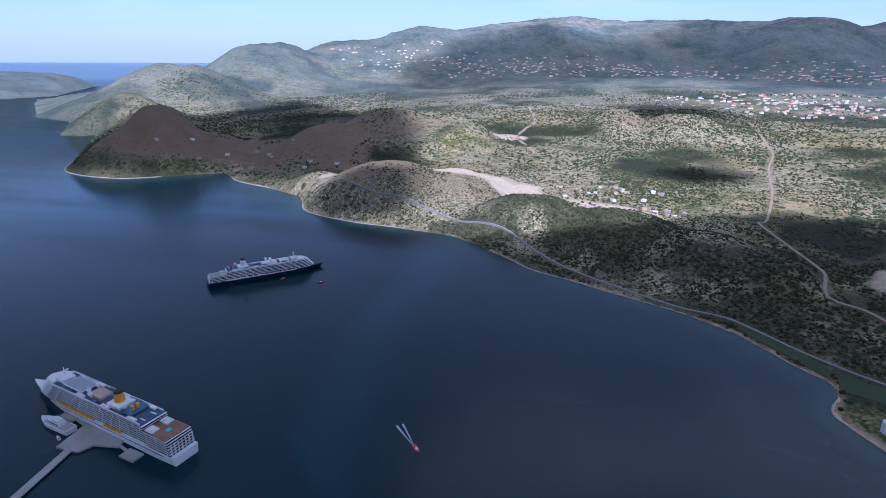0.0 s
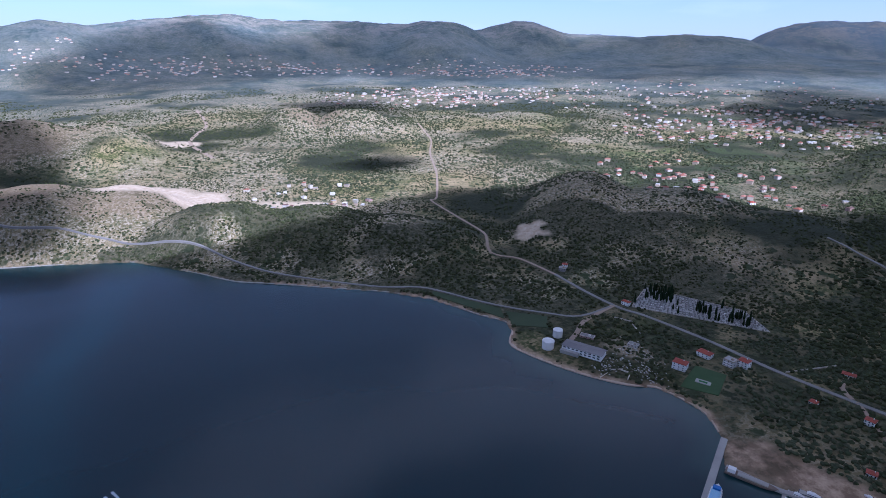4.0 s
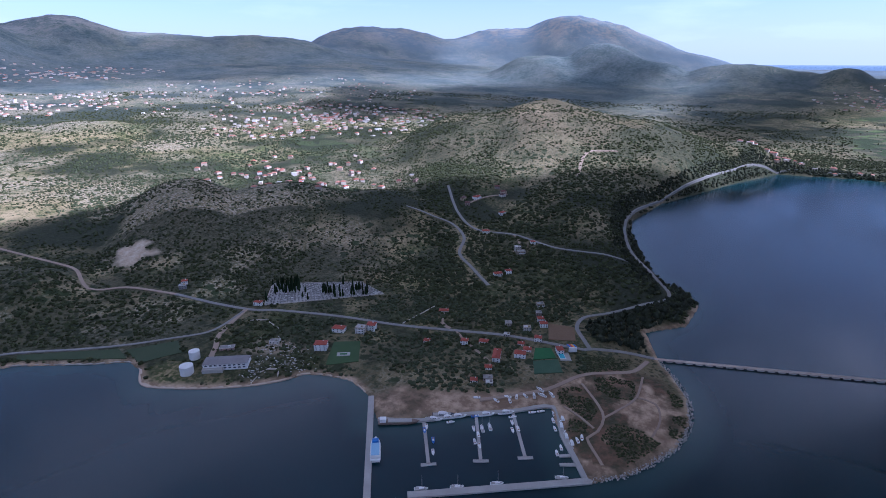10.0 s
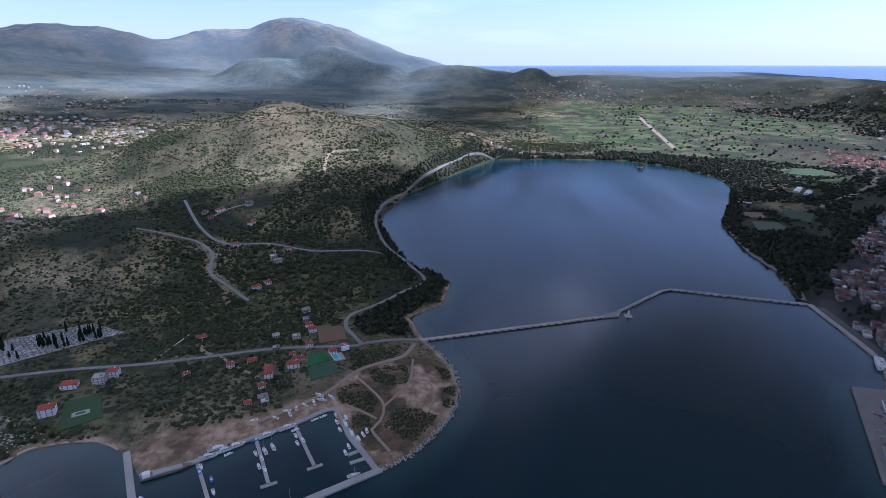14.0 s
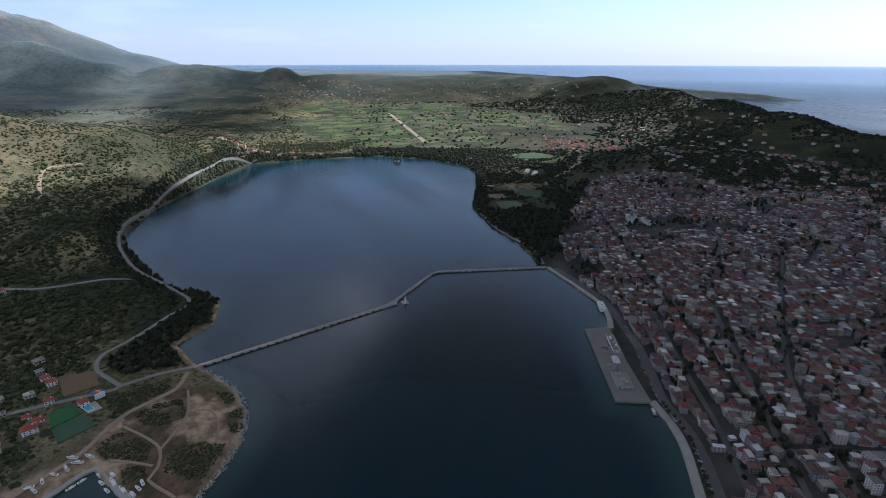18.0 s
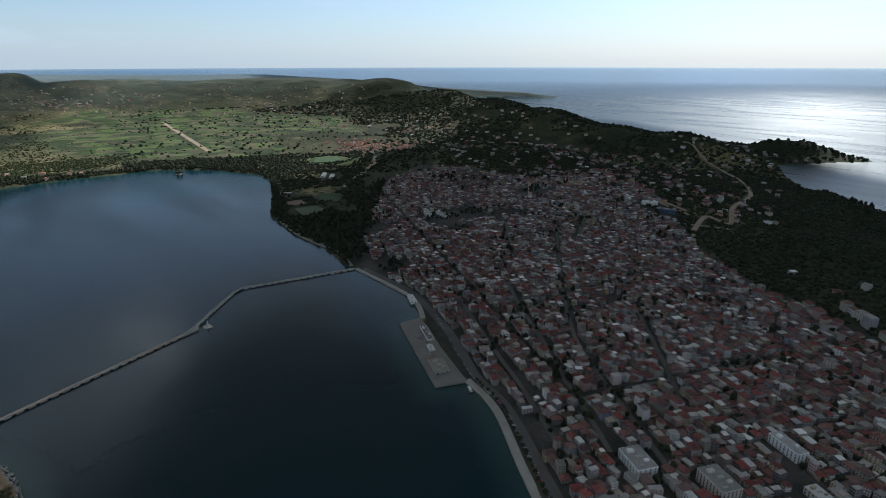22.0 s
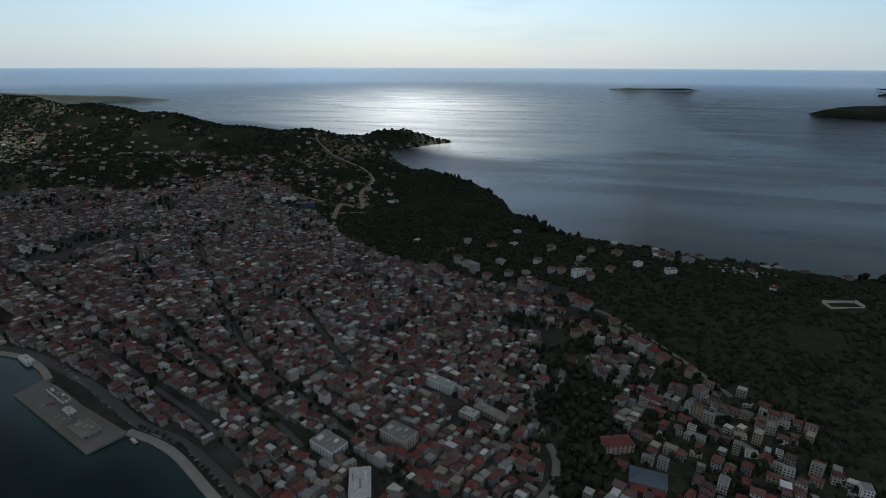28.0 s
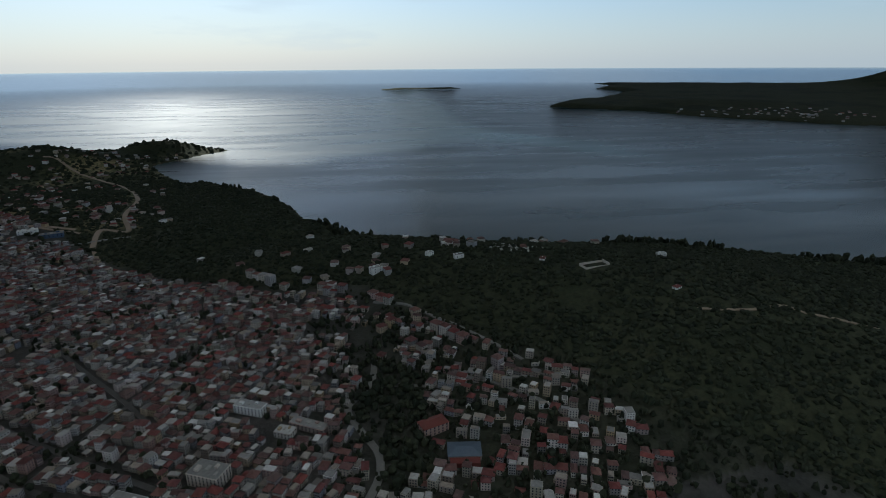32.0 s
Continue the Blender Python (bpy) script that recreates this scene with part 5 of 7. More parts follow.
# ---- houses ----
def window_mesh(name, w, h):
    bm = boxes((-w / 2, w / 2, -0.06, 0.06, -h / 2, h / 2))
    me = bpy.data.meshes.new(name)
    bm.to_mesh(me)
    bm.free()
    me.materials.append(M_GLASS)
    return me


WINDOW, TALL_WINDOW = window_mesh("window", 1.3, 1.6), window_mesh("tall_window", 1.5, 2.2)


def hip(bm, w, d, z, rise, over=0.5):
    """A hipped tile roof with eaves."""
    ridge = max(w, d) / 2 - min(w, d) / 2 * 0.85
    rx, ry = (ridge, 0.12) if w >= d else (0.12, ridge)
    a = [bm.verts.new((sx * (w / 2 + over), sy * (d / 2 + over), z - 0.25)) for sx, sy in ((-1, -1), (1, -1), (1, 1), (-1, 1))]
    b = [bm.verts.new((sx * (w / 2 + over), sy * (d / 2 + over), z)) for sx, sy in ((-1, -1), (1, -1), (1, 1), (-1, 1))]
    c = [bm.verts.new((sx * rx, sy * ry, z + rise)) for sx, sy in ((-1, -1), (1, -1), (1, 1), (-1, 1))]
    bm.faces.new(a[::-1])
    bm.faces.new(c)
    for lo, hi in ((a, b), (b, c)):
        for i in range(4):
            bm.faces.new((lo[i], lo[(i + 1) % 4], hi[(i + 1) % 4], hi[i]))
    return bm


def house(label, w, d, storeys, roof="hip", wall_mat=None, roof_mat=None, group="", name="house", per=2, balcony=False):
    root = thing(name, label, "house" if name == "house" else "building", group)
    h = storeys * 3.1
    part("wall", boxes((-w / 2, w / 2, -d / 2, d / 2, -4, h)), wall_mat or M_HOUSE1, root)
    if roof == "hip":
        part("roof", hip(bmesh.new(), w, d, h + 0.25, min(w, d) * 0.24), roof_mat or M_ROOF1, root)
        ch = boxes((w * 0.18, w * 0.18 + 0.9, -0.5, 0.5, h, h + min(w, d) * 0.24 + 0.9))
        part("chimney", ch, wall_mat or M_HOUSE1, root)
    else:
        bm = boxes((-w / 2 + 0.3, w / 2 - 0.3, -d / 2 + 0.3, d / 2 - 0.3, h - 0.1, h + 0.15))
        part("roof", bm, roof_mat or M_FLAT1, root)
        rim = bmesh.new()
        for r in ((-w / 2 - 0.05, w / 2 + 0.05, -d / 2 - 0.05, -d / 2 + 0.3), (-w / 2 - 0.05, w / 2 + 0.05, d / 2 - 0.3, d / 2 + 0.05), (-w / 2 - 0.05, -w / 2 + 0.3, -d / 2 + 0.3, d / 2 - 0.3), (w / 2 - 0.3, w / 2 + 0.05, -d / 2 + 0.3, d / 2 - 0.3)):
            box(rim, *r, h - 0.2, h + 0.8)
        part("parapet", rim, wall_mat or M_HOUSE1, root)
        part("stair_head", rounded(boxes((w * 0.08, w * 0.08 + 3, -d * 0.2, -d * 0.2 + 2.8, h + 0.1, h + 2.5)), 0.1), wall_mat or M_HOUSE1, root)
    for s in range(storeys):
        z = 1.6 + s * 3.1
        for face in range(4):
            wide = w if face % 2 == 0 else d
            deep = d if face % 2 == 0 else w
            n = max(1, min(per if face % 2 == 0 else max(1, per - 1), int(wide / 2.6)))
            for k in range(n):
                u = (k + 0.5) / n * wide - wide / 2
                ob = part("window", WINDOW, None, root)
                ob.matrix_local = Matrix.Rotation(math.pi / 2 * face, 4, "Z") @ Matrix.Translation((u, -deep / 2 - 0.01, z))
        if balcony and s:
            ob = part("balcony", rounded(boxes((-w * 0.38, w * 0.38, -d / 2 - 1.5, -d / 2, z - 1.75, z - 1.55)), 0.04), M_WHITE, root)
            part("railing", boxes((-w * 0.38, w * 0.38, -d / 2 - 1.5, -d / 2 - 1.42, z - 1.55, z - 0.6)), M_WHITE, ob)
    return root


def settle(ob, x, y, turn, up=0.0):
    return put(ob, x, y, turn, ground_at(x, y) + up)


# houses by the road, the marina and on the hill
V = "houses outside the town"
for x, y, turn, w, d, st, roof, lab, bal in (
        (496, 502, -60, 17, 13, 3, "hip", "white three-storey house with a red hipped roof", True), (549, 516, -72, 18, 12, 2, "hip", "white house with a broad red tile roof", False),
        (563, 486, -72, 14, 13, 3, "flat", "white house with arched terraces by the road", True), (578, 478, -72, 13, 12, 3, "hip", "white three-storey house beside the road", True),
        (686, 417, -60, 15, 9, 1, "hip", "low house with a bright red roof by the lane", False), (589, 387, -74, 8, 8, 1, "hip", "small red-roofed hut among trees", False),
        (612, 338, -72, 10, 9, 2, "hip", "small red-roofed house by the road", False), (629, 316, -72, 13, 9, 1, "hip", "low red-roofed house by the road", False),
        (601, 282, 20, 26, 10, 2, "hip", "long red-roofed house beside the marina lane", False), (620, 256, -70, 15, 11, 2, "hip", "red-roofed house with white walls", True),
        (674, 252, -72, 10, 9, 2, "hip", "orange-walled house with a red roof", False), (640, 254, -70, 11, 9, 1, "hip", "low house with an orange roof", False),
        (539, 262, -60, 9, 8, 1, "flat", "small flat-roofed store near the marina", False), (534, 281, -60, 9, 8, 1, "hip", "weathered hut with a brown roof", False),
        (695, 278, -60, 11, 9, 2, "flat", "pale flat-roofed house behind the road", False), (694, 308, -60, 10, 8, 2, "flat", "small pale house among garden trees", False), (665, 297, -72, 9, 7, 1, "flat", "low white house by the road", False), (570, 279, -60, 9, 8, 1, "hip", "hut with a faded orange roof", False),
        (547, 268, -60, 12, 9, 1, "flat", "roofless pale stone ruin near the marina", False), (650, 268, -72, 9, 8, 1, "hip", "small red-roofed house by the turf pitch", False), (550, 691, -70, 13, 8, 2, "hip", "white chapel with a red roof at the cemetery", False), (475, 571, -60, 14, 9, 1, "flat", "roofless grey ruin in the grass", False),
        (427, 613, -50, 20, 9, 1, "flat", "long low shed behind the factory", False), (973, 411, -50, 17, 13, 2, "flat", "pale concrete villa on the hillside", True),
        (985, 424, -50, 12, 10, 3, "flat", "half-built concrete house on the hillside", False), (1059, 534, -60, 15, 11, 2, "hip", "cream villa with a tile roof on the hill", True),
        (861, 407, -45, 15, 10, 2, "hip", "white house with a red roof below the hill road", False), (880, 395, -45, 11, 9, 2, "hip", "red-roofed house among hillside trees", False),
        (1026, 408, -50, 10, 9, 2, "hip", "small villa in the scrub", False), (781, 292, -50, 12, 10, 2, "flat", "pale house among pine trees", True),
        (733, 272, -60, 10, 9, 2, "hip", "orange-roofed house near the playing field", False), (720, 262, -60, 11, 10, 2, "hip", "red-roofed house near the playing field", False),
        (750, 282, -60, 9, 8, 2, "flat", "pale flat-roofed house among trees", False), (523, 850, -40, 12, 9, 2, "flat", "unfinished white house by the quarry road", False), (535, 862, -40, 10, 9, 2, "hip", "house with a faded tile roof by the quarry road", False)):
    flat = roof == "flat"
    settle(house(lab, w, d, st, roof, M_WHITE if not flat else M_HOUSE1, M_RED if not flat else M_FLAT1, V, per=3, balcony=bal), x, y, turn)
for x, y, k in ((1194, 656, 0), (1233, 654, 1), (1289, 604, 2), (1178, 551, 3), (1305, 888, 4), (1309, 952, 0), (1240, 650, 1), (1310, 612, 2), (1186, 1052, 3), (1314, 1138, 4), (1127, 1220, 0), (1160, 1377, 1), (1116, 1409, 2), (1135, 1180, 3), (1160, 1200, 1), (1110, 1330, 0), (1215, 680, 4), (1330, 640, 0)):
    settle(house(("cream hillside villa with a tile roof", "white hillside villa with a red roof", "pale villa on the scrubby slope", "small red-roofed house on the slope", "white house among olive trees")[k], 13 + k, 11, 2, "hip", M_WHITE if k % 2 else M_HOUSE1, M_RED if k % 2 else M_ROOF1, V), x, y, -60 + 17 * k)

# old factory, tanks, playing fields
factory = settle(thing("factory_building", "long grey-roofed disused factory on the shore", "building"), 399, 578, -53)
part("wall", boxes((-28, 28, -10, 10, -3, 8)), M_WHITE, factory)
part("roof", hip(bmesh.new(), 57, 21, 8, 2.2, 0.4), worn("factory_roof", (0.2, 0.19, 0.19), (0.27, 0.25, 0.24), 0.1), factory)
for k in range(9):
    for z in (2.4, 5.9):
        ob = part("window", TALL_WINDOW, None, factory)
        ob.matrix_local = Matrix.Translation((-24 + k * 6, -10.02, z)) @ Matrix.Diagonal((2.2, 1, 0.8, 1))
part("loading_bay", rounded(boxes((-28, -2, -16, -10, -3, 3.4)), 0.15), M_CONC, factory)
for x, y, r, h in ((361, 609, 8.5, 11), (388, 630, 7.0, 11)):
    tank = settle(thing("storage_tank", "white cylindrical steel storage tank by the shore", "tank", "storage tanks"), x, y, 0)
    part("shell", tube(bmesh.new(), r, r, -1, h, n=28), M_TANK, tank)
    part("roof", tube(bmesh.new(), r, r * 0.15, h, h + 1.4, n=28), M_TANK, tank)
    part("ladder", boxes((r, r + 0.35, -0.4, 0.4, 0, h)), M_CONC, tank)


def ground_patch(name, corners, mat, label, category, lift=0.8, kind="structure"):
    xs, ys = np.array([c[0] for c in corners], float), np.array([c[1] for c in corners], float)
    k = 9
    u, v = np.meshgrid(np.linspace(0, 1, k), np.linspace(0, 1, k), indexing="ij")
    wts = [(1 - u) * (1 - v), u * (1 - v), u * v, (1 - u) * v]
    x, y = sum(w * a for w, a in zip(wts, xs)), sum(w * a for w, a in zip(wts, ys))
    z = land(x, y)[0] + lift
    f = sheet_faces(k, k)
    me = mesh_arrays(name, fold(np.stack([x, y, z], -1).reshape(-1, 3)), f, mat)
    bm = bmesh.new()
    bm.from_mesh(me)
    ret = bmesh.ops.extrude_face_region(bm, geom=bm.faces[:])
    for e in ret["geom"]:
        if isinstance(e, bmesh.types.BMVert):
            e.co.z -= 1.6
    bmesh.ops.recalc_face_normals(bm, faces=bm.faces[:])
    bm.to_mesh(me)
    bm.free()
    return tagged(new(name, me), label, category, kind=kind)


ground_patch("sports_pitch", [(651, 247), (662, 228), (640, 212), (620, 237)], M_TURF, "bright green artificial turf pitch", "sports pitch")
ground_patch("sports_pitch", [(617, 236), (638, 209), (610, 192), (588, 222)], worn("worn_turf", (0.04, 0.09, 0.045), (0.06, 0.11, 0.06), 0.2), "dull green fenced playing field", "sports pitch")
ground_patch("lawn", [(519, 499), (540, 468), (497, 436), (470, 470)], worn("lawn_grass", (0.035, 0.075, 0.02), (0.05, 0.09, 0.03), 0.2), "green lawn beside the white house", "lawn")
ground_patch("grass_strip", [(268, 850), (350, 745), (343, 716), (262, 838)], worn("shore_grass", (0.035, 0.058, 0.02), (0.05, 0.068, 0.028), 0.1), "green grass strip between the coast road and the shore", "grass", 0.6)
ground_patch("grass_strip", [(354, 735), (405, 693), (388, 658), (345, 690)], bpy.data.materials["shore_grass"], "green meadow beside the storage tanks", "grass", 0.6)
ground_patch("ploughed_field", [(732, 259), (739, 221), (700, 205), (684, 240)], worn("brown_soil", (0.16, 0.1, 0.05), (0.2, 0.13, 0.07), 0.1), "brown ploughed field beside the road bend", "field")
ground_patch("terrace", [(655, 214), (662, 203), (644, 192), (637, 205)], M_CONC, "pale paved terrace of the pool", "terrace", 0.9)
pool = settle(thing("swimming_pool", "small turquoise swimming pool with a pale rim", "pool"), 648, 207, 35, 1.0)
part("rim", rounded(boxes((-7, 7, -4, 4, -1, 0.25)), 0.1), M_WHITE, pool)
part("water", boxes((-6.4, 6.4, -3.4, 3.4, -0.9, 0.32)), M_POOL, pool)
settle(house("white pool house with a red roof beside the pitch", 12, 9, 2, "hip", M_WHITE, M_RED, V, per=3), 658, 214, 35)
slides = settle(thing("water_slide", "colourful water slide frame with blue, yellow and red chutes", "slide"), 676, 203, 30, 0.8)
for k, mt in enumerate((M_BLUE, M_YELLOW, M_REDPAINT, M_BLUE)):
    bm = bmesh.new()
    for j in range(8):
        box(bm, -9 + j * 2.3, -6.5 + j * 2.3, -5 + k * 2.8, -3 + k * 2.8, 6.4 - j * 0.8, 7.0 - j * 0.8)
    part("chute", bm, mt, slides)
part("tower", boxes((-11, -8, -5, 6, 0, 6.6, 0.2)), M_WHITE, slides)
deck = settle(thing("paved_court", "pale rectangular court marked on the lawn", "court"), 500, 465, -55, 0.9)
part("slab", rounded(boxes((-9, 9, -4.5, 4.5, -0.6, 0.25)), 0.05), M_CONC, deck)
part("inlay", boxes((-5, 5, -2, 2, -0.5, 0.32)), M_TURF, deck)

# cemetery
CEMETERY = [(554, 681), (692, 541), (712, 603), (622, 736)]
ground_patch("cemetery_ground", CEMETERY, worn("cemetery_gravel", (0.44, 0.43, 0.4), (0.32, 0.31, 0.29), 0.1), "grey gravel ground of the cemetery", "ground", 0.5)
rng = np.random.RandomState(5)
grave = thing("grave", "white marble grave with a headstone in the cemetery", "grave", "graves in the cemetery")
part("slab", rounded(boxes((-1.6, 1.6, -0.8, 0.8, -0.5, 0.6)), 0.05), M_MARBLE, grave)
part("headstone", rounded(boxes((-1.7, -1.3, -0.7, 0.7, 0.5, 1.9)), 0.05), M_MARBLE, grave)
spots = []
for i in range(34):
    for j in range(18):
        u, v = (i + 0.5) / 34, (j + 0.5) / 18
        if 0.15 < u < 0.32 and v > 0.55 or rng.rand() < 0.12:
            continue
        c = [Vector(p) for p in CEMETERY]
        p = (c[0] * (1 - u) + c[1] * u) * (1 - v) + (c[3] * (1 - u) + c[2] * u) * v
        spots.append((p.x + rng.uniform(-0.6, 0.6), p.y + rng.uniform(-0.6, 0.6), rng.uniform(-10, 10) + (-45 if (i // 4) % 2 else 45)))
first = True
for k, (x, y, a) in enumerate(spots[::2]):
    m = Matrix.Translation((x, y, ground_at(x, y) + 0.75)) @ Matrix.Rotation(radians(a), 4, "Z") @ Matrix.Diagonal((1.25, 1.25, 1.0 + 0.4 * rng.rand(), 1))
    if first:
        grave.matrix_world = m
        first = False
    else:
        copy_thing(grave, m)
bm = bmesh.new()
for x, y, a in spots[1::2]:
    z = ground_at(x, y) + 0.6
    s = 1.0 + 0.4 * rng.rand()
    box(bm, x - 1.5 * s, x + 1.5 * s, y - 0.9 * s, y + 0.9 * s, z - 0.6, z + 0.6)
    box(bm, x - 1.6 * s, x - 1.2 * s, y - 0.8 * s, y + 0.8 * s, z + 0.6, z + 1.8 * s)
me = bpy.data.meshes.new("graves")
bm.to_mesh(me)
bm.free()
me.materials.append(M_MARBLE)
tagged(new("grave_field", me), "crowded pale marble graves in the cemetery", "graves", kind="stuff")
wall = thing("cemetery_wall", "low pale wall round the cemetery", "wall")
for a, b in zip(CEMETERY, CEMETERY[1:] + CEMETERY[:1]):
    z = min(ground_at(*a), ground_at(*b))
    slab(wall, "wall_run", a, b, 0.6, z - 2, max(ground_at(*a), ground_at(*b)) + 1.2, M_STONE)


# ---- the town ----
AXIS = 157.4
UX, UY = math.cos(radians(AXIS)), math.sin(radians(AXIS))
LANDMARKS = [(221, -440, 24), (154, -468, 24), (168, -398, 24), (64, -535, 22), (133, -578, 22), (89, -528, 22), (-70, -505, 26), (-96, -462, 25), (47, -622, 16), (112, -545, 18), (-10, -470, 20), (1100, -868, 24), (1068, -902, 26)]
PARK = [(-15, -675), (-6, -606), (16, -564), (0, -515), (-16, -473), (-5, -422), (-60, -440), (-75, -520), (-60, -620)]


TERRACES = [(1404, -1180), (1385, -1300), (1175, -1225), (1205, -1100)]
COURTS = [(1420, -600), (1400, -720), (1240, -760), (1040, -730), (1030, -560), (1150, -545)]
WORKS = [(730, -1280), (720, -1215), (600, -1215), (590, -1280)]


def town_plots():
    """Places, turns and sizes of the town's houses, in blocks along the quay."""
    rng = np.random.RandomState(11)
    rows = []
    u = -1750.0
    for iu in range(250):
        u += 10.7 + (4.5 if iu % 6 == 0 else 0)
        v = -20.0
        for iv in range(120):
            v += 9.9 + (3.8 if iv % 3 == 0 else 0) + (9.0 if iv == 12 else 0)
            rows.append((u, v))
    uv = np.array(rows) + rng.uniform(-1.3, 1.3, (len(rows), 2))
    x = 300 + uv[:, 0] * UX - uv[:, 1] * UY
    y = -340 + uv[:, 0] * UY + uv[:, 1] * UX
    h, d = inside(x, y, TOWN)
    keep = h & (d > 13)
    k, e = inside(x, y, PARK)
    keep &= ~k
    for cx, cy, cr in LANDMARKS:
        keep &= (x - cx) ** 2 + (y - cy) ** 2 > cr * cr
    for road in [QUAY_ROAD, CURVE_ROAD, UPTOWN_ROAD] + TOWN_STREETS:
        for a, b in zip(road, road[1:]):
            dx, dy = b[0] - a[0], b[1] - a[1]
            s = np.clip(((x - a[0]) * dx + (y - a[1]) * dy) / (dx * dx + dy * dy), 0, 1)
            keep &= (x - a[0] - s * dx) ** 2 + (y - a[1] - s * dy) ** 2 > (12 if road is QUAY_ROAD else 8.2) ** 2
    for area in (TERRACES, COURTS, WORKS):
        keep &= ~inside(x, y, area)[0]
    sparse = fbm(x, y, 170, 3, 52)
    edge = np.clip((d - 20) / 140, 0, 1)
    west = np.clip((120 - x) / 250, 0, 1)
    keep &= (rng.rand(len(x)) < np.clip(0.97 - 0.45 * west - 0.35 * (1 - edge) * (y < -600), 0.2, 1)) & (sparse > 0.27 + 0.08 * west)
    x, y, d = x[keep], y[keep], d[keep]
    n = len(x)
    turn = AXIS + (fbm(x, y, 420, 2, 57) - 0.5) * 46 * np.clip((np.hypot(x - 300, y + 500) - 300) / 300, 0, 1) + rng.normal(0, 8, n) + 90 * (rng.rand(n) < 0.4)
    w, dd = rng.uniform(5.5, 13.5, n), rng.uniform(5.5, 10.5, n)
    st = rng.choice([1, 2, 2, 2, 3, 3, 4], n)
    return x, y, turn, w, dd, st, rng.rand(n) < 0.54


def houses_stuff(name, label, x, y, turn, w, d, st, tiled, mats, windows=True, z=None, storey=3.1):
    """Many houses in one mesh: walls, hipped or flat roofs, window openings."""
    n = len(x)
    z = land(x, y)[0] if z is None else z
    c, s = np.cos(np.radians(turn)), np.sin(np.radians(turn))
    h = st * storey
    V, F, Mi = [], [], []
    base = 0

    def quads(px, py, pz, faces, mi):
        nonlocal base
        k = px.shape[1]
        X = x[:, None] + px * c[:, None] - py * s[:, None]
        Y = y[:, None] + px * s[:, None] + py * c[:, None]
        V.append(np.stack([X, Y, pz + z[:, None]], -1).reshape(-1, 3))
        f = (np.arange(len(px)) * k)[:, None, None] + np.array(faces)[None]
        F.append(f.reshape(-1, 4) + base)
        Mi.append(np.broadcast_to(np.asarray(mi).reshape(-1, 1), (len(px), len(faces))).ravel())
        base += len(px) * k

    one = np.ones(n)
    sx, sy = np.array([-1, 1, 1, -1]), np.array([-1, -1, 1, 1])
    side = [(0, 1, 5, 4), (1, 2, 6, 5), (2, 3, 7, 6), (3, 0, 4, 7)]
    lid = [(4, 5, 6, 7)]
    bx, by = w[:, None] / 2 * sx, d[:, None] / 2 * sy
    lo, hi = np.full((n, 4), -4.0), np.repeat(h[:, None], 4, 1)
    quads(np.concatenate([bx, bx], 1), np.concatenate([by, by], 1), np.concatenate([lo, hi], 1), side + lid, 0 * one.astype(int))
    over = np.where(tiled, 0.5, -0.5)[:, None]
    ox, oy = bx + over * sx, by + over * sy
    rise = np.where(tiled, np.minimum(w, d) * 0.25, 0.25)[:, None]
    kx = np.where(tiled, np.maximum(w - d, 0) / 2 + 0.15, w / 2 - 0.6)[:, None]
    ky = np.where(tiled, np.maximum(d - w, 0) / 2 + 0.15, d / 2 - 0.6)[:, None]
    zb = hi + 0.02
    quads(np.concatenate([ox, ox, kx * sx], 1), np.concatenate([oy, oy, ky * sy], 1), np.concatenate([zb - 0.1, zb + 0.2, zb + 0.2 + rise], 1),
          [(0, 1, 5, 4), (1, 2, 6, 5), (2, 3, 7, 6), (3, 0, 4, 7), (4, 5, 9, 8), (5, 6, 10, 9), (6, 7, 11, 10), (7, 4, 8, 11), (8, 9, 10, 11)], np.where(tiled, 1, 2))
    if windows:
        for face in range(4):
            a = math.pi / 2 * face
            ca, sa = round(math.cos(a)), round(math.sin(a))
            wide, deep = (w, d) if face % 2 == 0 else (d, w)
            for storey_i in range(4):
                for pos in (-0.3, 0.0, 0.3):
                    u = wide[:, None] * pos + np.array([-0.65, 0.65, 0.65, -0.65])
                    v = -(deep[:, None] / 2 + 0.06) + 0 * u
                    zz = storey_i * storey + 0.9 + np.array([0, 0, 1.5, 1.5]) + 0 * u
                    zz = np.where((storey_i < st)[:, None], zz, -3.5)
                    quads(u * ca - v * sa, u * sa + v * ca, zz, [(0, 1, 2, 3)], 3 * one.astype(int))
    verts, faces, mi = fold(np.concatenate(V)), np.concatenate(F), np.concatenate(Mi)
    me = mesh_arrays(name, verts, faces, mats[0])
    for m in mats[1:]:
        me.materials.append(m)
    me.polygons.foreach_set("material_index", mi.astype(np.int32))
    return tagged(new(name, me), label, "houses", kind="stuff")


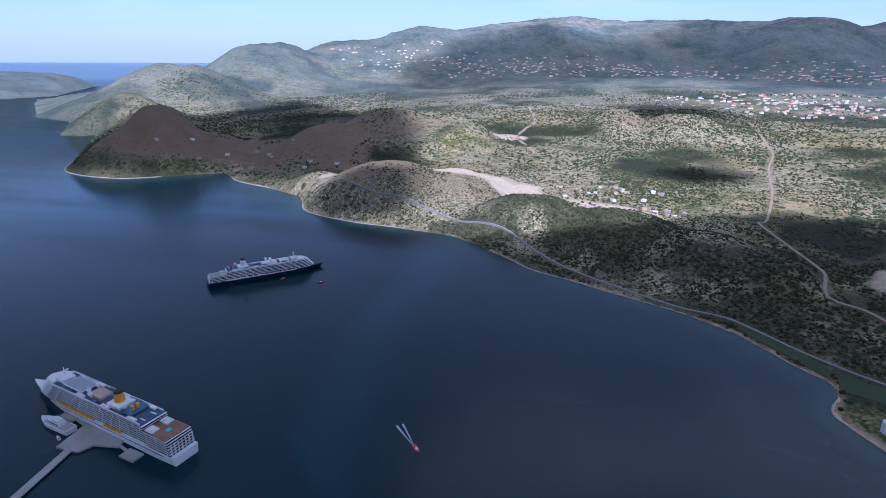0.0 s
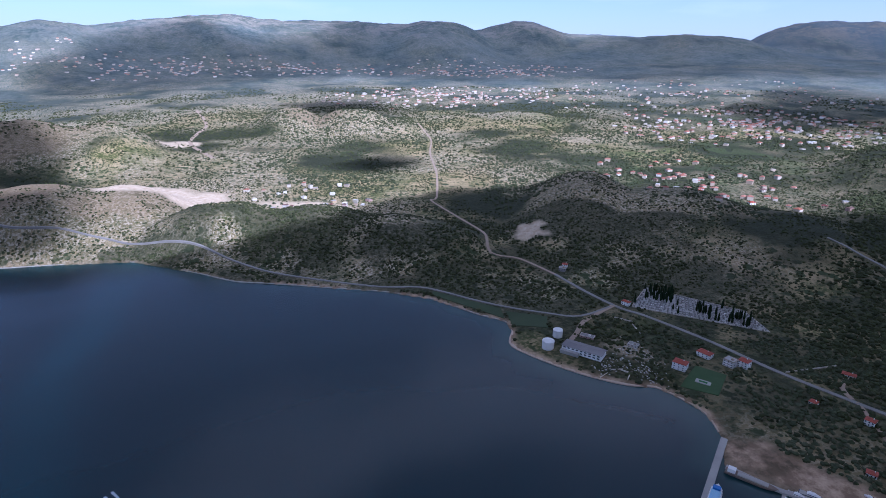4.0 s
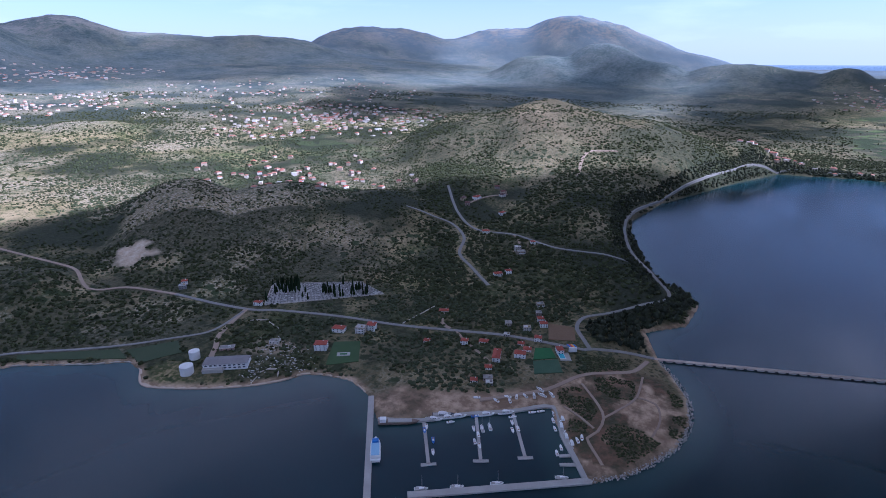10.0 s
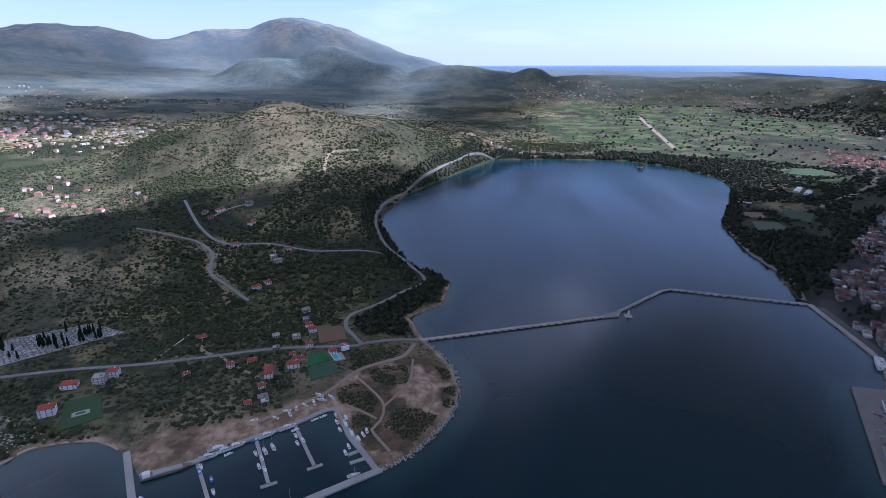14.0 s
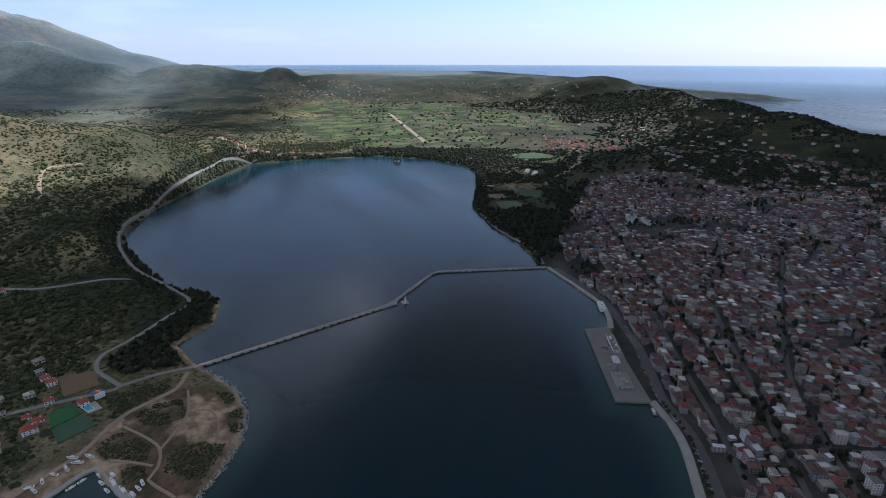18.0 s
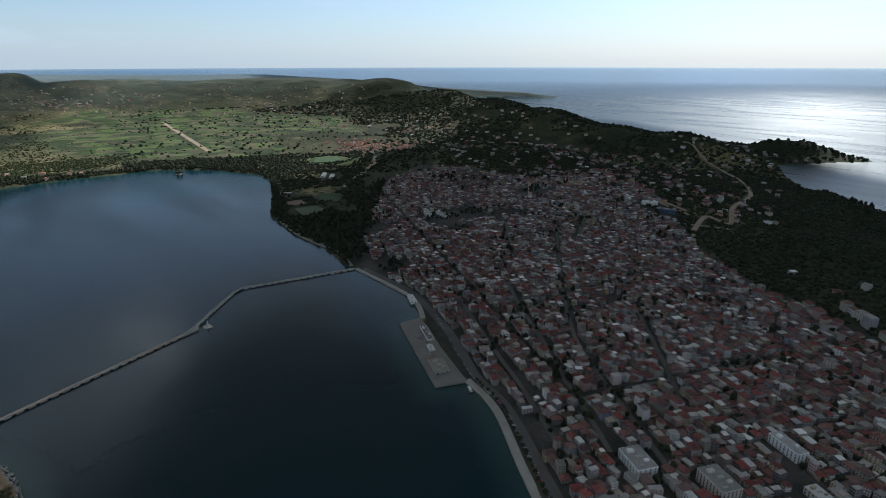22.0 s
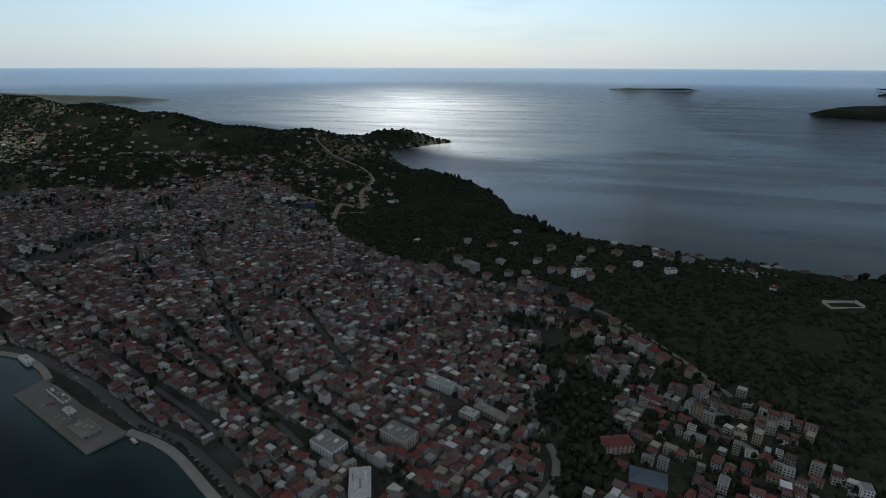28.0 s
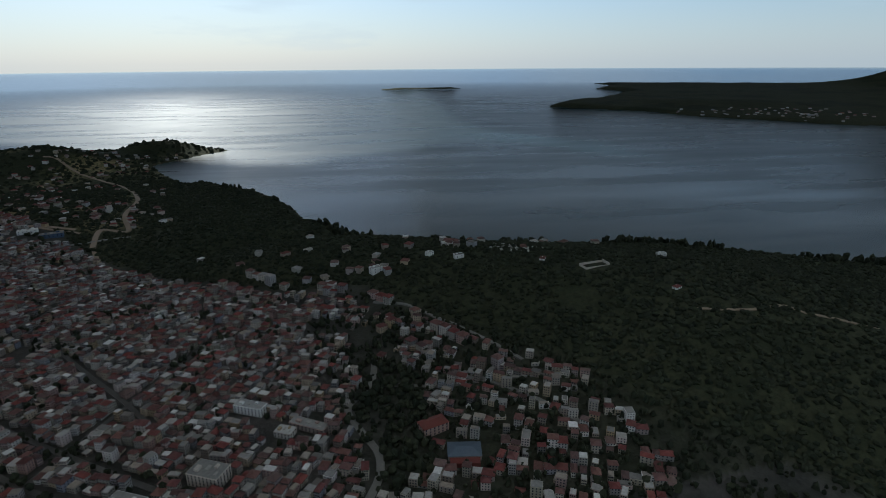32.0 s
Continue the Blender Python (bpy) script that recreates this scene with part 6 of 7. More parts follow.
TM = [M_HOUSE, M_ROOF, M_FLAT, M_GLASS]
px, py, pt, pw, pd, ps, ptile = town_plots()
order = np.argsort(np.hypot(px - 40, py + 250))
near, rest = order[:170], order[170:]
houses_stuff("town_houses", "dense town of plastered houses with tile and flat roofs", px[rest], py[rest], pt[rest], pw[rest], pd[rest], ps[rest], ptile[rest], TM)
T = "nearest houses of the town"
kits = {}
NAMES = {1: "single-storey", 2: "two-storey", 3: "three-storey", 4: "four-storey"}
near_z = land(px[near], py[near])[0]
for i, z in zip(near, near_z):
    key = (int(ps[i]), bool(ptile[i]), int(pw[i] > 10))
    m = Matrix.Translation((px[i], py[i], z)) @ Matrix.Rotation(radians(pt[i]), 4, "Z")
    if key not in kits:
        lab = f"{NAMES[key[0]]} plastered town house with a {'clay tile' if key[1] else 'flat terrace'} roof"
        kits[key] = house(lab, 12.0 if key[2] else 9.0, 10.0 if key[2] else 8.5, key[0], "hip" if key[1] else "flat", group=T, per=2)
        kits[key].matrix_world = m
    else:
        copy_thing(kits[key], m)


# larger buildings of the town
def block(label, x, y, turn, w, d, st, wall_mat=M_HOUSE1, roof_mat=M_FLAT1, cols=8, roof="flat"):
    root = settle(thing("public_building", label, "building"), x, y, turn)
    h = st * 3.6
    part("wall", boxes((-w / 2, w / 2, -d / 2, d / 2, -4, h)), wall_mat, root)
    if roof == "flat":
        part("roof", boxes((-w / 2 + 0.4, w / 2 - 0.4, -d / 2 + 0.4, d / 2 - 0.4, h - 0.1, h + 0.2)), roof_mat, root)
        part("cornice", rounded(boxes((-w / 2 - 0.5, w / 2 + 0.5, -d / 2 - 0.5, d / 2 + 0.5, h - 0.9, h - 0.3)), 0.1), wall_mat, root)
        part("plant_room", rounded(boxes((-w * 0.34, -w * 0.2, -d * 0.3, d * 0.02, h, h + 2.6), (w * 0.16, w * 0.25, d * 0.08, d * 0.32, h, h + 2.1)), 0.1), wall_mat, root)
        part("skylight", rounded(boxes((-w * 0.08, w * 0.04, -d * 0.1, d * 0.22, h, h + 0.7), (w * 0.3, w * 0.38, -d * 0.3, -d * 0.05, h, h + 0.6)), 0.1), M_CONC, root)
    else:
        part("roof", hip(bmesh.new(), w, d, h, min(w, d) * 0.2), roof_mat, root)
    for face in range(4):
        wide, deep = (w, d) if face % 2 == 0 else (d, w)
        n = max(2, int(cols * wide / w))
        for k in range(n):
            for s in range(st):
                ob = part("window", TALL_WINDOW, None, root)
                ob.matrix_local = Matrix.Rotation(math.pi / 2 * face, 4, "Z") @ Matrix.Translation(((k + 0.5) / n * wide - wide / 2, -deep / 2 - 0.02, 1.9 + s * 3.6))
    return root


block("white public building with a stepped flat roof", 221, -440, 155, 34, 22, 3, M_WHITE, cols=7)
block("cream five-storey hall with tall windows on a square", 154, -468, 155, 34, 22, 4, M_STONE, cols=8)
block("long white hall with a pale flat roof", 170, -396, 20, 20, 40, 2, M_WHITE, M_FLAT1, 4)
block("grey school building round a yard", 64, -535, 150, 44, 13, 2, M_HOUSE1, cols=9)
block("pale school wing with a long flat roof", 133, -578, 155, 36, 14, 3, M_WHITE, cols=8)
block("low pale hall with a flat roof beside a yard", 89, -528, 155, 20, 14, 2, M_HOUSE1, cols=5)
block("church with a broad red roof and pale walls", -70, -505, 200, 30, 17, 3, M_HOUSE1, worn("church_roof", (0.19, 0.055, 0.042), (0.14, 0.05, 0.04), 0.3), 6, "hip")
block("long low market hall on the quay square", 585, -462, 157, 46, 9, 1, M_WHITE, M_FLAT1, 8)
block("low pavilion with a green-grey roof on the quay square", 500, -415, 157, 34, 20, 1, M_CONC, worn("pavilion_roof", (0.25, 0.25, 0.19), (0.32, 0.3, 0.24), 0.1), 6)
block("small harbour office on the quay square", 545, -438, 157, 16, 8, 1, M_WHITE, M_FLAT1, 4)
block("floating landing stage with a white roof", 700, -522, 157, 30, 10, 1, M_WHITE, M_WHITE, 5)

# villages and scattered houses
def village(name, label, cx, cy, rx, ry, count, seed, tiled=0.7, size=11.0):
    rng = np.random.RandomState(seed)
    a, r = rng.uniform(0, 2 * math.pi, count), (1.5 if cy > 1000 else 1.15) * rng.rand(count) ** 0.7
    x, y = cx + rx * r * np.cos(a), cy + ry * r * np.sin(a)
    keep = land(x, y)[1] > 15
    x, y = x[keep], y[keep]
    n = len(x)
    # southern villages and the valley works keep the darker town plaster
    houses_stuff(name, label, x, y, rng.uniform(0, 180, n), rng.uniform(0.8, 1.4, n) * size, rng.uniform(0.8, 1.2, n) * size, rng.choice([1, 2, 2, 3], n), rng.rand(n) < tiled, TM if cy < -900 and cx < 1700 or size == 10 else [M_VILLAGE, M_VILLROOF, M_FLAT, M_GLASS], False)


VILLAGES = (("hill_village", "white village houses strung along the far slope", 1250, 3800, 560, 420, 260, 21, 0.6, 15), ("plain_village", "scattered white houses among olive groves", 2250, 2050, 460, 400, 300, 22, 0.6, 15),
            ("mountain_village", "pale mountain village below the ridge", -1300, 5900, 900, 350, 150, 23, 0.6, 20), ("mountain_village", "pale houses on the mountain slope", 400, 6100, 1100, 300, 170, 24, 0.6, 20),
            ("mountain_village", "white mountain village on the slope", 2500, 5600, 700, 450, 190, 25, 0.6, 20), ("red_roof_estate", "estate of red-roofed houses beyond the fields", 2230, -1420, 260, 150, 130, 26, 0.95, 14),
            ("hillside_houses", "scattered pale houses on the wooded peninsula", 1250, -1750, 600, 380, 190, 27, 0.6, 13), ("hillside_houses", "white villas on the far ridge of the peninsula", 2500, -2100, 900, 420, 150, 28, 0.6, 15),
            ("hillside_houses", "houses near the tip of the peninsula", 900, -2350, 300, 250, 70, 29, 0.6, 13), ("edge_houses", "red-roofed houses behind the dark hill", 1220, 1250, 220, 260, 55, 30, 0.9, 13),
            ("far_village", "pale far village at the foot of the hills", 4300, -1900, 700, 600, 130, 31, 0.7, 14), ("far_village", "far white village beyond the valley", 5200, -700, 700, 500, 140, 32, 0.7, 15),
            ("plain_houses", "far pale houses across the eastern plain", 2900, 3300, 900, 700, 180, 33, 0.7, 13), ("valley_sheds", "long pale sheds in the valley", 80, 1570, 110, 60, 14, 34, 0.3, 11), ("valley_works", "white sheds and yards of a valley works", 150, 1400, 110, 26, 22, 44, 0.4, 10),
            ("lagoon_houses", "row of pale houses on the lagoon shore", 2330, -60, 60, 200, 26, 35, 0.8, 14), ("coast_houses", "pale houses near the rocky west coast", -60, -1010, 420, 110, 46, 36, 0.7, 12),
            ("headland_houses", "few pale houses on the far headland", -1150, 1800, 260, 120, 16, 37, 0.6, 12), ("far_coast_houses", "pale houses along the far western shore", -3000, -3700, 700, 500, 90, 38, 0.5, 16),
            ("upper_town_houses", "houses along the upper edge of the town", 900, -1430, 420, 130, 170, 39, 0.7, 12))
for row in VILLAGES:
    village(*row)

# terraced estate, workshops, courts and sheds above the lagoon
def row_houses(name, label, lines, seed, w=9.0, d=9.0, st=2, tiled=0.8, gap=9.6):
    rng = np.random.RandomState(seed)
    xs, ys, ts = [], [], []
    for a, b in lines:
        n = max(1, int(math.hypot(b[0] - a[0], b[1] - a[1]) / gap))
        for k in range(n):
            s = (k + 0.5) / n
            if rng.rand() < 0.12:
                continue
            xs.append(a[0] + (b[0] - a[0]) * s + rng.uniform(-1, 1))
            ys.append(a[1] + (b[1] - a[1]) * s + rng.uniform(-1, 1))
            ts.append(math.degrees(math.atan2(b[1] - a[1], b[0] - a[0])))
    n = len(xs)
    return houses_stuff(name, label, np.array(xs), np.array(ys), np.array(ts), rng.uniform(0.9, 1.15, n) * w, rng.uniform(0.9, 1.1, n) * d, np.maximum(1, st + rng.choice([-1, 0, 0, 1], n)), rng.rand(n) < tiled, TM)


row_houses("terraced_houses", "regular rows of red-roofed terraced houses", [((1404 - 33 * k, -1188 + 13 * k), (1385 - 33 * k, -1296 + 13 * k)) for k in range(7)], 61)
row_houses("terraced_houses", "curved row of pale terraced houses along the ring road", [((990, -1268), (920, -1228)), ((920, -1228), (855, -1192)), ((855, -1192), (790, -1178)), ((970, -1245), (905, -1208))], 62, st=3)
row_houses("apartment_houses", "tall pale apartment houses at the edge of the pine wood", [((-15, -835), (-50, -800)), ((70, -888), (20, -860)), ((85, -825), (40, -800)), ((-100, -712), (-140, -662)), ((-75, -765), (-95, -735)), ((-50, -750), (-20, -733)), ((195, -962), (120, -905)), ((240, -942), (205, -915)), ((130, -842), (100, -815)), ((-60, -690), (-85, -655)), ((-150, -620), (-170, -590))], 63, 13, 12, 4, 0.7, 15)
block("long white school building on a slope", 1100, -876, 155, 52, 12, 3, M_WHITE, cols=9)
block("pale school wing behind a yard", 1068, -902, 172, 56, 12, 2, M_WHITE, cols=9)
block("workshop with blue walls and a grey roof", 640, -1245, 20, 44, 18, 2, M_BLUEDECK, M_FLAT1, 6)
block("white workshop with a flat roof", 690, -1256, 20, 36, 18, 2, M_WHITE, M_FLAT1, 5)
block("low white warehouse above the town", 835, -1305, 20, 30, 14, 1, M_WHITE, M_WHITE, 4)
ground_patch("earth_court", [(1480, -660), (1470, -700), (1415, -690), (1425, -640)], worn("brown_court", (0.2, 0.13, 0.1), (0.25, 0.18, 0.14), 0.1), "brown sports court by the lagoon", "court")
ground_patch("stadium_field", [(1385, -640), (1380, -700), (1300, -700), (1290, -620)], worn("stadium_grass", (0.09, 0.115, 0.055), (0.12, 0.13, 0.07), 0.1), "worn green stadium field near the lagoon", "sports pitch")
ground_patch("meadow", [(1509, -772), (1459, -827), (1384, -780), (1406, -731)], bpy.data.materials["lawn_grass"], "green meadow behind the stadium", "meadow", 1.2)
ground_patch("meadow", [(2120, -1090), (2090, -1180), (1938, -1110), (2002, -1022)], bpy.data.materials["lawn_grass"], "bright green meadow in the valley", "meadow", 2.0)
ground_patch("ploughed_field", [(1022, -1322), (930, -1344), (897, -1286), (950, -1272)], bpy.data.materials["brown_soil"], "brown field above the ring road", "field", 1.2)
for x, y, w in ((1745, -925, 70), (1705, -935, 60)):
    shed = settle(thing("greenhouse", "long white plastic greenhouse in the fields", "greenhouse", "greenhouses"), x, y, 145)
    bm = bmesh.new()
    for k in range(8):
        a0, a1 = math.pi * k / 8, math.pi * (k + 1) / 8
        bm.faces.new([bm.verts.new(p) for p in ((-w / 2, 9 * math.cos(a0), 5 * math.sin(a0)), (w / 2, 9 * math.cos(a0), 5 * math.sin(a0)), (w / 2, 9 * math.cos(a1), 5 * math.sin(a1)), (-w / 2, 9 * math.cos(a1), 5 * math.sin(a1)))])
    part("cover", bm, M_WHITE, shed)
    part("end_wall", boxes((-w / 2, -w / 2 + 0.4, -8, 8, 0, 3), (w / 2 - 0.4, w / 2, -8, 8, 0, 3)), M_WHITE, shed)
for k in range(7):
    root = settle(thing("camp_hut", "long low pale hut by the lagoon", "hut", "huts by the lagoon"), 1540 + 36 * k, -690 - 13 * k, 60)
    part("wall", boxes((-17, 17, -4, 4, -2, 3)), M_HOUSE1, root)
    part("roof", hip(bmesh.new(), 34, 8, 3, 1.6), M_FLAT1 if k % 2 else M_ROOF1, root)

# houses, ruin and rocks near the west coast
for x, y, w, d, st, a, lab in ((-29, -903, 20, 13, 3, 30, "large white villa among pine trees"), (-175, -904, 17, 11, 2, 10, "pale villa above the rocky coast"), (-127, -932, 13, 10, 2, 40, "small pale house near the coast"), (-521, -836, 16, 10, 2, 0, "lone pale house in the pine wood"), (-446, -666, 12, 8, 1, 25, "small white shed in a clearing"), (-306, -837, 13, 9, 1, 60, "low stone house near the coast")):
    settle(house(lab, w, d, st, "flat" if st != 1 else "hip", M_WHITE, M_FLAT1 if st != 1 else M_ROOF1, "houses near the west coast"), x, y, a)
ruin = thing("ruined_walls", "roofless pale stone ruin in a clearing", "ruin")
for a, b in (((-395, -800), (-352, -792)), ((-352, -792), (-356, -772)), ((-356, -772), (-398, -780)), ((-398, -780), (-395, -800))):
    slab(ruin, "wall", a, b, 1.2, ground_at(*a) - 3, ground_at(*a) + 3.5, M_STONE)
yard = thing("ruined_walls", "low broken stone walls beside the old factory", "ruin")
for a, b in (((421, 527), (429, 514)), ((429, 514), (418, 505)), ((389, 522), (411, 530)), ((411, 530), (426, 526)), ((503, 656), (521, 633)), ((515, 627), (507, 598)), ((617, 449), (694, 440))):
    slab(yard, "wall", a, b, 0.9, ground_at(*a) - 2, ground_at(*a) + 1.6, M_STONE)

# sports hall beside the park
hall = settle(thing("sports_hall", "low sports hall with a blue-grey metal roof", "building"), -96, -462, 172)
part("wall", boxes((-17, 17, -11, 11, -3, 6)), M_HOUSE1, hall)
part("roof", hip(bmesh.new(), 34, 22, 6, 3.5), worn("blue_metal_roof", (0.1, 0.13, 0.17), (0.14, 0.17, 0.2), 0.1), hall)
part("red_annex", rounded(boxes((-15, 15, -20, -11.2, -3, 4.5)), 0.1), worn("annex_roof", (0.22, 0.06, 0.05), (0.17, 0.055, 0.045), 0.2), hall)


# ---- plants ----
def blob_shapes(count, seed, sub=1):
    rng = np.random.RandomState(seed)
    shapes = []
    for k in range(count):
        bm = bmesh.new()
        bmesh.ops.create_icosphere(bm, subdivisions=sub, radius=1.0)
        bm.verts.ensure_lookup_table()
        v = np.array([p.co[:] for p in bm.verts])
        f = np.array([[p.index for p in q.verts] for q in bm.faces])
        bm.free()
        v = v * (0.62 + 0.75 * rng.rand(len(v), 1))
        shapes.append((v, f))
    return shapes


def clumps(name, label, category, x, y, size, mat, flat=0.75, seed=1, sub=1, lift=0.35, tall=None):
    rng = np.random.RandomState(seed)
    shapes = blob_shapes(8, seed, sub)
    z = land(x, y)[0]
    ok = z > 0.5
    x, y, size, z = x[ok], y[ok], size[ok], z[ok]
    pick = rng.randint(0, 8, len(x))
    V, F, base = [], [], 0
    for k, (v, f) in enumerate(shapes):
        m = pick == k
        n = int(m.sum())
        if not n:
            continue
        a = rng.uniform(0, 2 * math.pi, n)
        c, s = np.cos(a)[:, None], np.sin(a)[:, None]
        sz = size[m][:, None]
        hh = sz * (flat * rng.uniform(0.75, 1.3, (n, 1)))
        X = x[m][:, None] + sz * (v[:, 0] * c - v[:, 1] * s)
        Y = y[m][:, None] + sz * (v[:, 0] * s + v[:, 1] * c)
        Z = z[m][:, None] + hh * (v[:, 2] + lift)
        V.append(np.stack([X, Y, Z], -1).reshape(-1, 3))
        F.append(((np.arange(n) * len(v))[:, None, None] + f[None]).reshape(-1, 3) + base)
        base += n * len(v)
    me = mesh_arrays(name, fold(np.concatenate(V)), np.concatenate(F), mat)
    return tagged(new(name, me), label, category, kind="stuff")


def scatter(n, az0, az1, r0, r1, seed):
    rng = np.random.RandomState(seed)
    a = np.radians(rng.uniform(az0, az1, n))
    r = np.sqrt(rng.uniform(r0 * r0, r1 * r1, n))
    return r * np.sin(a), r * np.cos(a), rng


def built_up(x, y):
    """Where houses, roads and yards leave no room for plants."""
    busy = inside(x, y, TOWN)[0] | inside(x, y, CEMETERY)[0] | inside(x, y, SAND_YARD)[0]
    for road in (SHORE_ROAD, MAIN_ROAD, BEND_ROAD, VALLEY_ROAD, HILL_ROAD, UPPER_ROAD, WEST_ROAD, UPTOWN_ROAD, [(-20, -815), (-69, -793), (-105, -748), (-145, -694), (-175, -648), (-200, -600)]):
        for a, b in zip(road, road[1:]):
            dx, dy = b[0] - a[0], b[1] - a[1]
            s = np.clip(((x - a[0]) * dx + (y - a[1]) * dy) / (dx * dx + dy * dy), 0, 1)
            busy |= (x - a[0] - s * dx) ** 2 + (y - a[1] - s * dy) ** 2 < 10 ** 2
    busy |= inside(x, y, [(650, -560), (650, -440), (440, -365), (290, -335), (150, -255), (30, -175), (-20, -230), (300, -400), (450, -450)])[0]
    for poly in ([(268, 850), (350, 745), (343, 716), (262, 838)], [(354, 735), (405, 693), (388, 658), (345, 690)]):
        busy |= inside(x, y, poly)[0]
    for cx, cy, cr in ((399, 578, 34), (361, 609, 14), (388, 630, 13), (640, 225, 40), (610, 215, 36), (505, 468, 36), (710, 235, 38), (557, 500, 26), (1350, -660, 55), (1445, -670, 34), (1445, -780, 48), (2035, -1100, 85), (1725, -930, 52), (960, -1308, 50), (-29, -903, 15), (-175, -904, 13), (-127, -932, 11), (-521, -836, 13), (-446, -666, 16), (-306, -837, 12), (-375, -786, 30), (-312, -695, 30), (-470, 0, 1), (640, -1245, 30), (690, -1256, 26), (496, 502, 16), (600, 282, 16), (620, 256, 14)):
        busy |= (x - cx) ** 2 + (y - cy) ** 2 < cr * cr
    return busy


def grow(name, label, category, n, az0, az1, r0, r1, seed, size, mat, test=None, **more):
    x, y, rng = scatter(n, az0, az1, r0, r1, seed)
    keep = (land(x, y)[1] > 4) & ~built_up(x, y)
    if test is not None:
        keep &= test(x, y, rng)
    x, y = x[keep], y[keep]
    return clumps(name, label, category, x, y, rng.uniform(size[0], size[1], len(x)), mat, seed=seed, **more)


def open_field(x, y, g):
    """False for most places among the fields of the valley."""
    return ~inside(x, y, VALLEY)[0] | (g.rand(len(x)) < 0.12)


def settled(x, y, g):
    """Inside a village, where most trees are left out so that the drone sees the houses."""
    hit = np.zeros(x.shape, bool)
    for _, _, cx, cy, rx, ry, *_ in VILLAGES:
        hit |= ((x - cx) / rx) ** 2 + ((y - cy) / ry) ** 2 < 1
    return hit & (g.rand(len(x)) < 0.75)


def quarry(x, y):
    """Bare ground: quarries, yards and grazed slopes."""
    grazed = np.zeros(x.shape, bool)
    for head, dist, size in ((320, 2420, 330), (332, 2250, 260), (339, 1640, 150)):
        grazed |= np.hypot(x - dist * math.sin(radians(head)), y - dist * math.cos(radians(head))) < size * (0.7 + 0.6 * vnoise(x, y, 140, 88))
    grazed &= (land(x, y)[1] > 90) & (vnoise(x, y, 37, 89) < 0.86)
    return grazed | (spot(x, y, -262, 1545, 190, 110, -35) > 0.3) | (spot(x, y, 130, 1400, 150, 42, -35) > 0.3) | (spot(x, y, 550, 1045, 42, 40) > 0.3)


grow("hillside_scrub", "dark evergreen scrub dotting the limestone hills", "scrub", 42000, -45, 62, 620, 1900, 101, (1.1, 3.0), M_LEAF, lambda x, y, g: (vnoise(x, y, 60, 92) + 0.5 * vnoise(x, y, 17, 93) > 0.62) & ~quarry(x, y))
grow("shore_scrub", "dense dark scrub along the shore", "scrub", 26000, -30, 95, 480, 1300, 102, (1.6, 4.0), M_LEAF, lambda x, y, g: (vnoise(x, y, 90, 94) + 0.25 * vnoise(x, y, 20, 90) > 0.5 + 0.25 * ((x > 400) & (y < 700) & (x < 720))) & (land(x, y)[1] < 420) & ~quarry(x, y))
grow("far_scrub", "dark scrub dotting the far hills", "scrub", 34000, -48, 95, 1900, 3600, 103, (2.0, 5.0), M_LEAF, lambda x, y, g: vnoise(x, y, 120, 95) + 0.5 * vnoise(x, y, 30, 96) > 0.68 + 0.3 * settled(x, y, g) + 2.0 * quarry(x, y))
grow("plain_trees", "far dark trees and hedges across the plain", "trees", 34000, -40, 130, 2500, 4700, 104, (2.5, 6), M_LEAF, lambda x, y, g: ~settled(x, y, g) & open_field(x, y, g) & (vnoise(x, y, 330, 97) + 0.4 * vnoise(x, y, 70, 98) > 0.62))
grow("lagoon_wood", "dense dark wood on the slopes above the lagoon", "wood", 20000, 56, 100, 850, 2700, 105, (2.8, 5.5), M_LEAF, lambda x, y, g: (vnoise(x, y, 150, 99) > 0.3) & (np.hypot(x - 2080, y - 800) > 430 * (0.7 + 0.6 * vnoise(x, y, 120, 87))))
grow("pine_wood", "dense dark pine wood over the peninsula", "wood", 72000, 130, 236, 420, 2150, 106, (2.4, 5.0), M_PINE, None)
grow("far_pine_wood", "dark pine wood on the far peninsula hills", "wood", 22000, 100, 170, 1500, 4600, 107, (4, 9), M_PINE, lambda x, y, g: (vnoise(x, y, 220, 112) > 0.25) & open_field(x, y, g))
rng = np.random.RandomState(108)
line = resample(LAGOON[3:], 5.0)
x = np.repeat([p.x for p in line], 5) + rng.uniform(-42, 42, len(line) * 5)
y = np.repeat([p.y for p in line], 5) + rng.uniform(-42, 42, len(line) * 5)
keep = (land(x, y)[1] > 1) & ~built_up(x, y)
clumps("shore_trees", "line of dark trees along the lagoon shore", "trees", x[keep], y[keep], rng.uniform(2.6, 5.5, int(keep.sum())), M_PINE, 1.0, 108, lift=0.6)
grow("lagoon_park_trees", "dark trees of the park between lagoon and town", "trees", 7000, 100, 122, 1150, 2500, 124, (3.5, 7), M_PINE, lambda x, y, g: vnoise(x, y, 110, 116) > 0.34)
grow("olive_grove", "grey-green olive trees between the road and the marina", "olive trees", 3200, 40, 75, 560, 860, 109, (1.8, 3.2), M_OLIVE, lambda x, y, g: vnoise(x, y, 55, 113) > 0.36)
grow("valley_olives", "grey-green olive trees in the valley", "olive trees", 9000, 0, 50, 1350, 2700, 110, (2.5, 5.0), M_OLIVE, lambda x, y, g: vnoise(x, y, 160, 114) > 0.5)

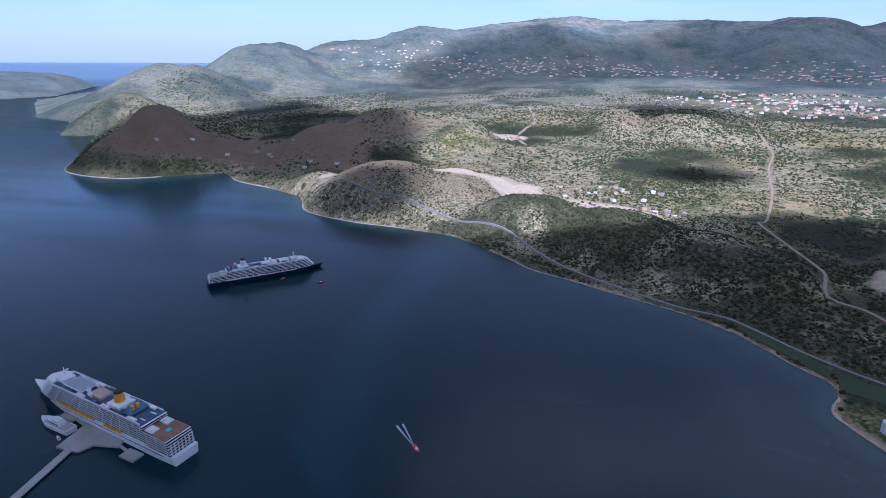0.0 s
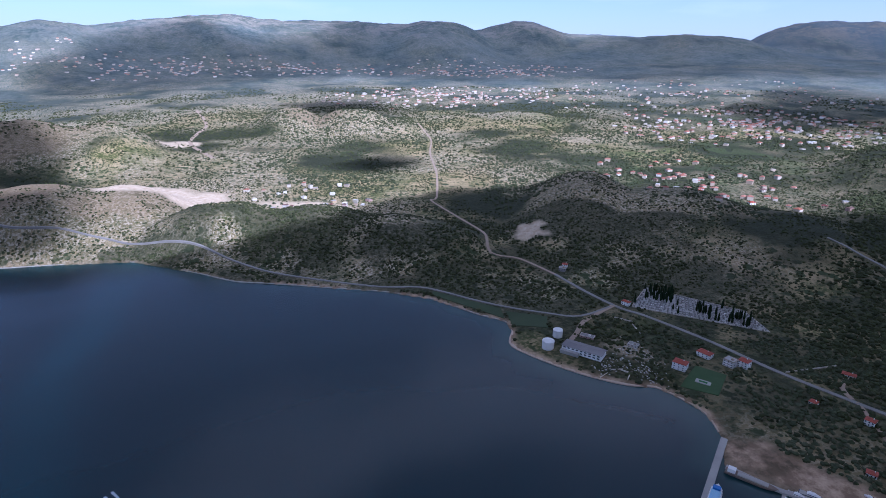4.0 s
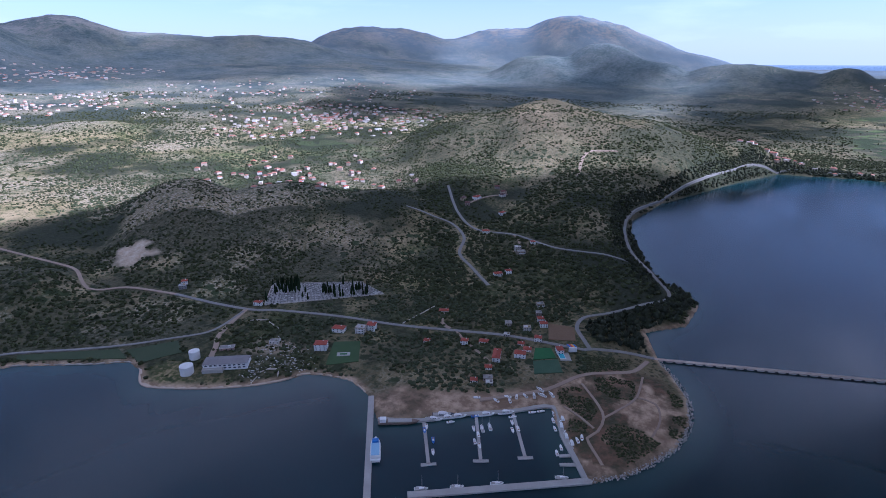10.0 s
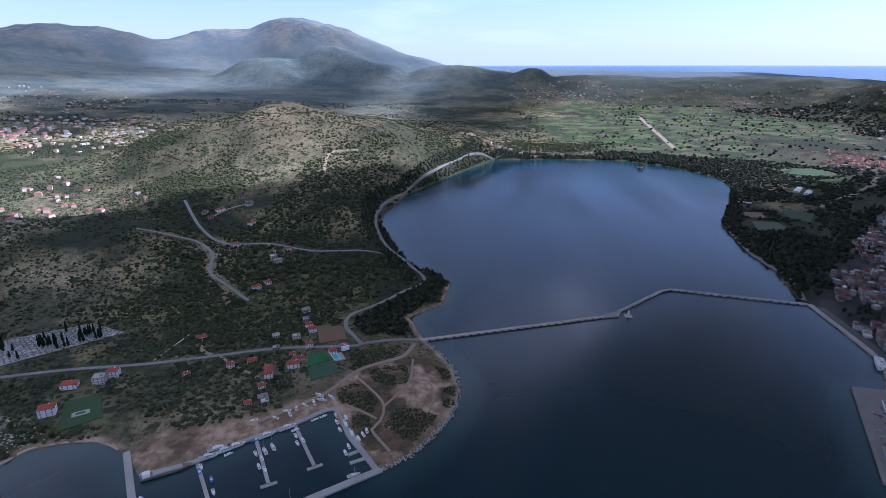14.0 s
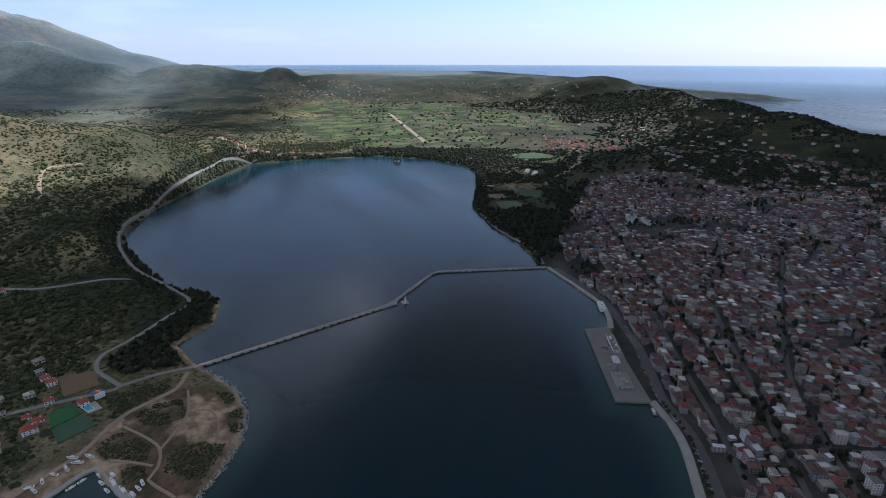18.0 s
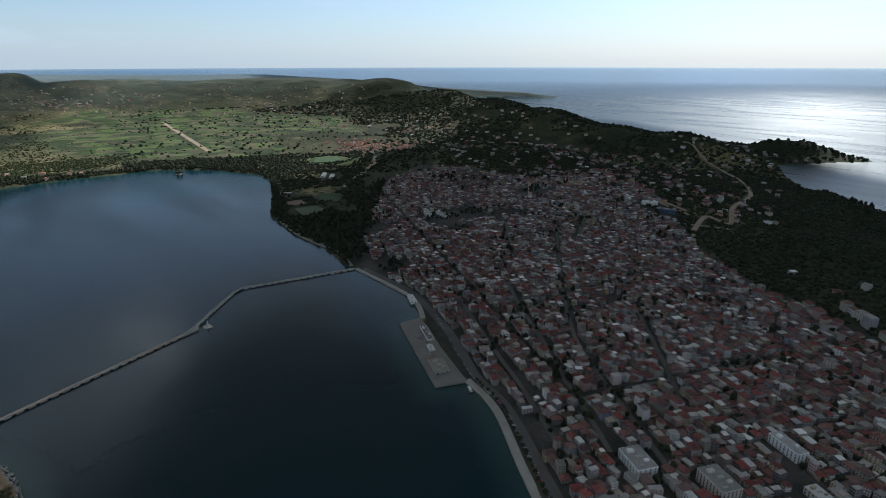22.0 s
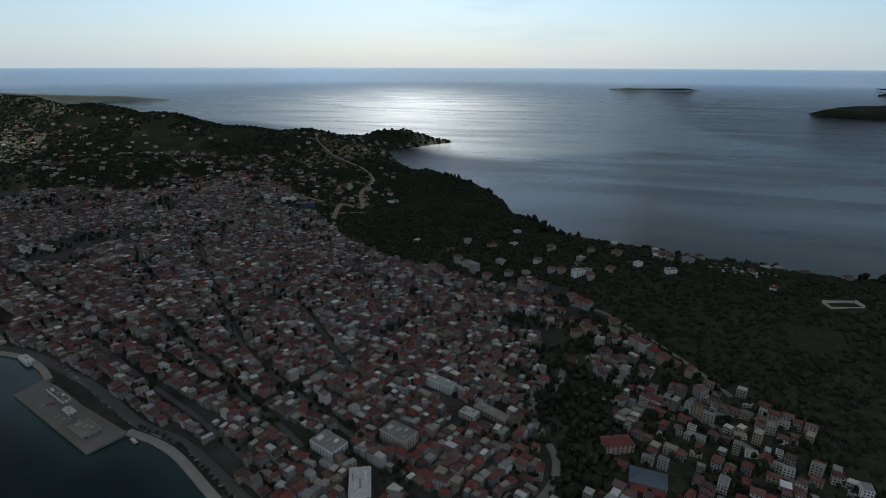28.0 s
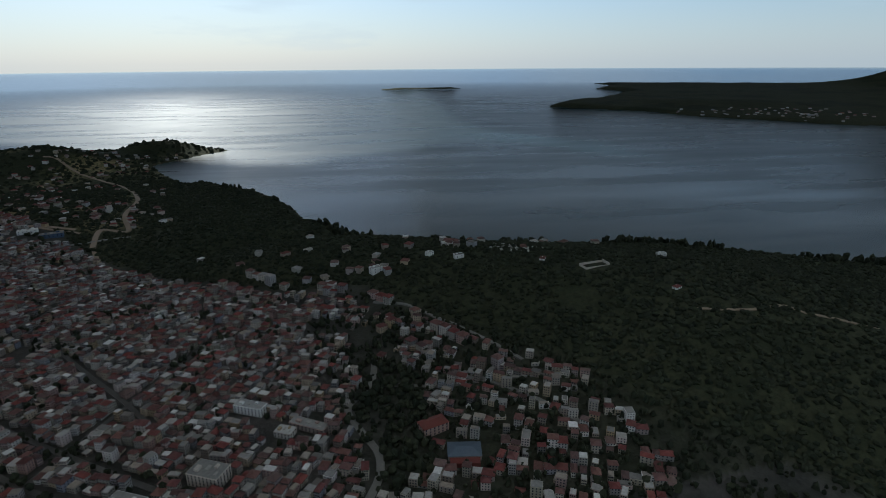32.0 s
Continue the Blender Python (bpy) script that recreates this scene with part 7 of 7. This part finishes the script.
x, y, rng = scatter(16000, 72, 98, 470, 720, 123)
keep = np.max([inside(x, y, s)[0] & (inside(x, y, s)[1] > 2.5 * vnoise(x, y, 9, 63)) for s in POINT_SCRUB], axis=0) & (vnoise(x, y, 14, 64) > 0.25)
clumps("point_scrub", "dark low scrub patches on the sandy point", "scrub", x[keep], y[keep], rng.uniform(0.6, 1.7, int(keep.sum())), M_LEAF, 0.5, 123)

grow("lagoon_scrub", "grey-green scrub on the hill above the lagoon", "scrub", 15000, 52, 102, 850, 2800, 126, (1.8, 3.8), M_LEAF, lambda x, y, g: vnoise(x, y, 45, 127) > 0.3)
rng = np.random.RandomState(128)
x, y = rng.uniform(1030, 1320, 900), rng.uniform(-730, -550, 900)
keep = inside(x, y, [(1262, -602), (1309, -707), (1171, -721), (1047, -646), (1061, -575), (1147, -557)])[0]
clumps("stadium_trees", "dense dark trees beside the stadium", "trees", x[keep], y[keep], rng.uniform(4, 7, int(keep.sum())), M_PINE, 1.1, 128, lift=0.8)
line = resample(WEST[1:16], 9.0)
x = np.array([p.x for p in line]).repeat(3) + rng.uniform(-30, 30, len(line) * 3)
y = np.array([p.y for p in line]).repeat(3) + rng.uniform(0, 45, len(line) * 3)
keep = (land(x, y)[1] > 5) & (vnoise(x, y, 120, 129) > 0.4)
clumps("coast_pines", "ragged tall pines along the rocky coast", "trees", x[keep], y[keep], rng.uniform(3.5, 6.5, int(keep.sum())), M_PINE, 1.5, 129, lift=0.9)
x = np.concatenate([rng.normal(cx, 16, 60) for cx in (-276, -266, -293, -357, -423, -523, -640, -180)])
y = np.concatenate([rng.normal(cy, 10, 60) for cy in (-940, -975, -913, -972, -1023, -1080, -1085, -1100)])
clumps("coast_rocks", "pale limestone rocks on the west coast", "rocks", x, y, rng.uniform(1.5, 4, len(x)), M_ROCK, 0.5, 130, lift=0.2)
x = np.concatenate([rng.normal(cx, 8, 45) for cx in (475, 474, 455, 430, 459, 466, 449, 405, 440)])
y = np.concatenate([rng.normal(cy, 8, 45) for cy in (570, 542, 507, 548, 562, 527, 494, 538, 520)])
keep = land(x, y)[1] > 6
clumps("rubble", "scattered pale rubble and broken stone by the old factory", "rubble", x[keep], y[keep], rng.uniform(0.4, 1.5, int(keep.sum())), M_ROCK, 0.4, 132, lift=0.3)

line = resample([(1500, -1010), (1300, -820), (1098, -660), (957, -560)], 7.0)
x = np.array([p.x for p in line]).repeat(4) + rng.uniform(-28, 28, len(line) * 4)
y = np.array([p.y for p in line]).repeat(4) + rng.uniform(-28, 28, len(line) * 4)
clumps("edge_trees", "dark trees between the town and the lagoon park", "trees", x, y, rng.uniform(2.5, 5.5, len(x)), M_PINE, 1.1, 135, lift=0.8)

line = resample(BEND_ROAD[6:], 5.0)
side = rng.choice([-1, 1], len(line) * 5) * rng.uniform(7, 34, len(line) * 5)
tx, ty = np.gradient([p.x for p in line]).repeat(5), np.gradient([p.y for p in line]).repeat(5)
ln = np.hypot(tx, ty) + 1e-6
x = np.array([p.x for p in line]).repeat(5) - ty / ln * side
y = np.array([p.y for p in line]).repeat(5) + tx / ln * side
keep = land(x, y)[1] > 1
clumps("roadside_trees", "dark trees along the lagoon road", "trees", x[keep], y[keep], rng.uniform(2.0, 4.2, int(keep.sum())), M_PINE, 1.1, 136, lift=0.6)

x, y = rng.uniform(690, 990, 1500), rng.uniform(75, 215, 1500)
keep = inside(x, y, [(725, 112), (790, 138), (850, 95), (935, 86), (980, 105), (935, 112), (872, 142), (815, 178), (770, 206), (745, 205), (715, 180)])[0] & (land(x, y)[1] > 3)
clumps("bridgehead_trees", "dark trees between the road bend and the causeway", "trees", x[keep], y[keep], rng.uniform(2.0, 4.5, int(keep.sum())), M_PINE, 1.1, 137, lift=0.7)

# trees between the town's houses, and in the park
x, y, rng = scatter(26000, 112, 236, 330, 2000, 121)
keep = inside(x, y, TOWN)[0] & (vnoise(x, y, 45, 115) > 0.52 - 0.4 * np.clip((60 - x) / 200, 0, 1)) & ((inside(x, y, TOWN)[1] > 32) | (x < 0))
for cx, cy, cr in LANDMARKS:
    keep &= (x - cx) ** 2 + (y - cy) ** 2 > (cr * 0.8) ** 2
clumps("garden_trees", "dark trees in gardens between the town houses", "trees", x[keep], y[keep], rng.uniform(1.6, 4.2, int(keep.sum())), M_PINE, 1.25, 121, lift=1.0)
x, y, rng = scatter(5000, 168, 240, 330, 900, 133)
keep = inside(x, y, TOWN)[0] & (x < 40) & (vnoise(x, y, 22, 134) > 0.42) & (np.hypot(x + 96, y + 458) > 27)
clumps("hedge_trees", "dark garden trees between the villas", "trees", x[keep], y[keep], rng.uniform(1.6, 3.4, int(keep.sum())), M_PINE, 1.2, 133, lift=0.9)
x, y, rng = scatter(2200, 150, 215, 380, 720, 122)
keep = inside(x, y, PARK)[0]
clumps("park_trees", "dense dark trees of the town park", "trees", x[keep], y[keep], rng.uniform(3.0, 5.5, int(keep.sum())), M_PINE, 1.1, 122, lift=0.8)


# single trees: waterfront trees, cypresses in the cemetery
def leafy(bm, rng, n, r, z0, z1, s0, s1):
    for k in range(n):
        a, q, h = rng.uniform(0, 6.28), math.sqrt(rng.rand()), rng.rand()
        rr = r * q * (1 - 0.5 * abs(h - 0.4))
        s = rng.uniform(s0, s1)
        bmesh.ops.create_icosphere(bm, subdivisions=1, radius=s, matrix=Matrix.Translation((rr * math.cos(a), rr * math.sin(a), z0 + (z1 - z0) * h)) @ Matrix.Rotation(a, 4, "X") @ Matrix.Diagonal((1, 0.8, 0.6, 1)))
    for v in bm.verts:
        v.co += Vector(rng.uniform(-0.22, 0.22, 3))
    return bm


rng = np.random.RandomState(131)
street_tree = thing("street_tree", "small dark leafy tree on the waterfront promenade", "tree", "trees on the promenade")
part("trunk", tube(bmesh.new(), 0.28, 0.14, -0.5, 3.4, n=7), M_BARK, street_tree)
part("crown", leafy(bmesh.new(), rng, 34, 2.6, 2.6, 6.2, 0.6, 1.1), M_LEAF, street_tree)
place = resample([(440, -428), (382, -413), (297, -366), (178, -296), (60, -201)], 9.5)
street_tree.matrix_world = Matrix.Translation((place[0].x, place[0].y, 2.2))
for p in place[1:]:
    copy_thing(street_tree, Matrix.Translation((p.x + rng.uniform(-1, 1), p.y + rng.uniform(-1, 1), 2.2)) @ Matrix.Rotation(rng.uniform(0, 6.28), 4, "Z") @ Matrix.Scale(rng.uniform(0.75, 1.2), 4))
cypress = thing("cypress_tree", "tall narrow dark cypress tree among the graves", "tree", "cypresses in the cemetery")
part("trunk", tube(bmesh.new(), 0.3, 0.2, -1, 2.2, n=7), M_BARK, cypress)
bm = bmesh.new()
for k in range(30):
    h = k / 29
    s = 1.5 * (1 - h) ** 0.6 * (0.35 + 0.65 * min(1, h * 5)) + 0.25
    a = k * 2.4
    bmesh.ops.create_icosphere(bm, subdivisions=1, radius=s, matrix=Matrix.Translation((0.35 * s * math.cos(a), 0.35 * s * math.sin(a), 1.6 + 12.5 * h)) @ Matrix.Diagonal((1, 1, 1.3, 1)))
for v in bm.verts:
    v.co += Vector(rng.uniform(-0.16, 0.16, 3))
part("crown", bm, M_CYPRESS, cypress)
c = [Vector(p) for p in CEMETERY]
spots = [(rng.uniform(0.05, 0.3), rng.uniform(0.45, 1.0)) for k in range(46)] + [(rng.uniform(0.5, 0.9), rng.uniform(0.0, 0.45)) for k in range(26)] + [(rng.rand(), rng.rand()) for k in range(16)]
for k, (u, v) in enumerate(spots):
    p = (c[0] * (1 - u) + c[1] * u) * (1 - v) + (c[3] * (1 - u) + c[2] * u) * v
    m = Matrix.Translation((p.x, p.y, ground_at(p.x, p.y) + 0.4)) @ Matrix.Rotation(rng.uniform(0, 6.28), 4, "Z") @ Matrix.Diagonal((1, 1, rng.uniform(0.7, 1.2), 1))
    if k == 0:
        cypress.matrix_world = m
    else:
        copy_thing(cypress, m)

# boulders round the point, islet in the lagoon
x, y = [], []
for p in resample([(446, 106), (478, 73), (536, 44), (587, 37), (640, 47), (682, 71), (712, 92)], 1.2):
    for k in range(3):
        x.append(p.x + rng.uniform(-4, 4))
        y.append(p.y + rng.uniform(-4, 4))
x, y = np.array(x), np.array(y)
shapes = blob_shapes(6, 140)
V, F = [], []
for k in range(len(x)):
    v, f = shapes[k % 6]
    s = rng.uniform(0.5, 1.15)
    F.append(f + len(v) * k)
    V.append(v * s + np.array([x[k], y[k], 0.8 + rng.rand() * 0.6]))
tagged(new("boulder_bank", mesh_arrays("boulders", np.concatenate(V), np.concatenate(F), M_ROCK)), "pale limestone boulders along the shore of the point", "boulders", kind="stuff")
isle = thing("tree_islet", "tiny wooded islet in the lagoon", "islet", at=Matrix.Translation(fold(np.array([2155.0, -559.0, 0.0]))))
part("rock", leafy(bmesh.new(), rng, 12, 12, -1, 1.5, 4, 7), M_ROCK, isle)
part("tree_clump", leafy(bmesh.new(), rng, 30, 13, 3, 9, 3, 5), M_PINE, isle)

# cars on the waterfront
car = thing("parked_car", "parked car on the waterfront road", "car", "cars on the waterfront")
part("body", rounded(boxes((-2.1, 2.1, -0.85, 0.85, 0.3, 0.95)), 0.15), M_CAR, car)
part("cabin", rounded(boxes((-1.2, 0.9, -0.75, 0.75, 0.95, 1.5, 0.25)), 0.06), M_GLASS, car)
part("roof", boxes((-0.85, 0.55, -0.5, 0.5, 1.49, 1.54)), M_CAR, car)
for sx in (-1.3, 1.3):
    for sy in (-0.85, 0.85):
        w = part("wheel", tube(bmesh.new(), 0.33, 0.33, -0.1, 0.1, n=10), M_TYRE, car)
        w.matrix_local = Matrix.Translation((sx, sy, 0.33)) @ Matrix.Rotation(math.pi / 2, 4, "X")
place = resample([(640, -521), (560, -481), (455, -433), (380, -413.5), (296, -368), (172, -294), (60, -222)], 6.0)
done = False
for i, p in enumerate(place[:-1]):
    q = place[i + 1]
    if rng.rand() < 0.25:
        continue
    a = math.atan2(q.y - p.y, q.x - p.x) + (1.1 if i % 40 < 26 else 0)
    m = Matrix.Translation((p.x, p.y, ground_at(p.x, p.y) + 0.72)) @ Matrix.Rotation(a, 4, "Z")
    if done:
        copy_thing(car, m)
    else:
        car.matrix_world, done = m, True
for k in range(36):
    m = Matrix.Translation((rng.uniform(480, 600), 0, 2.72)) @ Matrix.Rotation(radians(157 + 90 * (k % 2)), 4, "Z")
    m.translation.y = -385 - (m.translation.x - 467) * 0.41 - rng.uniform(8, 22)
    copy_thing(car, m)
